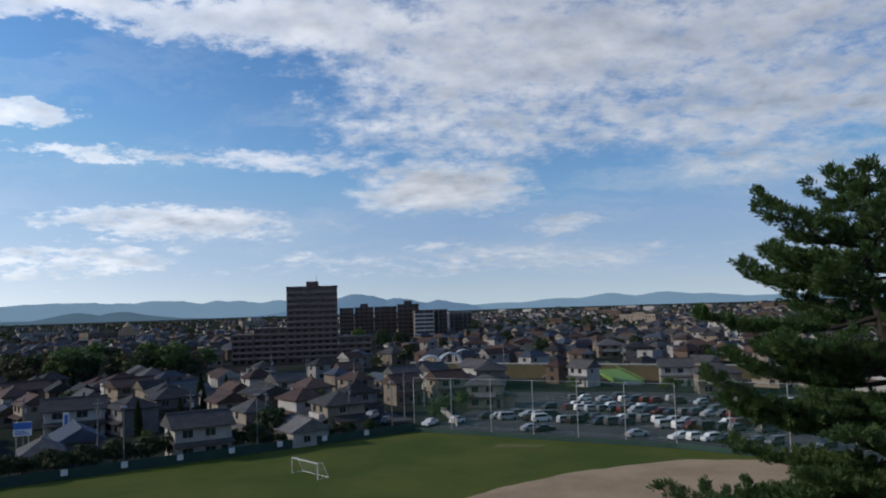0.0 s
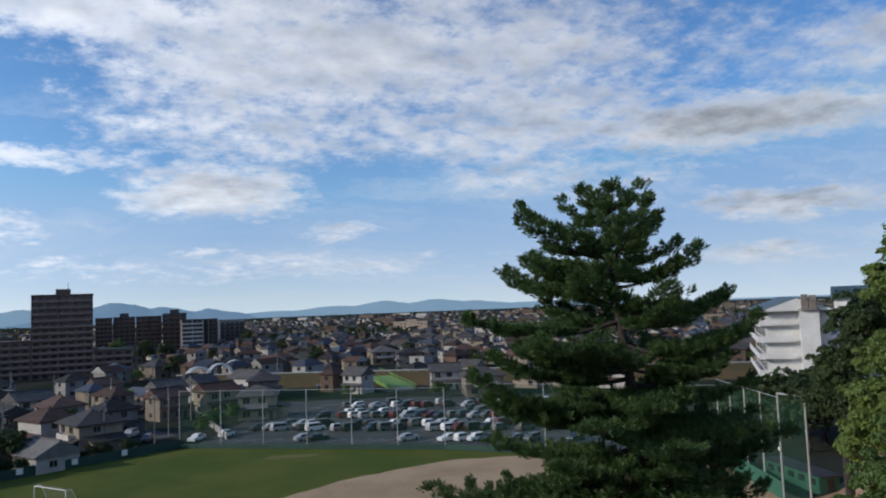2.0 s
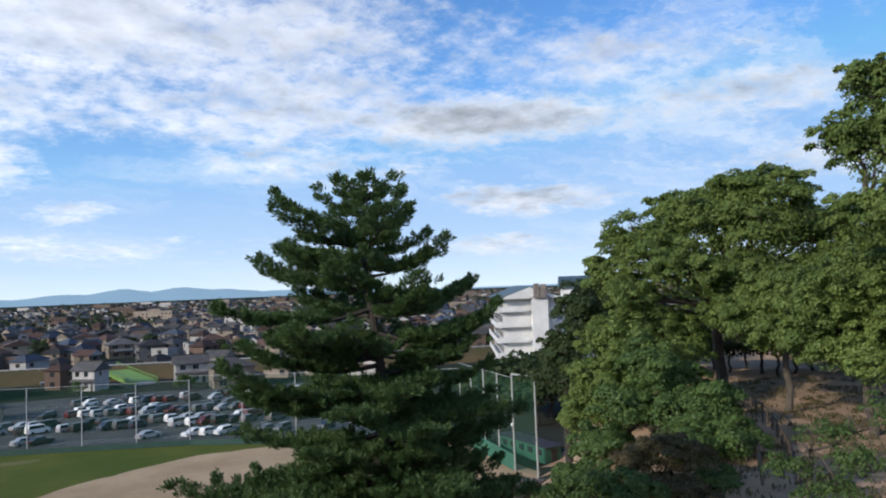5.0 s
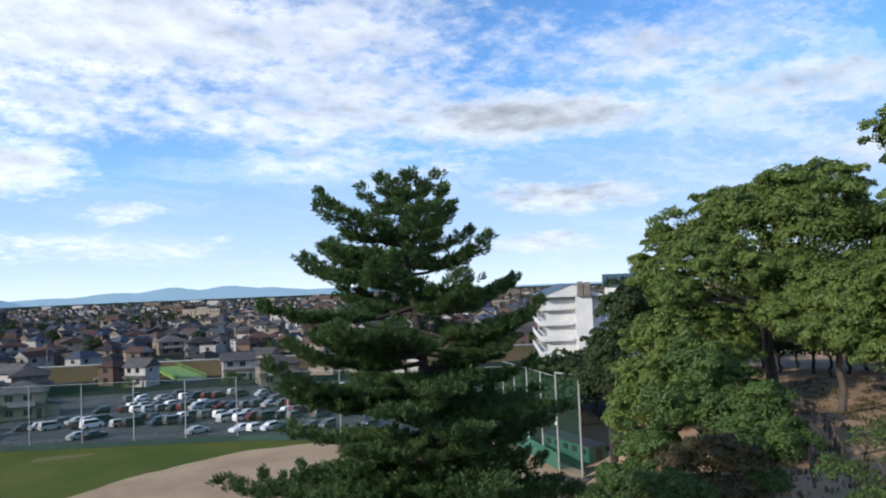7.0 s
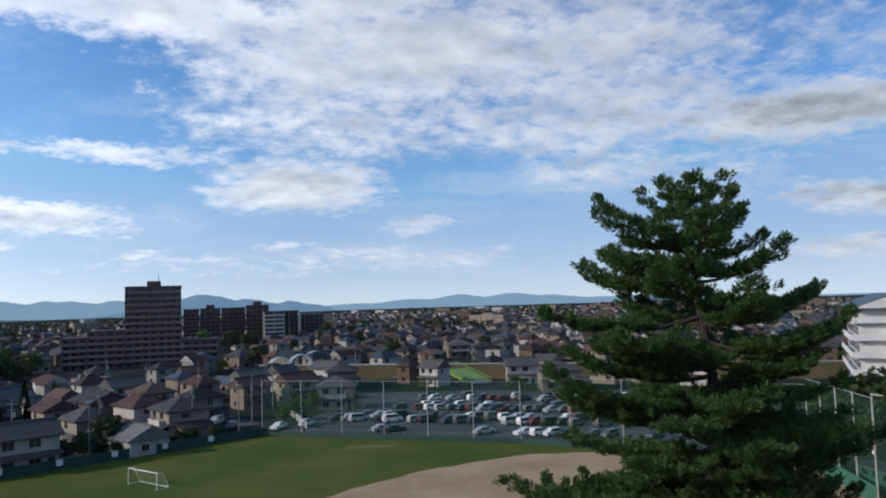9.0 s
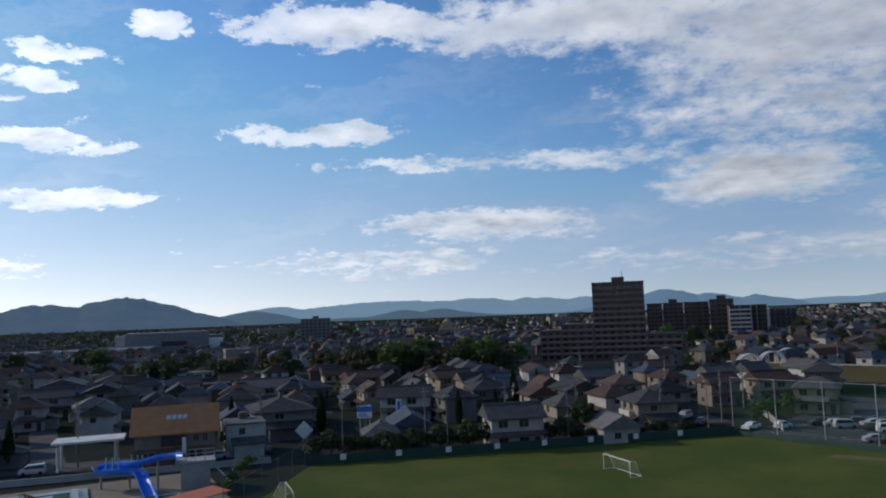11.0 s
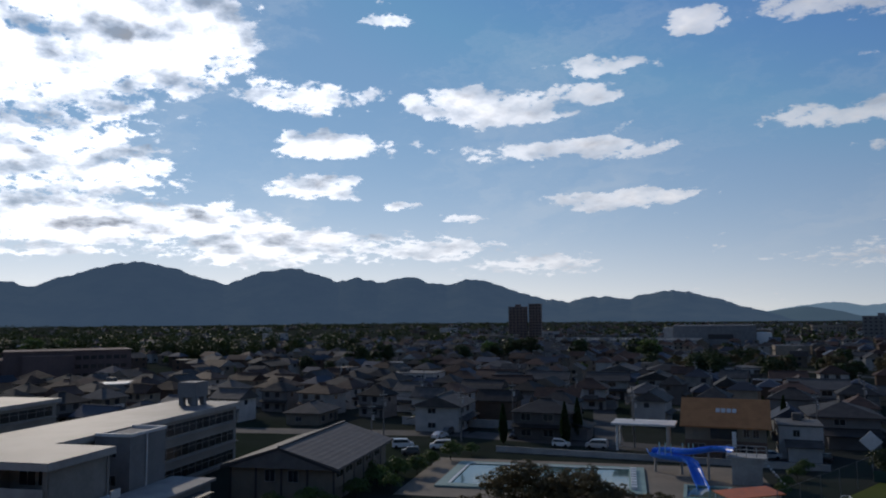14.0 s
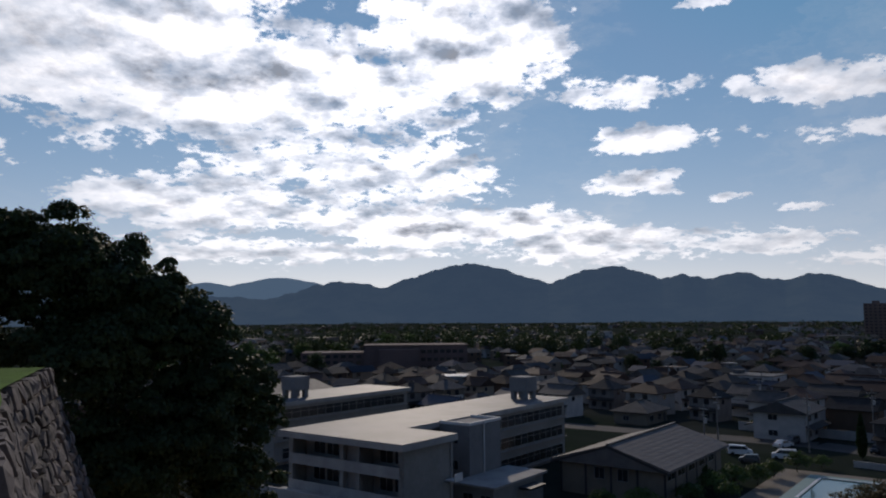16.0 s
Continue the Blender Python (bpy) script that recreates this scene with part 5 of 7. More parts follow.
# gym hall with a tiled gable roof
hall = empty("gym_hall", pose(-104.5, 36.7, 0) @ TURN)
bm = bmesh.new()
box(bm, 0, 25, 0, 16, 0, 4.9)
for x in (0, 25):
    bm.faces.new([bm.verts.new(v) for v in ((x, 0, 4.9), (x, 16, 4.9), (x, 8, 7.3))])
part("wall", bm, W_BEIGE, hall)
rm, r_, top_ = roof_mesh("gable", 25, 16, 4.9, 2.4, 1.1, 0.3)
bmesh.ops.transform(rm, matrix=pose(12.5, 8, 0), verts=rm.verts[:])
HALLROOF = tiles_mat("brown_grey_sheet_roof", (0.17, 0.155, 0.145), (0.135, 0.125, 0.118), own=0.0)
part("roof", rm, HALLROOF, hall)
part("ridge", boxes((-1.1, 26.1, 7.8, 8.2, top_ - 0.1, top_ + 0.2)), DARKTRIM, hall)
for s, a in ((-1, 0.0), (1, 16.0)):
    bm = bmesh.new()
    v = [bm.verts.new(c) for c in ((-1.16, 8, top_ - 0.05), (-1.16, 8 + s * 9.15, 4.55), (-1.16, 8 + s * 9.15, 4.2), (-1.16, 8, top_ - 0.45))]
    bm.faces.new(v)
    ex = bmesh.ops.extrude_face_region(bm, geom=bm.faces[:])
    for e in ex["geom"]:
        if isinstance(e, bmesh.types.BMVert):
            e.co.x += 0.055
    part("barge_board", bm, DARKTRIM, hall)
for y in (0, 4, 8, 12, 16):
    part("pilaster", boxes((-0.08, 0.0, y - 0.15, y + 0.15, 0, 4.9 if y in (0, 16) else 5.9)), DARKTRIM, hall)
for x in (4, 8.5, 13, 17.5, 22):
    part("pilaster", boxes((x - 0.15, x + 0.15, -0.08, 0.0, 0, 4.4)), DARKTRIM, hall)
for y in (6.2, 9.8):
    add_window(hall, 1.5, 1.6, pose(-0.01, y, 2.6, 0, 0, -90))
for x in (2, 6, 10.5, 15, 19.5):
    add_window(hall, 2.6, 0.9, pose(x + 0.3, -0.01, 3.2))
tagged(hall, "cream gym hall with brown-grey gable roof", "hall")
gym2 = empty("gym_hall", SCHOOL @ pose(24, 66, 0, 0, 0, 0))
bm = bmesh.new()
box(bm, 0, 30, 0, 18, 0, 8)
part("wall", bm, SCREAM, gym2)
rm, r_, top_ = roof_mesh("gable", 30, 18, 8, 2.4, 0.8, 0.3)
bmesh.ops.transform(rm, matrix=pose(15, 9, 0), verts=rm.verts[:])
part("roof", rm, T_PALE, gym2)
tagged(gym2, "pale gymnasium behind the school wings", "hall")

# ---- pool ----
POOL = pose(-106.4, 56.5, 0, 0, 0, 49.1)
DECK = surface("pool_deck", (0.20, 0.165, 0.125), (0.155, 0.13, 0.10), 0.15, 0.9, 0.1)
POOLPAINT = surface("pool_coping", (0.22, 0.33, 0.30), (0.18, 0.28, 0.26), 0.3, 0.7, 0.05)
WATER = surface("pool_water", (0.08, 0.16, 0.15), (0.065, 0.135, 0.13), 0.2, 0.06, 0.06, fine=6)
deck = part("pool_deck", boxes((-7, 48, -8, 22, 0.0, 0.06)), DECK)
deck.matrix_basis = POOL
tagged(deck, "sandy brown paved pool surround", "paving", kind="structure")
pool = empty("swimming_pool", POOL)
part("coping", boxes((-2.2, 29.5, -2.0, -0.01, 0.062, 0.35), (-2.2, 29.5, 16.01, 18.0, 0.062, 0.35), (-2.2, -0.01, -0.01, 16.01, 0.062, 0.35), (27.01, 29.5, -0.01, 16.01, 0.062, 0.35)), POOLPAINT, pool)
part("water", boxes((0, 27, 0, 16, 0.062, 0.22)), WATER, pool)
part("edge_line", boxes((-0.5, -0.1, 0, 16, 0.352, 0.36), (0, 27, 16.1, 16.5, 0.352, 0.36)), WHITESTEEL, pool)
for k in range(8):
    part("starting_block", boxes((27.3, 28.2, 0.6 + k * 2, 1.4 + k * 2, 0.352, 0.8), bevel=0.04), WHITESTEEL, pool)
tagged(pool, "outdoor swimming pool with pale green coping", "pool")

BLUE = surface("blue_fibreglass", (0.03, 0.19, 0.70), (0.035, 0.22, 0.78), 0.5, 0.35, 0.0)
slide = empty("water_slide")


def trough(points, r, material, parent, name):
    """A half-pipe along the points."""
    bm = bmesh.new()
    rings = []
    pts = [Vector(p) for p in points]
    for i, p in enumerate(pts):
        d = (pts[min(i + 1, len(pts) - 1)] - pts[max(i - 1, 0)]).normalized()
        side = Vector((-d.y, d.x, 0)).normalized()
        up = Vector((0, 0, 1))
        ring = []
        for rr in (r, r - 0.1):
            for k in range(9):
                a = math.pi * (1 + k / 8)
                ring.append(bm.verts.new(p + side * math.cos(a) * rr + up * (math.sin(a) * rr + r * 0.3)))
        rings.append(ring[:9] + ring[9:][::-1])
    for a, b in zip(rings, rings[1:]):
        for k in range(18):
            j = (k + 1) % 18
            bm.faces.new((a[k], a[j], b[j], b[k]))
    bm.faces.new(rings[0][::-1]), bm.faces.new(rings[-1])
    bmesh.ops.recalc_face_normals(bm, faces=bm.faces[:])
    return part(name, bm, material, parent)


run = []
for k in range(13):
    f = k / 12
    run.append(heading(42.2 + 5.2 * f, 127 + 8 * f + 1.0 * math.sin(f * 9), 5.4 - 2.1 * f))
c = heading(46.2, 133.5)
trough(run, 0.9, BLUE, slide, "upper_chute")
drop = [heading(47.4, 135.2, 3.3), heading(47.3, 133.0, 3.2), heading(46.6, 131.6, 3.15), heading(45.8, 131.0, 3.1), heading(45.1, 130.2, 3.0), heading(44.7, 128.6, 2.7), heading(44.5, 126.4, 2.0), heading(44.3, 124.2, 1.1), heading(44.1, 122.2, 0.5), heading(44.0, 120.8, 0.4)]
trough(drop, 0.95, BLUE, slide, "lower_chute")
for az, d0, z in ((45.4, 132.5, 3.0), (47.2, 134.0, 2.8), (43.6, 129.5, 4.4)):
    part("support", rods((heading(az, d0, 0), heading(az, d0, z), 0.22, 0.18), sides=8), CONCRETE, slide)
for az, d0 in ((46.9, 133), (46.5, 132.4), (46.1, 132), (45.3, 133), (44.9, 133), (44.6, 132.6)):
    part("hoop", rods((heading(az, d0, 2.6), heading(az, d0, 5.0), 0.09)), surface("pale_green_paint", (0.35, 0.55, 0.50), (0.30, 0.5, 0.45), 1.0, 0.5), slide)
tagged(slide, "bright blue fibreglass water slide on supports", "water slide")
tow = empty("slide_tower", pose(*heading(41.1, 128.5), 0, 0, 41))
part("base", boxes((-2.2, 2.2, -1.8, 1.8, 0, 4.0), bevel=0.08), CONCRETE, tow)
part("platform", boxes((-3.0, 3.0, -2.0, 2.0, 4.0, 4.3)), CONCRETE, tow)
for x in (-2.9, -1.45, 0, 1.45, 2.9):
    for y in (-1.9, 1.9):
        part("baluster", boxes((x - 0.05, x + 0.05, y - 0.05, y + 0.05, 4.3, 5.4)), STEEL, tow)
part("handrail", boxes((-2.95, 2.95, -1.95, -1.85, 5.4, 5.5), (-2.95, 2.95, 1.85, 1.95, 5.4, 5.5)), STEEL, tow)
for k in range(9):
    part("step", boxes((2.2 + k * 0.35, 2.55 + k * 0.35, -0.6, 0.6, 3.6 - k * 0.42, 3.75 - k * 0.42)), STEEL, tow)
tagged(tow, "grey concrete slide tower with railed platform", "tower")
splash = empty("splash_pool", pose(*heading(43.7, 118.5), 0, 0, 44))
part("rim", boxes((-3.4, 3.4, -4.4, -3.9, 0.062, 0.5), (-3.4, 3.4, 3.9, 4.4, 0.062, 0.5), (-3.4, -2.9, -3.9, 3.9, 0.062, 0.5), (2.9, 3.4, -3.9, 3.9, 0.062, 0.5)), POOLPAINT, splash)
part("water", boxes((-2.9, 2.9, -3.9, 3.9, 0.062, 0.3)), WATER, splash)
tagged(splash, "small splash pool under the slide", "pool")
ORANGE = surface("orange_sheet_roof", (0.62, 0.16, 0.045), (0.52, 0.13, 0.04), 0.3, 0.55, 0.05)
for x, y, t in ((-72.6, 83.2, 80), (-68.3, 76.0, 80)):
    aw = empty("sun_shelter", pose(x, y, 0, 0, 0, t))
    bm = boxes((-4.3, 4.3, -1.9, 1.9, 2.5, 2.62))
    bmesh.ops.transform(bm, matrix=pose(0, 0, 0, 5, 0, 0), verts=bm.verts[:])
    part("roof", bm, ORANGE, aw)
    for a in (-3.9, 0, 3.9):
        for b in (-1.6, 1.6):
            part("post", rods(((a, b, 0), (a, b, 2.5 + b * 0.08), 0.05)), WHITESTEEL, aw)
    tagged(aw, "open shelter with flat orange roof by the pool", "shelter", "poolside shelters")

# house with the orange roof, and its canopy
oh = empty("house", pose(-103.5, 113.5, 0, 0, 0, 40))
part("wall", boxes((-7, 7, -4.5, 4.5, 0, 3.2)), surface("brown_brick", (0.13, 0.08, 0.06), (0.10, 0.065, 0.05), 1.5, 0.85, 0.2), oh)
bm = bmesh.new()
box(bm, -7, 7, -4.5, 4.5, 3.2, 6.4)
for x in (-7, 7):
    bm.faces.new([bm.verts.new(v) for v in ((x, -4.5, 6.4), (x, 4.5, 6.4), (x, 0, 10.1))])
part("upper_wall", bm, W_BEIGE, oh)
rm, r_, top_ = roof_mesh("gable", 14, 9, 6.2, 3.9, 0.8)
part("roof", rm, T_ORANGE, oh)
for k in range(4):
    put_piece("skylight", shared_box("skylight", 0.75, 1.0, 0.12, LAMP), oh, pose(-1.2 + k * 0.95, -2.3, 8.35, 41, 0, 0))
part("window_bay", boxes((-2.5, 2.0, -5.0, -4.51, 3.6, 5.4)), GLASS, oh)
for x in (3.6, 5.2):
    add_window(oh, 0.9, 1.4, pose(x, -4.51, 4.0))
add_window(oh, 2.2, 1.9, pose(-4.6, -4.51, 0.6)), add_window(oh, 2.2, 1.9, pose(3.6, -4.51, 0.6))
part("door", boxes((-0.6, 0.9, -4.56, -4.49, 0, 2.2)), DARKTRIM, oh)
part("banner", boxes((1.2, 1.9, -5.15, -5.1, 2.2, 5.0)), WHITESTEEL, oh, "white hanging banner")
tagged(oh, "large house with orange tiled gable roof", "house")
cn = empty("canopy", pose(-115.6, 104.5, 0, 0, 0, 42))
part("roof", boxes((-6.0, 6.0, -3.5, 3.5, 4.9, 5.3), bevel=0.05), WHITE, cn)
for x in (-5, 4.5):
    for y in (-2.6, 2.6):
        part("column", rods(((x, y, 0), (x, y, 4.9), 0.22), sides=8), WHITE, cn)
tagged(cn, "white flat forecourt canopy on columns", "canopy")

def pipe(points, r, sides=6):
    """One continuous tube through the points."""
    bm = bmesh.new()
    pts = [Vector(p) for p in points]
    rings = []
    for i, p in enumerate(pts):
        d = (pts[min(i + 1, len(pts) - 1)] - pts[max(i - 1, 0)]).normalized()
        a = d.cross(Vector((0, 1, 0.01))).normalized()
        b = d.cross(a)
        rings.append([bm.verts.new(p + a * math.cos(k * math.tau / sides) * r + b * math.sin(k * math.tau / sides) * r) for k in range(sides)])
    for p, q in zip(rings, rings[1:]):
        for k in range(sides):
            bm.faces.new((p[k], p[(k + 1) % sides], q[(k + 1) % sides], q[k]))
    bm.faces.new(rings[0][::-1]), bm.faces.new(rings[-1])
    bmesh.ops.recalc_face_normals(bm, faces=bm.faces[:])
    return bm


# ---- levee, bridges, guard rails ----
DRYGRASS = surface("dry_grass_bank", (0.105, 0.078, 0.042), (0.075, 0.066, 0.032), 0.1, 0.95, 0.5, fine=25, spec=0.1)
bm = bmesh.new()
a, b = Vector((-12, 296, 0)), Vector((165, 206, 0))
s = Vector((-(b - a).y, (b - a).x, 0)).normalized()
rows = []
for i in range(31):
    p = a + (b - a) * (i / 30)
    rows.append([bm.verts.new(p + s * o + Vector((0, 0, z + 0.15 * noise.noise(p * 0.1 + s * o)))) for o, z in ((-11, -0.2), (-8, 1.2), (-4.0, 4.0), (4.0, 4.0), (12, -0.2))])
for p, q in zip(rows, rows[1:]):
    for k in range(4):
        bm.faces.new((p[k], q[k], q[k + 1], p[k + 1]))
tagged(part("river_bank", bm, DRYGRASS, smooth=True), "long brown dry-grass river bank", "bank", kind="structure")
rail = empty("guard_rail")
for o in (-3.7,):
    p, q = a + s * o + Vector((0, 0, 4)), b + s * o + Vector((0, 0, 4))
    bm = bmesh.new()
    L, turn = (q - p).length, math.degrees(math.atan2((q - p).y, (q - p).x))
    box(bm, 0, L, -0.04, 0.04, 0.45, 0.8, pose(*p, 0, 0, turn))
    part("beam", bm, STEEL, rail)
    for k in range(0, 61):
        put_piece("post", shared_box("guard_post", 0.12, 0.12, 1.0, STEEL), rail, pose(*(p + (q - p) * (k / 60)), 0, 0, turn) @ pose(0, 0, -0.2))
tagged(rail, "grey steel guard rail along the bank", "guard rail")
LIME = surface("green_painted_steel", (0.15, 0.27, 0.055), (0.12, 0.23, 0.05), 0.4, 0.6, 0.05)
gb = empty("ramp_bridge")
bm = bmesh.new()
A, B, C, D = Vector((47.8, 270.4, 4.2)), Vector((55.5, 264.5, 4.2)), Vector((60.5, 234.0, 1.0)), Vector((53.0, 238.0, 1.0))
top = [bm.verts.new(v) for v in (A, B, C, D)]
low = [bm.verts.new(v - Vector((0, 0, 1.0))) for v in (A, B, C, D)]
bm.faces.new(top), bm.faces.new(low[::-1])
for i in range(4):
    j = (i + 1) % 4
    bm.faces.new((low[i], low[j], top[j], top[i]))
bmesh.ops.recalc_face_normals(bm, faces=bm.faces[:])
part("deck", bm, LIME, gb)
for P, Q in ((A, D), (B, C)):
    part("parapet", rods((P + Vector((0, 0, 0.9)), Q + Vector((0, 0, 0.9)), 0.09), (P + Vector((0, 0, 0.45)), Q + Vector((0, 0, 0.45)), 0.07)), LIME, gb)
    for k in range(9):
        v = P + (Q - P) * (k / 8)
        part("post", rods((v, v + Vector((0, 0, 1.0)), 0.08)), LIME, gb)
part("pier", boxes((53.2, 54.8, 251, 252, 0, 1.8)), CONCRETE, gb)
part("abutment", boxes((55.0, 59.5, 233.5, 236.0, 0, 0.9)), CONCRETE, gb)
tagged(gb, "bright green ramp bridge down from the bank", "bridge")
for k, (x, y) in enumerate(((-6.0, 287.0), (1.5, 301.0), (7.5, 318.0))):
    ab = empty("arch_bridge", pose(x, y, 0, 0, 0, 62 - 40))
    part("deck", boxes((-5.2, 5.2, -1.0, 1.0, 1.6, 2.2)), CONCRETE, ab)
    for yy in (-1.0, 1.0):
        seg = [(5.0 * math.cos(math.pi * t / 10), yy, 2.2 + 5.2 * math.sin(math.pi * t / 10)) for t in range(11)]
        part("arch", pipe(seg, 0.32), WHITESTEEL, ab)
        for p in seg[2:-2:2]:
            part("hanger", rods((p, (p[0], p[1], 2.2), 0.09)), WHITESTEEL, ab)
    part("abutment", boxes((-5.2, -4.2, -1, 1, 0, 1.6), (4.2, 5.2, -1, 1, 0, 1.6)), CONCRETE, ab)
    tagged(ab, "white steel arch footbridge span", "bridge", "arch bridge spans")

# ---- castle terrace, of fitted rough stones ----
STONE = surface("castle_stone", (0.115, 0.094, 0.088), (0.062, 0.053, 0.051), 0.9, 0.9, 0.7, fine=6, own=1.1)
TERRACE = [(-26.8, -12.06), (-18.3, -9.2), (-3.6, -1.8), (-1.2, 0.9), (9, 1.0), (11, -7), (6, -30), (-22, -30)]
bm = bmesh.new()
lo = [bm.verts.new((x, y, 4.0)) for x, y in TERRACE]
hi = [bm.verts.new((x, y, 24.2)) for x, y in TERRACE]
bm.faces.new(hi), bm.faces.new(lo[::-1])
for i in range(len(TERRACE)):
    j = (i + 1) % len(TERRACE)
    bm.faces.new((lo[i], lo[j], hi[j], hi[i]))
bmesh.ops.recalc_face_normals(bm, faces=bm.faces[:])
terr = tagged(part("castle_terrace", bm, EARTH), "earth core of the stone-walled castle terrace", "terrace", kind="structure")
TOPGRASS = surface("terrace_grass", (0.12, 0.21, 0.035), (0.09, 0.16, 0.03), 0.5, 0.95, 0.6, fine=30, spec=0.1)
sheet("terrace_lawn", ragged(TERRACE, 0.05, 6, 2), 24.4, TOPGRASS, "short bright grass on the terrace", "grass")
wall = empty("stone_wall")
TOPS = [Vector((-9.0, -4.55, 24.4)), Vector((-18.2, -9.1, 24.4)), Vector((-26.9, -12.0, 24.4))]
FEET = [Vector((-10.9, -0.7, 9.0)), Vector((-19.6, -5.0, 9.0)), Vector((-35.5, -10.3, 9.0))]


def on_wall(u, v):
    """u from the near end over the bend to the corner, v from the top down, the face flaring towards its foot."""
    k = min(1, int(u * 2))
    w, f = u * 2 - k, v ** 0.92
    return TOPS[k].lerp(TOPS[k + 1], w) * (1 - f) + FEET[k].lerp(FEET[k + 1], w) * f


def wall_normal(k):
    n = (FEET[k] - TOPS[k]).cross(TOPS[k + 1] - TOPS[k]).normalized()
    return n if n.y > 0 else -n


r = random.Random(17)
NU, NV = 40, 38
grid = {}
for j in range(NV + 1):
    for i in range(NU + 1):
        edge = i in (0, NU) or j in (0, NV)
        du, dv = (0, 0) if edge else (r.uniform(-0.33, 0.33), r.uniform(-0.30, 0.30))
        off = 0.5 * (j % 2) * (0 if edge else 1)
        grid[i, j] = (min(1, max(0, (i + du + off) / NU)), (j + dv) / NV)
bm = bmesh.new()
for k in (0, 1):
    bm.faces.new([bm.verts.new(p - wall_normal(k) * 0.28) for p in (TOPS[k], TOPS[k + 1], FEET[k + 1], FEET[k])])
part("backing", bm, surface("dark_joint_earth", (0.02, 0.018, 0.015), (0.03, 0.027, 0.02), 1.0, 1.0, 0.3), wall)
joined = bmesh.new()
for j in range(NV):
    for i in range(NU):
        quad = [on_wall(*grid[k]) for k in ((i, j), (i + 1, j), (i + 1, j + 1), (i, j + 1))]
        nrm = wall_normal(0 if i < NU // 2 else 1)
        single = i >= NU // 2 and j < 15
        mid = sum(quad, Vector()) / 4
        proud = r.uniform(0.0, 0.11)
        inner = [r.uniform(0.70, 0.90) for _ in quad]
        back = [mid + (q - mid) * 0.985 - nrm * 0.3 for q in quad]
        front = [mid + (q - mid) * f + nrm * (proud + r.uniform(-0.04, 0.04)) for q, f in zip(quad, inner)]
        shoulder = [mid + (q - mid) * min(0.95, f + 0.12) - nrm * 0.06 for q, f in zip(quad, inner)]
        bm = bmesh.new() if single else joined
        rings = [[bm.verts.new(v) for v in ring] for ring in (back, shoulder, front)]
        peak = bm.verts.new(mid + nrm * (proud + r.uniform(0.02, 0.09)))
        for p, q in zip(rings, rings[1:]):
            for k in range(4):
                bm.faces.new((p[k], p[(k + 1) % 4], q[(k + 1) % 4], q[k]))
        for k in range(4):
            bm.faces.new((rings[2][k], rings[2][(k + 1) % 4], peak))
        if single:
            bmesh.ops.recalc_face_normals(bm, faces=bm.faces[:])
            part("stone", bm, STONE, wall)
bmesh.ops.recalc_face_normals(joined, faces=joined.faces[:])
tagged(part("lower_stones", joined, STONE, wall), kind="stuff")
tagged(wall, "battered castle wall of rough grey-brown stones", "wall", kind="structure")


# ---- plants ----
def leaf_mat(name, a, b, glow, own=0.0):
    """Leaves: colour changes from spray to spray, and light comes through."""
    m = bpy.data.materials.new(name)
    m.use_nodes = True
    n = Nodes(m.node_tree)
    rnd = n.add("ShaderNodeNewGeometry").outputs["Random Per Island"]
    co = n.add("ShaderNodeTexCoord").outputs["Object"]
    c = n.mix(n.math("MULTIPLY_ADD", rnd, 0.6, n.math("MULTIPLY_ADD", n.noise(co, 0.45, 3.0), 1.4, -0.5), clamp=True), a, b)
    if own:
        info = n.add("ShaderNodeObjectInfo").outputs["Random"]
        c = n.mix(1.0, c, bright_colour(n, n.math("MULTIPLY_ADD", info, own, 1 - own / 2)), "MULTIPLY")
    s = n.add("ShaderNodeBsdfPrincipled")
    n.link(c, s.inputs["Base Color"])
    s.inputs["Roughness"].default_value = 0.6
    s.inputs["Specular IOR Level"].default_value = 0.3
    tl = n.add("ShaderNodeBsdfTranslucent")
    tl.inputs[0].default_value = (*glow, 1)
    mx = n.add("ShaderNodeMixShader")
    mx.inputs[0].default_value = 0.25
    n.link(s.outputs[0], mx.inputs[1]), n.link(tl.outputs[0], mx.inputs[2])
    n.link(mx.outputs[0], n.add("ShaderNodeOutputMaterial").inputs[0])
    return m


BARK = surface("dark_bark", (0.042, 0.034, 0.029), (0.024, 0.021, 0.019), 1.5, 0.95, 0.8, fine=8)
PALEBARK = surface("grey_bark", (0.10, 0.082, 0.066), (0.058, 0.048, 0.040), 1.5, 0.95, 0.6, fine=8)
NEEDLE = leaf_mat("pine_needles", (0.026, 0.062, 0.022), (0.090, 0.148, 0.046), (0.08, 0.14, 0.035))
CAMPHOR = leaf_mat("camphor_leaves", (0.048, 0.088, 0.020), (0.185, 0.245, 0.060), (0.18, 0.25, 0.05))
EVERGREEN = leaf_mat("evergreen_leaves", (0.036, 0.074, 0.020), (0.092, 0.145, 0.038), (0.10, 0.16, 0.03), own=0.5)
DARKLEAF = leaf_mat("dark_leaves", (0.020, 0.038, 0.014), (0.045, 0.068, 0.020), (0.04, 0.06, 0.015), own=0.4)
RUSSET = leaf_mat("russet_leaves", (0.070, 0.056, 0.028), (0.105, 0.092, 0.038), (0.09, 0.07, 0.03), own=0.3)
CYPRESS = leaf_mat("cypress_sprays", (0.014, 0.030, 0.010), (0.030, 0.055, 0.016), (0.03, 0.05, 0.01), own=0.4)


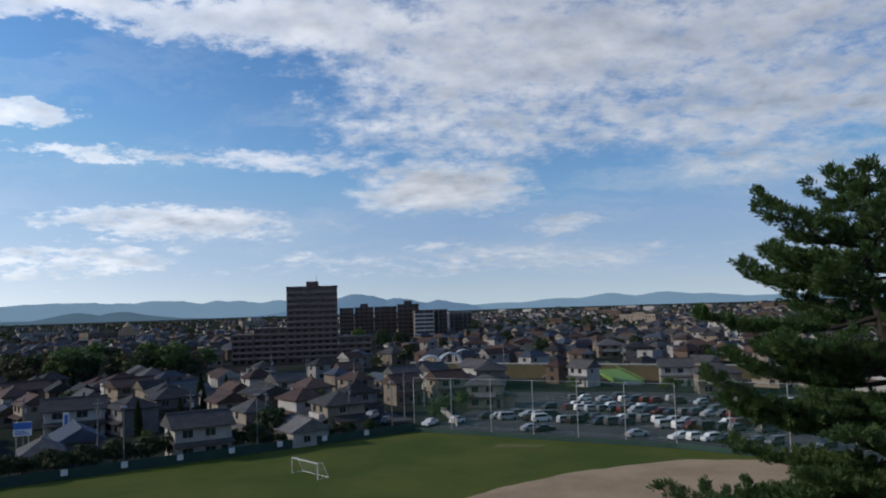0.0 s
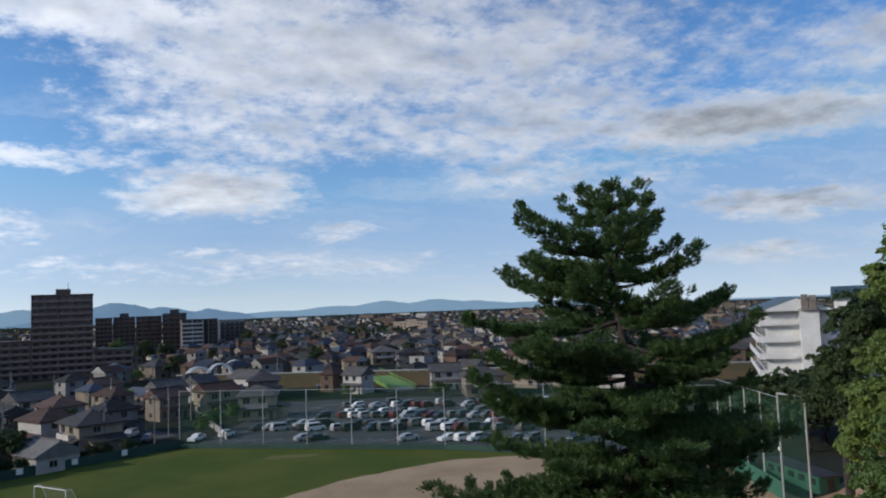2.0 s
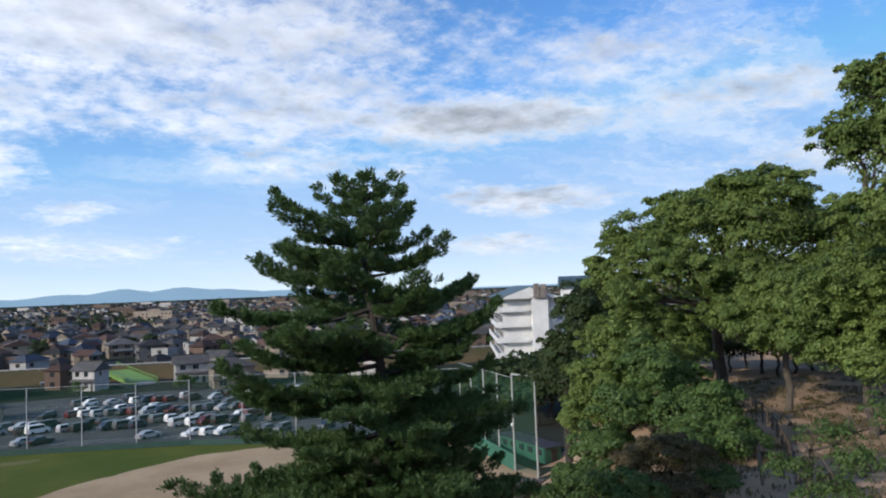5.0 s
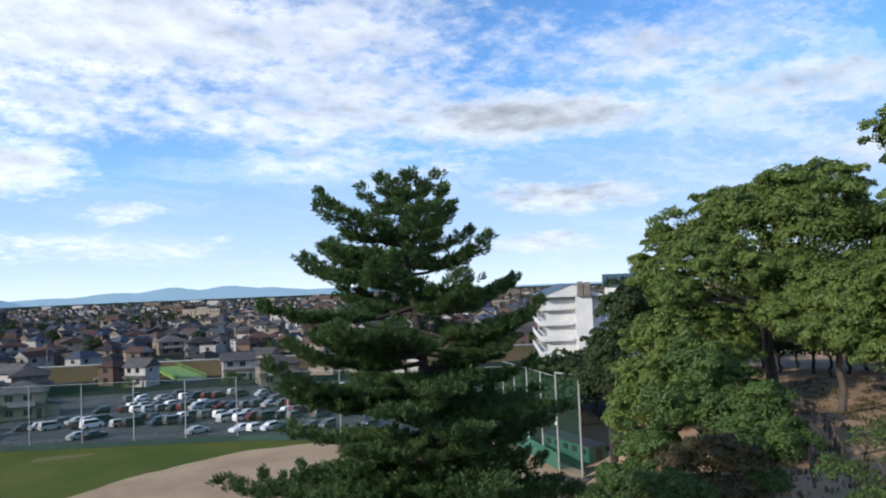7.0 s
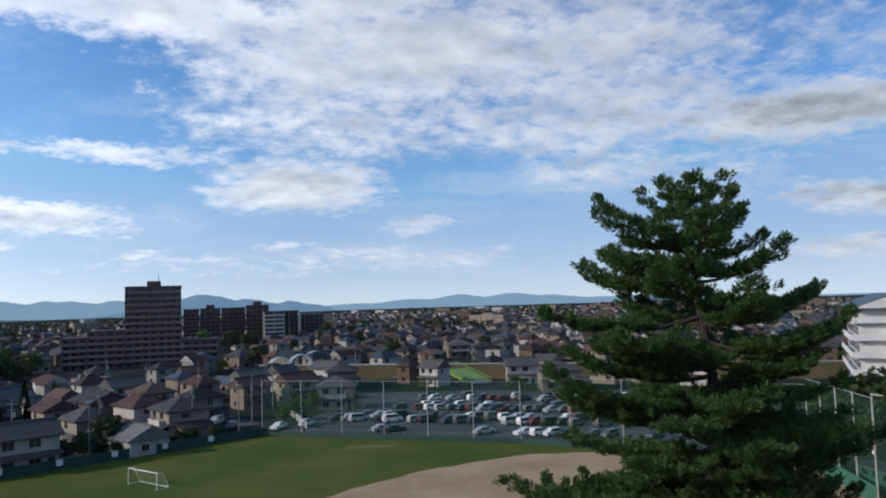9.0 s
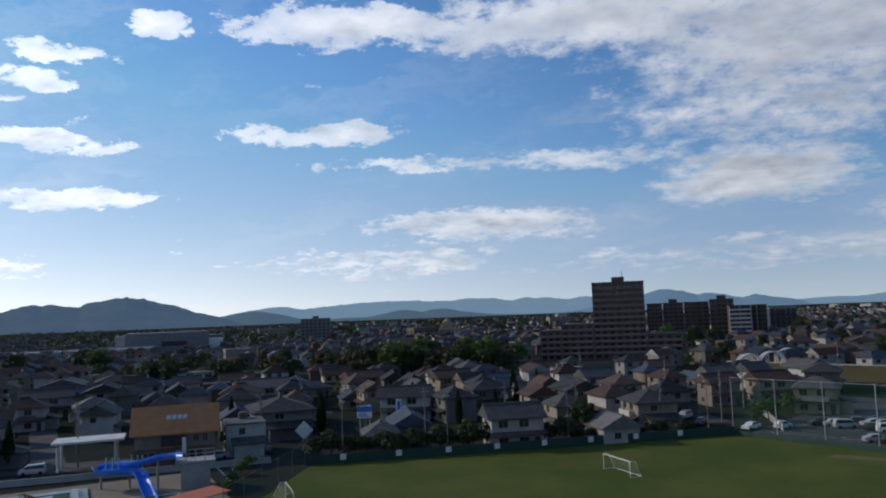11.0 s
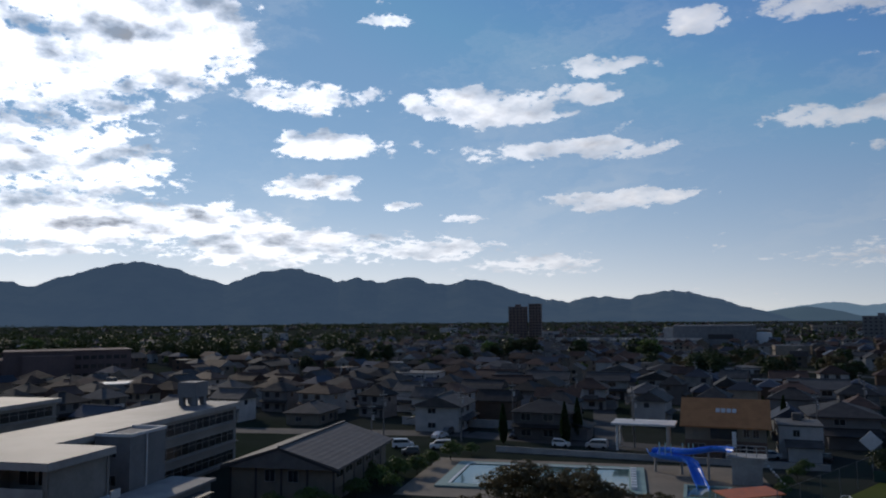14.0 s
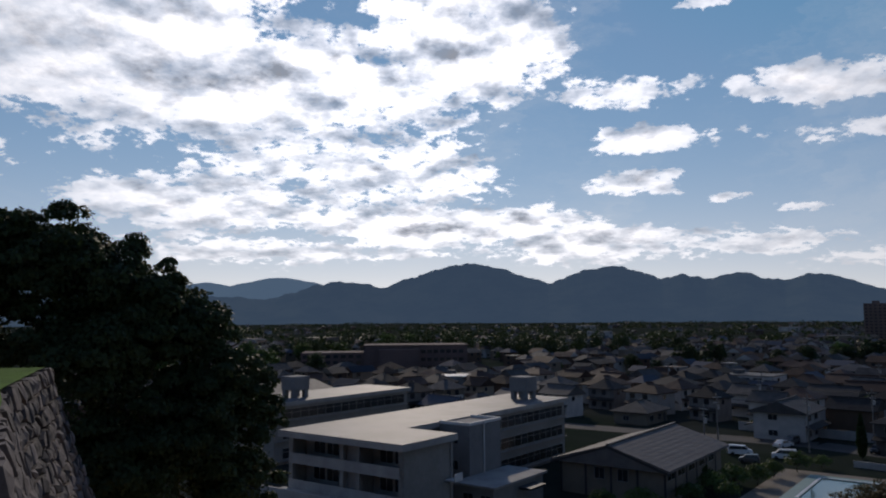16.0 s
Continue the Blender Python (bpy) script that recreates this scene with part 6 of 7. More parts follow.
def leaf_mesh(name, centres, normals, length, width, material, rs, spread=1.0, face=True):
    """Folded rhombic leaves at the centres, turned to face about along the normals, or (needles) pointing along them."""
    k = len(centres)
    c = np.asarray(centres)
    d = np.asarray(normals) + rs.normal(0, 0.55 * spread, (k, 3))
    d /= np.linalg.norm(d, axis=1)[:, None] + 1e-9
    s = np.cross(d, rs.normal(0, 1, (k, 3)))
    s /= np.linalg.norm(s, axis=1)[:, None] + 1e-9
    u = np.cross(s, d)
    if face:
        d, u = u, d
        s = np.cross(d, u)
    L = (length * rs.uniform(0.7, 1.3, k))[:, None]
    W = (width * rs.uniform(0.7, 1.3, k))[:, None]
    v = np.stack([c - d * L * 0.5, c + s * W * 0.5 + u * W * 0.15, c + d * L * 0.5, c - s * W * 0.5 + u * W * 0.15], 1).reshape(-1, 3)
    me = bpy.data.meshes.new(name)
    me.vertices.add(k * 4), me.loops.add(k * 4), me.polygons.add(k)
    me.vertices.foreach_set("co", v.ravel())
    me.loops.foreach_set("vertex_index", np.arange(k * 4))
    me.polygons.foreach_set("loop_start", np.arange(k) * 4)
    me.update(calc_edges=True)
    me.materials.append(material)
    return me


def limb(bm, a, b, ra, rb, bend, r, sides=6, steps=4):
    """A crooked tapered limb; returns its points."""
    a, b = Vector(a), Vector(b)
    pts = []
    for i in range(steps + 1):
        f = i / steps
        p = a.lerp(b, f) + Vector((r.uniform(-1, 1), r.uniform(-1, 1), r.uniform(-0.6, 0.9))) * bend * math.sin(math.pi * f)
        pts.append(p)
    for i in range(steps):
        tube(bm, pts[i], pts[i + 1], ra + (rb - ra) * i / steps, ra + (rb - ra) * (i + 1) / steps, sides)
    return pts


def broadleaf(name, base, fork, blobs, leaf, count, material, bark, seed, label, trunk_r=0.4, bare=0, fill=4.6):
    """A tree of trunk, limbs and leafy masses (centre, radii). Leaves stand in sprays on the outside of each mass."""
    r, rs = random.Random(seed), np.random.RandomState(seed)
    t = empty(name, Matrix.Translation(base))
    o = Vector(base)
    bm = bmesh.new()
    f = Vector(fork) - o
    limb(bm, (0, 0, -1.0), f, trunk_r, trunk_r * 0.7, 0.25, r, 8)
    area = sum(q[1][0] * q[1][2] for q in blobs)
    C, N = [], []
    for c, rad in blobs:
        c = Vector(c) - o
        mid = limb(bm, f, c, trunk_r * 0.5, trunk_r * 0.16, 0.5, r, 6, 4)[-2]
        share = int(count * rad[0] * rad[2] / area)
        rc = min(1.05, max(0.25 * min(rad), 2.75 * leaf))
        ns = max(9, int(fill * (rad[0] * rad[1] * rad[2]) ** (2 / 3) / (rc * rc)))
        per = max(8, share // ns)
        for _ in range(ns):
            g = rs.normal(0, 1, 3)
            g /= np.linalg.norm(g)
            if g[2] < -0.35:
                g[2] *= -0.6
            p = np.array(c) + g * np.array(rad) * rs.uniform(0.35, 1.04)
            size = rc * rs.uniform(0.55, 1.25)
            up = g * 0.55 + np.array([0, 0, 0.75])
            e = rs.normal(0, 1, (per, 3))
            e /= np.linalg.norm(e, axis=1)[:, None]
            flip = e @ up < -0.15
            e[flip] *= -1
            # sprigs within the clump, so that its rim is uneven
            e += 0.16 * np.round(e * 2.2)
            e /= np.linalg.norm(e, axis=1)[:, None]
            bump = 0.86 + 0.22 * np.sin(e[:, 0] * 6.0 + p[0] * 3) * np.cos(e[:, 1] * 6.0 + e[:, 2] * 5.0 + p[1] * 3)
            q = p + e * np.array([1, 1, 0.70]) * (size * bump * rs.uniform(0.70, 1.06, per))[:, None]
            C.append(q)
            N.append(e + up * 0.45)
            if r.random() < 0.55:
                tube(bm, mid.lerp(c, 0.6), Vector(p), trunk_r * 0.13, trunk_r * 0.03, 4)
        k = int(share * 0.13)
        e = rs.normal(0, 1, (k, 3))
        e /= np.linalg.norm(e, axis=1)[:, None]
        C.append(np.array(c) + e * np.array(rad) * (0.82 * rs.uniform(0.1, 1, k) ** 0.4)[:, None])
        N.append(e + np.array([0, 0, 0.4]))
    for _ in range(bare):
        c, rad = r.choice(blobs)
        c = Vector(c) - o
        e = c + Vector((r.uniform(-1, 1) * rad[0], r.uniform(-1, 1) * rad[1], r.uniform(-1.1, 0.2) * rad[2])) * 1.1
        limb(bm, f.lerp(c, 0.5), e, trunk_r * 0.25, trunk_r * 0.06, 0.6, r, 5, 5)
    part("trunk", bm, bark, t)
    me = leaf_mesh("foliage", np.concatenate(C), np.concatenate(N), leaf, leaf * 0.6, material, rs)
    part("foliage", me, None, t)
    return tagged(t, label, "tree")


def at_eye(az, el, d):
    """A point d metres off, on the bearing and height angle given."""
    return heading(az, d, 26 + math.tan(radians(el)) * d)


def foot(az, d):
    p = heading(az, d)
    return (p.x, p.y, land(p.x, p.y) - 0.1)


# the great pine before the field
def pine():
    r, rs = random.Random(3), np.random.RandomState(3)
    base = Vector(foot(-31.0, 24.0))
    t = empty("pine_tree", Matrix.Translation(base))
    top = at_eye(-29.5, 6.85, 24.0) - base
    bm = bmesh.new()
    H = top.z
    axis = lambda z: Vector((top.x * z / H + 0.12 * math.sin(z * 0.7), top.y * z / H + 0.1 * math.cos(z * 0.9), z))
    rad = lambda z: 0.03 + 0.30 * (1 - z / H) ** 0.8
    zs = [-1 + (H + 1) * i / 26 for i in range(27)]
    for a, b in zip(zs, zs[1:]):
        tube(bm, axis(a), axis(b), rad(max(a, 0)), rad(max(b, 0)), 9)
    part("trunk", bm, BARK, t)
    bm = bmesh.new()
    C, N = [], []

    def shoot(p, d, n=40, size=1.0):
        """A bottle-brush of needles round a short shoot that turns upward."""
        d = np.array(d) * 0.75 + np.array([0, 0, 0.6])
        d /= np.linalg.norm(d)
        e = rs.normal(0, 1, (n, 3))
        e -= np.outer(e @ d, d)
        e /= np.linalg.norm(e, axis=1)[:, None] + 1e-9
        f = rs.uniform(0, 1, n)
        C.append(np.array(p) + np.outer(f * 0.30 * size, d) + e * (0.085 * size * (1.15 - 0.5 * f))[:, None])
        N.append(e * (1.0 - 0.45 * f)[:, None] + d * 0.9)

    left = Vector((-math.cos(radians(30)), math.sin(radians(30)), 0))
    z = H - 0.25
    while z > 3.6:
        below = H - z
        reach = min(0.75 + 1.05 * below, 2.3 + 0.42 * below, 4.2 + 0.07 * below)
        turn = r.uniform(0, math.tau)
        count = 4 if below < 1.0 else r.choice([5, 6, 6])
        for k in range(count):
            a = turn + k * math.tau / count + r.uniform(-0.3, 0.3)
            out = Vector((math.cos(a), math.sin(a), 0))
            L = reach * r.uniform(0.62, 1.14) * (1.0 + 0.14 * out.dot(left))
            rise = 0.85 - 0.35 * below if below < 1.4 else r.uniform(0.06, 0.42) - 0.045 * min(below, 8)
            p0 = axis(z + r.uniform(-0.32, 0.32) * min(1, below / 2))
            pts = []
            for i in range(8):
                f = i / 7
                sag = -0.07 * L * math.sin(f * math.pi) + 0.10 * L * f * f
                pts.append(p0 + out * (L * f) + Vector((0, 0, rise * L * f + sag)) + Vector((r.uniform(-1, 1), r.uniform(-1, 1), 0)) * 0.05 * L * f)
            rr = 0.022 + 0.014 * L
            for i in range(7):
                tube(bm, pts[i], pts[i + 1], rr * (1 - i / 7.6), rr * (1 - (i + 1) / 7.6), 5)
            side = Vector((-out.y, out.x, 0))
            # flat pads: side twigs, each with shoots along its outer half
            n_tw = max(5, int(L * 4.6))
            for j in range(n_tw):
                f0 = 0.12 if below < 2.0 else 0.26 if below < 5 else 0.16
                f = f0 + (1 - f0) * (j + r.random()) / n_tw
                q = f * 7
                i = min(6, int(q))
                p = pts[i].lerp(pts[i + 1], q - i)
                s = 1 if j % 2 else -1
                tl = (0.28 + 0.34 * min(L, 4.2) * (1.02 - f) * (0.5 + f)) * r.uniform(0.65, 1.2)
                e = p + side * s * tl * 0.75 + out * tl * 0.6 + Vector((0, 0, tl * r.uniform(0.02, 0.22)))
                tube(bm, p, e, 0.014, 0.007, 3)
                m = max(2, int(tl / 0.17))
                d = (e - p).normalized()
                for w in range(m):
                    g = p.lerp(e, (w + 1) / m)
                    yaw = Vector((r.uniform(-1, 1), r.uniform(-1, 1), r.uniform(-0.1, 0.5))) * 0.7
                    shoot(g + yaw * 0.11, d + yaw, 46)
                    shoot(g - yaw * 0.10, d - yaw * 0.8, 34, 0.85)
            for w in range(3):
                shoot(pts[-1] + Vector((r.uniform(-1, 1), r.uniform(-1, 1), r.uniform(0, 1))) * 0.10, out + Vector((0, 0, 0.4 * w)), 46)
        z -= r.uniform(0.42, 0.55) if below < 2.0 else r.uniform(0.52, 0.76) if below < 4 else r.uniform(0.42, 0.62)
    for k in range(7):
        shoot(axis(H) + Vector((r.uniform(-0.12, 0.12), r.uniform(-0.12, 0.12), 0.09 * k - 0.3)), Vector((r.uniform(-0.4, 0.4), r.uniform(-0.4, 0.4), 1)), 50)
    part("branchwork", bm, BARK, t)
    part("foliage", leaf_mesh("foliage", np.concatenate(C), np.concatenate(N), 0.15, 0.034, NEEDLE, rs, 0.30, False), None, t)
    tagged(t, "tall dark green black pine with layered boughs", "tree")


pine()

# camphors on the spur
Z = lambda az, el, d, a, b=None: (tuple(at_eye(az, el, d)), (a, a, b or a * 0.75))
broadleaf("camphor_tree", foot(-55.2, 70), at_eye(-55.0, -2.5, 69),
          [Z(-54.8, 3.4, 68, 4.4, 4.2), Z(-50.6, 1.8, 66, 3.8, 3.6), Z(-58.5, 3.2, 66, 4.6, 4.2), Z(-48.2, -0.2, 64, 2.6, 2.4), Z(-61.5, 2.5, 70, 4.4, 3.6), Z(-53.0, 0.2, 63, 4.2, 2.6), Z(-57.5, -0.6, 64, 4.2, 2.4), Z(-62.5, -0.8, 64, 3.8, 3.2), Z(-66.5, 1.0, 66, 4.2, 3.4), Z(-55.5, 5.0, 71, 3.6, 2.2), Z(-52.2, 4.9, 68, 2.2, 1.6), Z(-56.6, 6.0, 68, 2.2, 1.5), Z(-59.6, 6.2, 67, 2.4, 1.6), Z(-48.6, 2.6, 66, 1.8, 1.5), Z(-46.9, 0.9, 65, 1.3, 1.3), Z(-49.5, -3.2, 62, 2.6, 2.4), Z(-58.8, -3.4, 66, 3.0, 1.6), Z(-61.5, -4.4, 68, 2.6, 1.6), Z(-52.0, -3.6, 64, 2.8, 1.8), Z(-55.6, -3.4, 73, 3.4, 1.4), Z(-56.4, -2.4, 62, 2.6, 1.8), Z(-59.8, -5.2, 64, 2.2, 1.3), Z(-52.6, -5.2, 63, 2.3, 1.6), Z(-61.0, -2.2, 62, 2.4, 1.6), Z(-49.0, -1.4, 61, 1.9, 1.5)],
          0.23, 330000, CAMPHOR, PALEBARK, 5, "broad green camphor tree with spreading limbs", 0.55, bare=26, fill=4.0)
broadleaf("camphor_tree", foot(-68, 47), at_eye(-67.0, 1.0, 46),
          [Z(-66.5, 8.0, 46, 3.4, 2.8), Z(-70, 9.5, 46, 3.8, 3.0), Z(-63.6, 8.6, 46, 1.5, 1.2), Z(-66, 3.6, 45, 3.0, 2.2), Z(-70, 3, 45, 3.8, 2.6), Z(-65.5, 12.0, 47, 2.0, 1.4)],
          0.20, 110000, CAMPHOR, PALEBARK, 6, "tall camphor tree with yellowish green leaves", 0.5, bare=10)
broadleaf("camphor_tree", foot(-64.5, 52), at_eye(-64.0, -5.0, 51.5),
          [Z(-64, -0.8, 50, 3.2, 2.2), Z(-61.2, -2.6, 50, 2.6, 1.9), Z(-66.5, -4, 50, 3, 2.2), Z(-60.2, -4.6, 50, 1.8, 1.3), Z(-63.5, -2.2, 51, 2.6, 2.0), Z(-61.2, -3.6, 50, 1.9, 1.6), Z(-66, -2.0, 51, 2.6, 2.0), Z(-63.8, -5.5, 49, 1.8, 1.1)],
          0.2, 80000, CAMPHOR, PALEBARK, 16, "smaller camphor tree on the bare slope", 0.28, bare=8)
broadleaf("camphor_tree", foot(-59.2, 60), at_eye(-59.4, -5.5, 60),
          [Z(-58.5, -4.2, 56, 2.6, 1.6), Z(-56, -3.0, 60, 2.6, 1.6), Z(-62.5, -5.5, 50, 2.4, 1.5), Z(-65, -6.5, 48, 2.2, 1.3), Z(-60.2, -1.4, 58, 2.8, 2.0), Z(-57.4, -2.6, 60, 2.2, 1.6), Z(-62.4, -3.4, 57, 2.4, 1.8), Z(-60.0, -4.4, 56, 2.2, 1.2), Z(-64.8, -5.2, 54, 2.0, 1.3)],
          0.22, 80000, CAMPHOR, PALEBARK, 26, "leaning camphor tree with low hanging boughs", 0.3, bare=14)
broadleaf("evergreen_oak", foot(-44.2, 82), at_eye(-44.3, -5, 82),
          [Z(-45.9, -2.8, 82, 3.8, 3.8), Z(-43.8, -5.2, 80, 2.3, 2.4), Z(-47.6, -2.2, 84, 4.0, 3.6), Z(-44.2, -7.2, 78, 2.8, 2.4), Z(-42.0, -6.9, 86, 1.7, 1.5)],
          0.30, 70000, DARKLEAF, BARK, 7, "dense dark evergreen oak beside the ball ground", 0.45)
broadleaf("evergreen_oak", foot(-47.6, 60), at_eye(-47.6, -8, 60),
          [Z(-47.6, -4.6, 60, 2.7, 2.5), Z(-46.3, -7.4, 58, 2.4, 2.2), Z(-49.6, -5.6, 58, 2.8, 2.2), Z(-45.4, -10.0, 57, 2.2, 1.9), Z(-48.2, -9.2, 55, 2.6, 2.0), Z(-51.0, -8.0, 57, 2.2, 1.8)],
          0.23, 80000, CAMPHOR, PALEBARK, 8, "leafy green tree on the slope below the path", 0.3)
broadleaf("evergreen_oak", foot(-50.2, 47), at_eye(-50.0, -10, 47),
          [Z(-54.3, -9.3, 46, 2.0, 1.5), Z(-55.6, -11.6, 44, 1.7, 1.2), Z(-52.8, -12.2, 43, 1.9, 1.3), Z(-50.4, -6.6, 48, 2.2, 1.7), Z(-52.2, -7.6, 49, 1.8, 1.5), Z(-48.4, -9.4, 47, 2.0, 1.6), Z(-51.6, -9.8, 46, 2.0, 1.5), Z(-46.4, -12.2, 46, 1.9, 1.5), Z(-53.4, -9.6, 47, 1.5, 1.3), Z(-44.8, -14.5, 46, 1.8, 1.4)],
          0.20, 115000, EVERGREEN, BARK, 9, "dense green shrubby oak on the slope", 0.22)
broadleaf("russet_shrub", foot(-50.5, 38), at_eye(-50.5, -15, 38),
          [Z(-50.6, -12.4, 38, 1.7, 1.0), Z(-52.6, -12.8, 38, 1.2, 0.9), Z(-48.9, -13.6, 38, 1.3, 1.0), Z(-51.6, -15.0, 37, 1.8, 1.1)],
          0.14, 26000, RUSSET, BARK, 10, "brownish green rounded shrub on the bank", 0.14)
broadleaf("evergreen_oak", foot(-46.5, 36), at_eye(-46.5, -18, 36),
          [Z(-46.2, -15.0, 36, 1.7, 1.2), Z(-48.6, -15.4, 35, 1.5, 1.0), Z(-43.6, -16.0, 37, 1.5, 1.1), Z(-54.4, -14.4, 39, 1.1, 1.0)],
          0.15, 26000, EVERGREEN, BARK, 11, "low dark evergreen bush on the bank", 0.14)
broadleaf("evergreen_oak", foot(-59.6, 33), at_eye(-60.6, -12, 32.5),
          [Z(-61.8, -11.0, 32, 1.2, 0.6), Z(-59.2, -13.2, 32, 1.1, 0.6), Z(-63.6, -12.6, 31, 1.2, 0.7), Z(-66, -9.5, 31, 1.4, 0.9), Z(-62, -14.8, 31, 1.4, 0.7)],
          0.13, 6500, EVERGREEN, PALEBARK, 12, "thin young tree with bare pale limbs", 0.12, bare=12)

# the dark tree by the stone wall
broadleaf("evergreen_oak", foot(108, 44), at_eye(108.5, -10, 43),
          [Z(113.5, 3.0, 43, 4.2, 3.4), Z(117.5, 4.0, 44, 3.6, 2.9), Z(108.2, 0.2, 42, 3.4, 3.2), Z(111.5, -3.5, 41, 4.2, 3.6), Z(104.8, -1.0, 42, 2.4, 2.4), Z(103.4, -5.2, 41, 3.0, 2.6), Z(107.0, -9.0, 40, 4.2, 3.0), Z(100.9, -7.4, 42, 2.0, 1.9), Z(102.2, -11.5, 41, 2.6, 2.2), Z(112, -10.5, 40, 4.4, 3.4), Z(121, -1, 43, 4.5, 4.0)],
          0.25, 260000, DARKLEAF, BARK, 13, "great dark evergreen oak by the castle wall", 0.6, bare=6, fill=5.5)
for az, d, top_el, w, seed in ((56.6, 62, -10.4, 3.2, 31), (52.6, 60, -10.8, 3.2, 32), (47.2, 60, -12.2, 2.6, 33), (60.6, 62, -13.0, 2.4, 34), (43.8, 60, -14.2, 2.0, 35)):
    b = foot(az, d)
    topz = at_eye(az, top_el, d).z
    c = heading(az, d)
    broadleaf("maple_tree", b, (c.x, c.y, topz - 3.2),
              [((c.x, c.y, topz - 1.3), (w * 0.7, w * 0.7, 1.3)), ((c.x - 1.6, c.y - 0.8, topz - 2.4), (w * 0.8, w * 0.8, 1.3)), ((c.x + 1.5, c.y + 1.0, topz - 2.2), (w * 0.8, w * 0.8, 1.2)), ((c.x, c.y, topz - 4.0), (w * 1.1, w * 1.1, 1.6))],
              0.17, 22000, RUSSET, BARK, seed, "reddish brown leafed tree below the terrace", 0.2)

# ---- trees of the town: a few grown once, then copied ----
TREES = {}


def round_tree(key, h, w, material, seed, leaf, n, label):
    z0 = h * 0.3
    blobs = [((0, 0, h * 0.72), (w * 0.75, w * 0.75, h * 0.26)), ((w * 0.5, 0.2, h * 0.52), (w * 0.6, w * 0.6, h * 0.22)), ((-w * 0.45, w * 0.3, h * 0.5), (w * 0.6, w * 0.6, h * 0.22)), ((0.1, -w * 0.5, h * 0.46), (w * 0.6, w * 0.6, h * 0.2))]
    TREES[key] = broadleaf("tree" if h > 4.5 else "shrub", (0, 0, 0), (0, 0, z0), blobs, leaf, n, material, BARK, seed, label, 0.03 * h)


def cypress_tree():
    rs = np.random.RandomState(40)
    t = empty("cypress_tree")
    part("trunk", rods(((0, 0, -0.5), (0, 0, 8.2), 0.16, 0.04)), BARK, t)
    n = 2600
    z = 0.5 + 9.0 * rs.uniform(0, 1, n) ** 0.9
    rad = 1.35 * np.sin(np.clip((z - 0.2) / 9.6, 0, 1) * math.pi) ** 0.6 * rs.uniform(0.55, 1.12, n) * (1.15 - z / 11)
    a = rs.uniform(0, math.tau, n)
    c = np.stack([np.cos(a) * rad, np.sin(a) * rad, z], 1)
    d = np.stack([np.cos(a) * 0.3, np.sin(a) * 0.3, np.full(n, 1.0)], 1)
    part("foliage", leaf_mesh("foliage", c, d, 0.55, 0.22, CYPRESS, rs, 0.6, False), None, t)
    TREES["cypress"] = tagged(t, "dark narrow cypress among the houses", "tree", "cypresses")


round_tree("wood_a", 11, 4.6, EVERGREEN, 41, 0.75, 1900, "rounded green tree of the wooded belt")
round_tree("wood_b", 9, 4.2, DARKLEAF, 42, 0.75, 1700, "dark evergreen tree of the wooded belt")
round_tree("wood_c", 8, 4.2, RUSSET, 43, 0.75, 1600, "brownish tree of the wooded belt")
round_tree("garden", 5.5, 2.2, EVERGREEN, 44, 0.42, 1300, "small garden tree between houses")
round_tree("hedge", 3.9, 2.0, DARKLEAF, 45, 0.34, 1300, "dark bush in the hedge along the fence")
round_tree("bush", 3.0, 1.7, EVERGREEN, 46, 0.3, 1100, "green bush beside the pool road")
cypress_tree()
USED = set()


def plant(key, x, y, size=1.0, turn=0.0, tall=1.0, group=""):
    m = pose(x, y, land(x, y) - 0.05, 0, 0, turn)
    t = TREES[key]
    if key in USED:
        t = copy_thing(t, m)
    else:
        t.matrix_basis = m
        USED.add(key)
    t.scale = (size, size, size * tall)
    if group:
        tagged(t, group=group)


rng = random.Random(77)
CYPRESSES = [(-92, 146), (-65.6, 162), (-87, 183), (-71.6, 222), (-64.7, 224), (-131, 100), (-119, 149), (-135, 84), (-126, 93), (-58, 166), (-60.5, 190), (-112, 134)]
for x, y in CYPRESSES:
    plant("cypress", x, y, rng.uniform(0.8, 1.05), rng.uniform(0, 360), 1.0)
for k in range(36):
    f = (k + rng.uniform(-0.3, 0.3)) / 36
    x, y = -74 + 62 * f - 1.6, 117 + 41 * f + 2.4
    plant("hedge", x + rng.uniform(-0.8, 0.8), y + rng.uniform(-0.8, 0.8), rng.uniform(0.95, 1.35) * (1.0 if f < 0.62 else 0.6), rng.uniform(0, 360), group="hedge bushes")
for k in range(140):
    az = 12 + 34 * rng.random()
    d = rng.uniform(305, 385)
    if az < 16.8:
        continue
    p = heading(az, d)
    key = rng.choice(["wood_a", "wood_b", "wood_b", "wood_c"]) if az < 27 else rng.choice(["wood_b", "wood_c", "wood_c", "wood_b"])
    plant(key, p.x, p.y, rng.uniform(0.95, 1.45) * (1.0 if az < 30 else 0.85), rng.uniform(0, 360), group="trees of the wooded belt")
CLUMPS = [(60, 430, 14, 4), (57, 455, 12, 4), (69.8, 470, 6, 1), (50, 400, 30, 5), (93, 520, 40, 7), (98, 470, 40, 6), (4, 470, 30, 4), (66, 400, 30, 3), (104, 300, 40, 5)]
for az, d, spread, n in CLUMPS:
    c = heading(az, d)
    for k in range(n):
        plant(rng.choice(["wood_b", "wood_b", "wood_a"]), c.x + rng.uniform(-1, 1) * spread, c.y + rng.uniform(-1, 1) * spread, rng.uniform(1.1, 1.6), rng.uniform(0, 360), group="trees of the town")
n = 0
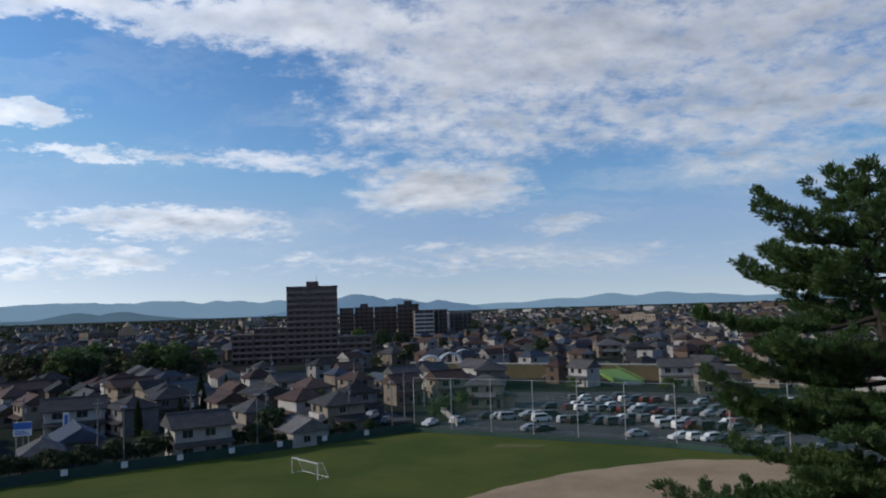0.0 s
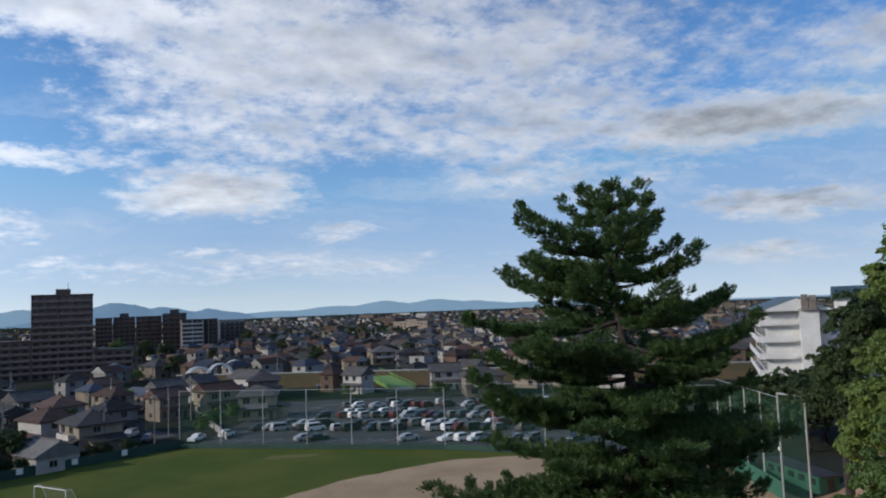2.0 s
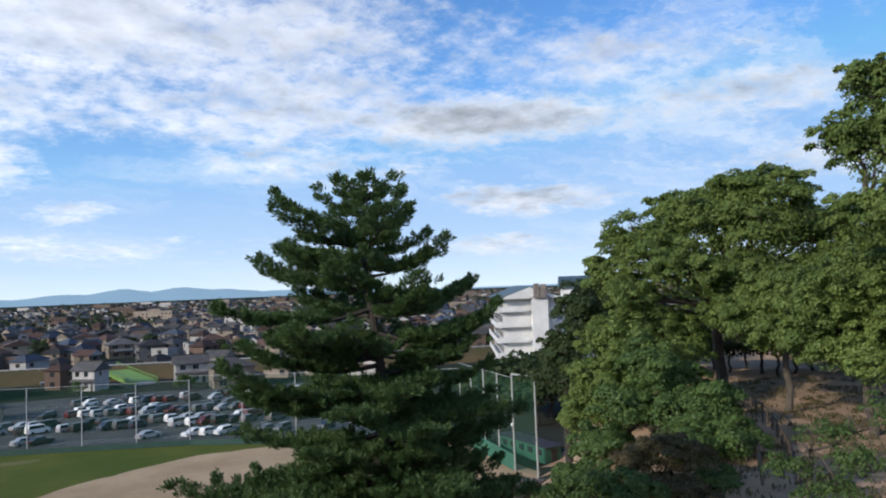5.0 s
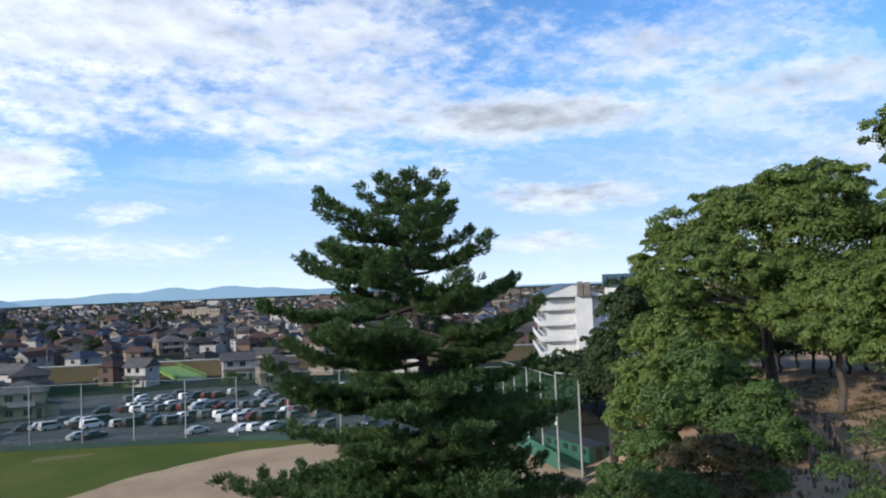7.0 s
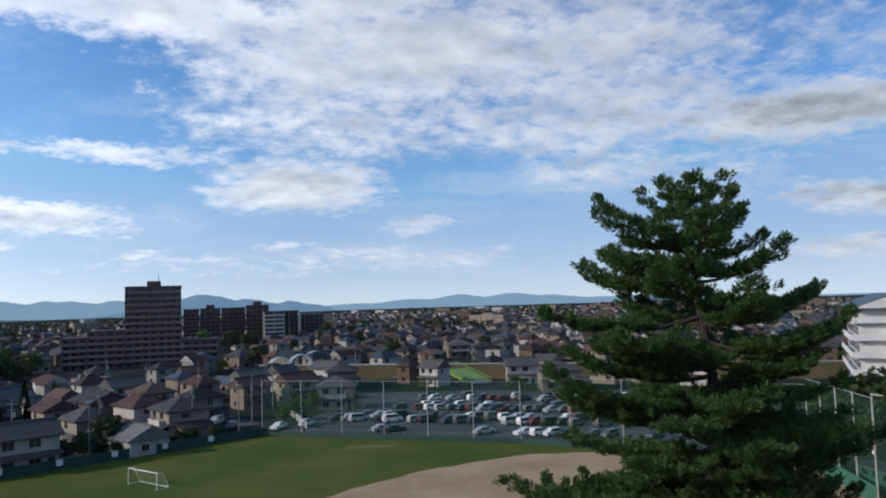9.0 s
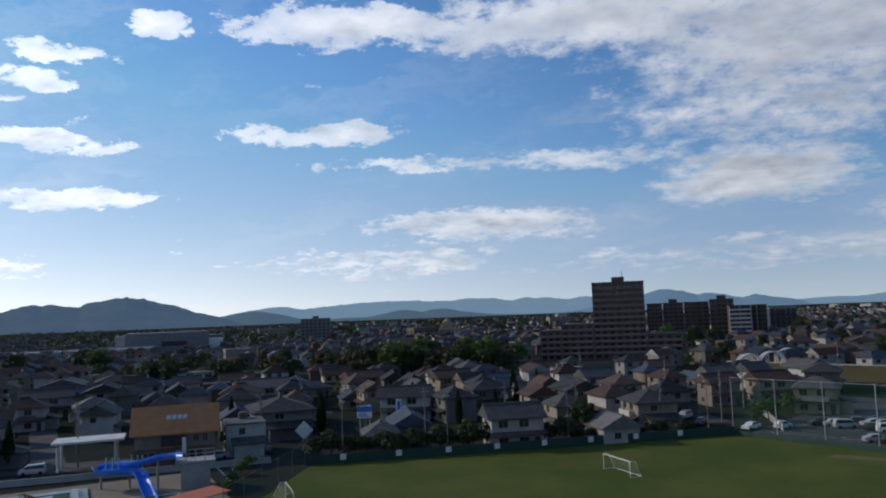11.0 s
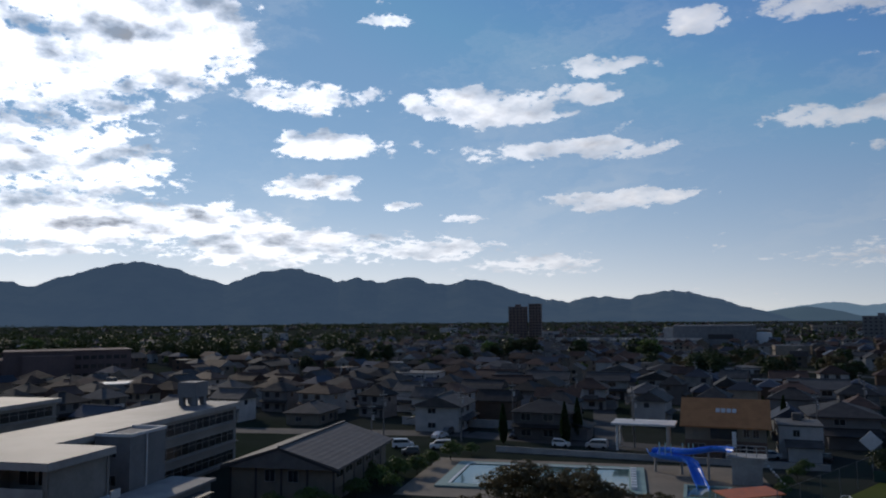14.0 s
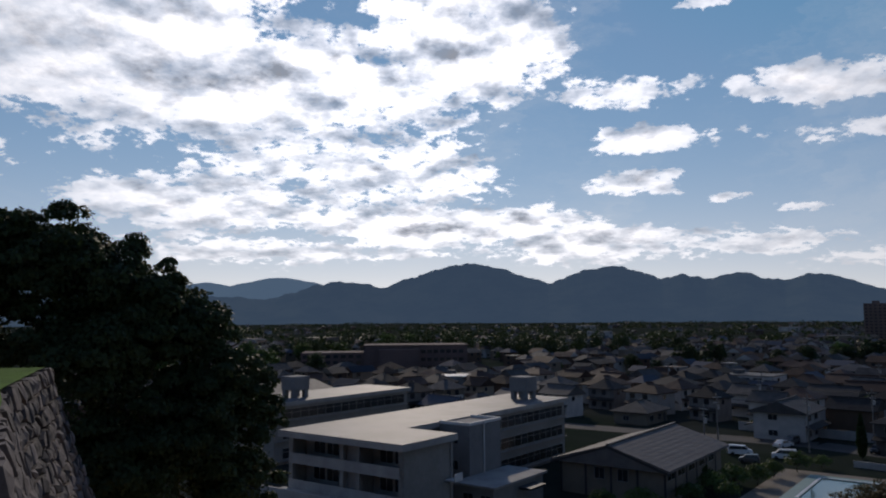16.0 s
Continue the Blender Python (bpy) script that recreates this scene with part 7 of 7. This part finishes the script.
while n < 115:
    az, d = rng.uniform(-40, 105), rng.uniform(155, 480)
    p = heading(az, d)
    if free(p.x, p.y, 2) and clear_of(p.x, p.y, 6.2):
        plant(rng.choice(["garden", "garden", "bush", "wood_b"]), p.x, p.y, rng.uniform(0.7, 1.15) * (0.7 if d < 200 else 1), rng.uniform(0, 360), group="trees of the town")
        n += 1
for az, d, s in ((64.5, 128, 1.1), (66, 124, 1.3), (67.5, 119, 1.2), (69, 112, 1.1), (63.5, 135, 1.0), (62, 141, 1.2), (68, 126, 1.0), (60.5, 146, 0.8), (72.5, 106, 1.2), (71, 104, 1.0), (39, 121, 0.7), (38.6, 127, 0.7), (38, 134, 0.8), (37.5, 140, 0.8), (75, 106, 1.0), (66.5, 116, 1.0)):
    p = heading(az, d)
    plant("bush", p.x, p.y, s, rng.uniform(0, 360), group="bushes by the pool")
for k in range(28):
    az, d = rng.uniform(-76, -47.5), rng.uniform(92, 165)
    p = heading(az, d)
    plant(rng.choice(["wood_a", "wood_a", "wood_b"]), p.x, p.y, rng.uniform(1.1, 1.5), rng.uniform(0, 360), group="trees on the spur")
for az, d, s in ((-38.6, 150, 1.2), (-39.8, 142, 1.35), (-40.8, 150, 1.4), (-41.9, 138, 1.35), (-43.0, 146, 1.5), (-37.2, 158, 0.95), (-36.0, 170, 0.85), (-44.5, 140, 1.5)):
    p = heading(az, d)
    plant("wood_b", p.x, p.y, s, rng.uniform(0, 360), group="trees of the town")
for k in range(16):
    az, d = -51.5 - k * 1.05, rng.uniform(74, 90)
    p = heading(az, d)
    plant(rng.choice(["wood_b", "wood_a"]), p.x, p.y, rng.uniform(0.5, 0.72), rng.uniform(0, 360), group="trees on the spur")
for e, f in ((-4, 20), (-6, 32), (-2, 12), (-7, 44), (34, 76), (36, 78), (8, 74)):
    p = lot(e, f)
    plant("garden", p.x, p.y, rng.uniform(0.7, 1.0), rng.uniform(0, 360), group="trees of the town")


def field_groves():
    """Groves on the plain beyond the town, grown together into one canopy each."""
    rs = np.random.RandomState(91)
    C, N = [], []
    for az, d, spread, trees in ((72.5, 510, 26, 8), (77, 500, 34, 16), (82, 495, 36, 18), (86, 510, 30, 9), (91, 560, 50, 12), (97, 480, 26, 9), (71, 760, 80, 11), (-6, 640, 60, 8)):
        c = heading(az, d)
        for _ in range(trees):
            x, y = c.x + rs.uniform(-1, 1) * spread, c.y + rs.uniform(-1, 1) * spread
            h, w, k = rs.uniform(9, 16.5), rs.uniform(4.2, 7.0), 420
            q = rs.normal(0, 1, (k, 3))
            q /= np.linalg.norm(q, axis=1)[:, None]
            lump = 1 + 0.22 * np.sin(q[:, 0] * 5 + x) * np.cos(q[:, 1] * 4 + q[:, 2] * 5 + y)
            r = q * (rs.uniform(0.7, 1.0, k) * lump)[:, None]
            C.append(np.stack([x + r[:, 0] * w, y + r[:, 1] * w, h * 0.5 + r[:, 2] * h * 0.5 + land(x, y)], 1))
            N.append(q)
    me = leaf_mesh("field_groves", np.concatenate(C), np.concatenate(N), 1.3, 0.95, DARKLEAF, rs, 1.2)
    tagged(part("field_groves", me, None), "dark evergreen groves on the plain past the town", "grove", kind="stuff")


field_groves()


def far_woods():
    """Woods and hedgerows of the plain, far off."""
    rs = np.random.RandomState(90)
    C, N = [], []
    for _ in range(520):
        az = rs.uniform(-60, 115)
        d = 520 * (3300 / 520) ** rs.uniform(0.1, 1)
        if az > -5 and az < 12 and d < 700:
            continue
        w = rs.uniform(8, 40) * (1 + d / 1500)
        h = rs.uniform(5, 10)
        c = heading(az, d)
        n = int(40 + w * 2)
        t = rs.uniform(-1, 1, n)
        px = c.x + math.cos(radians(az)) * t * w + rs.normal(0, 3, n)
        py = c.y + math.sin(radians(az)) * t * w + rs.normal(0, 3, n)
        pz = rs.uniform(0, 1, n) ** 0.7 * h * (0.75 + 0.35 * np.sin(t * 9 + az)) * np.sqrt(np.clip(1.05 - t * t, 0, 1))
        C.append(np.stack([px, py, pz], 1))
        N.append(np.tile([0, 0, 1.0], (n, 1)))
    me = leaf_mesh("distant_woods", np.concatenate(C), np.concatenate(N), 3.6, 3.0, DARKLEAF, rs, 2.0)
    tagged(part("distant_woods", me, None), "dark hedgerows and woods across the plain", "woods", kind="stuff")


far_woods()

# the slope path has a wooden railing
RAILWOOD = surface("weathered_rail_wood", (0.085, 0.062, 0.045), (0.06, 0.045, 0.035), 1.5, 0.9, 0.3)
fence = empty("wooden_railing")
RAIL_PATH = [(-54.6, 64.0), (-55.4, 59.0), (-56.0, 55.0), (-56.5, 51.5), (-56.9, 48.0), (-57.2, 45.0), (-57.3, 42.0), (-57.4, 39.0)]
for side in (0.0, 1.6):
    pts = []
    for az, d in RAIL_PATH:
        p = heading(az, d)
        q = p + heading(az - 90, side)
        pts.append(Vector((q.x, q.y, land(q.x, q.y))))
    fine_pts = [a.lerp(b, k / 2) for a, b in zip(pts, pts[1:]) for k in range(2)] + [pts[-1]]
    for p in fine_pts:
        g = Vector((p.x, p.y, land(p.x, p.y)))
        part("post", rods((g - Vector((0, 0, 0.3)), g + Vector((0, 0, 1.05)), 0.07)), RAILWOOD, fence)
    for hgt in (0.55, 0.95):
        for a, b in zip(fine_pts, fine_pts[1:]):
            a2, b2 = Vector((a.x, a.y, land(a.x, a.y) + hgt)), Vector((b.x, b.y, land(b.x, b.y) + hgt))
            part("rail", rods((a2, b2, 0.045)), RAILWOOD, fence)
tagged(fence, "weathered wooden railing along the slope path", "railing")


# ---- street furniture ----
POLE = surface("utility_pole_concrete", (0.20, 0.19, 0.18), (0.15, 0.145, 0.14), 0.8, 0.85, 0.1)
WIRE = surface("cable_black", (0.02, 0.02, 0.02), (0.03, 0.03, 0.03), 1.0, 0.7, 0.0)
SIGNBLUE = surface("sign_blue", (0.04, 0.13, 0.42), (0.05, 0.15, 0.45), 1.0, 0.4, 0.0)
SIGNGREEN = surface("sign_lime", (0.30, 0.50, 0.10), (0.26, 0.46, 0.09), 1.0, 0.4, 0.0)


def utility_pole(h=11.0):
    p = empty("utility_pole")
    part("pole", rods(((0, 0, -0.4), (0, 0, h), 0.17, 0.11), sides=8), POLE, p)
    part("crossarm", boxes((-0.9, 0.9, -0.05, 0.05, h - 0.9, h - 0.78)), STEEL, p)
    part("crossarm", boxes((-0.7, 0.7, -0.05, 0.05, h - 1.9, h - 1.8)), STEEL, p)
    part("transformer", rods(((0.35, 0, h - 3.2), (0.35, 0, h - 2.3), 0.24), sides=8), STEEL, p)
    return tagged(p, "grey concrete utility pole with crossarms", "utility pole", "utility poles")


first = utility_pole()
first.matrix_basis = pose(-64, 140, 0, 0, 0, 30)
POLES = [(-64, 140), (-50, 149), (-37, 156), (-21, 163), (-10, 178), (-26, 215), (-44, 240), (-82, 148), (-98, 132), (-110, 165), (-126, 187), (-92, 205), (-60, 262), (-20, 268),
         (20, 263), (60, 258), (-142, 78), (-150, 96), (-118, 104), (-132, 116), (-168, 128), (-182, 88), (-205, 100), (-160, 170), (-190, 195), (-146, 62), (-128, 52), (-230, 150), (-250, 90), (96, 250), (-6, 200)]
for i, (x, y) in enumerate(POLES[1:]):
    copy_thing(first, pose(x, y, 0, 0, 0, 30 + 17 * (i % 5)))


def cable(a, b, sag):
    bm = bmesh.new()
    pts = [Vector(a).lerp(Vector(b), k / 8) - Vector((0, 0, sag * math.sin(math.pi * k / 8))) for k in range(9)]
    for p, q in zip(pts, pts[1:]):
        tube(bm, p, q, 0.022, 0.022, 4)
    tagged(part("overhead_cable", bm, WIRE), "thin black overhead cable between poles", "cable", "overhead cables")


for i, j in ((0, 1), (1, 2), (2, 3), (3, 4), (4, 30), (5, 6), (7, 8), (7, 9), (9, 10), (12, 13), (13, 14), (14, 15), (16, 17), (17, 21), (18, 19), (16, 25), (20, 23)):
    for o in (-0.5, 0.5):
        (ax, ay), (bx, by) = POLES[i], POLES[j]
        cable((ax + o, ay, 10.2), (bx + o, by, 10.2), 0.7)

# tall lamp standards along the turf
for x, y in ((-71, 119.5), (-55, 130.0), (-35.5, 142.5), (-11.5, 158.5)):
    lp = empty("field_lamp", pose(x, y, 0, 0, 0, 33))
    part("pole", rods(((0, 0, -0.3), (0, 0, 10.5), 0.11, 0.08), sides=8), DARKPOLE, lp)
    part("lamp_head", boxes((-0.5, 0.5, -0.2, 0.15, 10.4, 10.75), bevel=0.05), STEEL, lp)
    tagged(lp, "tall dark pole with a field lamp", "lamp", "field lamps")

sg = empty("billboard", pose(*heading(29.05, 158), 0, 0, 20))
for x in (-1.0, 1.0):
    part("post", rods(((x, 0.1, 0), (x, 0.1, 7.6), 0.09)), STEEL, sg)
part("panel", boxes((-1.5, 1.5, -0.12, 0.05, 5.0, 7.5), bevel=0.02), WHITESTEEL, sg)
part("band", boxes((-1.5, 1.5, -0.135, -0.122, 6.2, 7.4)), SIGNBLUE, sg, "blue printed band")
for k in range(3):
    part("text_bar", boxes((-1.2, 1.2 - 0.4 * k, -0.135, -0.122, 5.25 + k * 0.28, 5.4 + k * 0.28)), SIGNBLUE, sg)
tagged(sg, "blue and white roadside billboard on posts", "sign")
sg = empty("billboard", pose(*heading(26.5, 176), 0, 0, 20))
part("post", rods(((0, 0.1, 0), (0, 0.1, 6.6), 0.1)), STEEL, sg)
part("panel", boxes((-0.6, 0.6, -0.12, 0.05, 3.4, 6.5), bevel=0.02), WHITESTEEL, sg)
part("text_bar", boxes((-0.35, 0.35, -0.135, -0.122, 3.8, 6.1)), SIGNBLUE, sg)
tagged(sg, "narrow white upright sign with blue lettering bars", "sign")
sg = empty("billboard", pose(*heading(5.75, 232), 0, 0, 6))
part("post", rods(((0, 0.1, 0), (0, 0.1, 6.0), 0.12)), STEEL, sg)
part("panel", boxes((-1.1, 1.1, -0.12, 0.05, 2.0, 6.0), bevel=0.02), SIGNGREEN, sg)
part("text_bar", boxes((-0.7, 0.7, -0.135, -0.122, 4.6, 5.2)), WHITESTEEL, sg)
tagged(sg, "lime green upright shop sign", "sign")
# pale diamond board by the field's corner
dm = empty("diamond_board", pose(*heading(33.5, 150), 0, 0, 33))
part("post", rods(((0, 0.1, 0), (0, 0.1, 5.0), 0.1)), STEEL, dm)
bm = boxes((-1.25, 1.25, -0.08, 0.05, -1.25, 1.25), bevel=0.03)
bmesh.ops.transform(bm, matrix=pose(0, 0, 4.4, 0, 45, 0), verts=bm.verts[:])
part("panel", bm, WHITE, dm)
tagged(dm, "pale square board set on its corner", "sign")

# long white garden wall and the parking yard by the road
for (ax, ay), (bx, by), h in (((-172, 78), (-150, 98), 1.8), ((-150, 98), (-146, 101), 1.8), ((-128, 78), (-84, 116), 1.0), ((2, 166), (-4, 205), 1.4), ((-4, 205), (-14, 232), 1.2)):
    a, b = Vector((ax, ay, 0)), Vector((bx, by, 0))
    g = empty("garden_wall", pose(ax, ay, 0, 0, 0, math.degrees(math.atan2(by - ay, bx - ax))))
    L = (b - a).length
    part("panel", boxes((0, L, -0.1, 0.1, 0, h)), W_WHITE if h > 1.1 else CONCRETE, g)
    part("coping", boxes((-0.05, L + 0.05, -0.15, 0.15, h, h + 0.1), bevel=0.02), CONCRETE, g)
    tagged(g, "long pale block wall along the road", "wall", "garden walls")

rng = random.Random(51)
ROADSIDE = [(-126, 92, 40), (-121, 97, 42), (-140, 90, 130), (-148, 76, 120), (-152, 80, 122), (-136, 70, 60), (-105, 108, 45), (-97, 117, 40), (-90, 122, 35), (-141, 64, 70), (-133, 62, 60),
            (-70, 146, 30), (-60, 152, 30), (-110, 140, 40), (-115, 176, 30), (-40, 258, -10), (-25, 266, -5), (-55, 270, -10), (10, 262, -3), (35, 262, -3), (-80, 276, -12), (-100, 281, -12),
            (-14, 172, 75), (-4, 168, 60), (2, 170, 40), (-18, 181, 70), (-30, 232, 60), (-47, 252, 60), (-155, 110, 40), (-163, 92, 130)]
for i, (x, y, t) in enumerate(ROADSIDE):
    place_car(["white", "silver", "black", "white", "grey", "white"][i % 6], ["kei", "van", "kei", "sedan"][i % 4], pose(x, y, 0.03, 0, 0, t + (180 if i % 3 else 0)), "standing at the roadside")

# weeds and tufts along the bare slope's path
def tufts():
    rs = np.random.RandomState(8)
    C, N = [], []
    for _ in range(900):
        az, d = rs.uniform(-70, -50), rs.uniform(34, 78)
        p = heading(az, d)
        n = 14
        c = np.array([p.x, p.y, land(p.x, p.y) + 0.1]) + rs.normal(0, 1, (n, 3)) * np.array([0.2, 0.2, 0.06])
        C.append(c), N.append(np.tile([0, 0, 1.0], (n, 1)))
    me = leaf_mesh("slope_weeds", np.concatenate(C), np.concatenate(N), 0.3, 0.08, RUSSET, rs, 0.7, False)
    tagged(part("slope_weeds", me, None), "brown dry weeds scattered on the bare slope", "weeds", kind="stuff")


tufts()
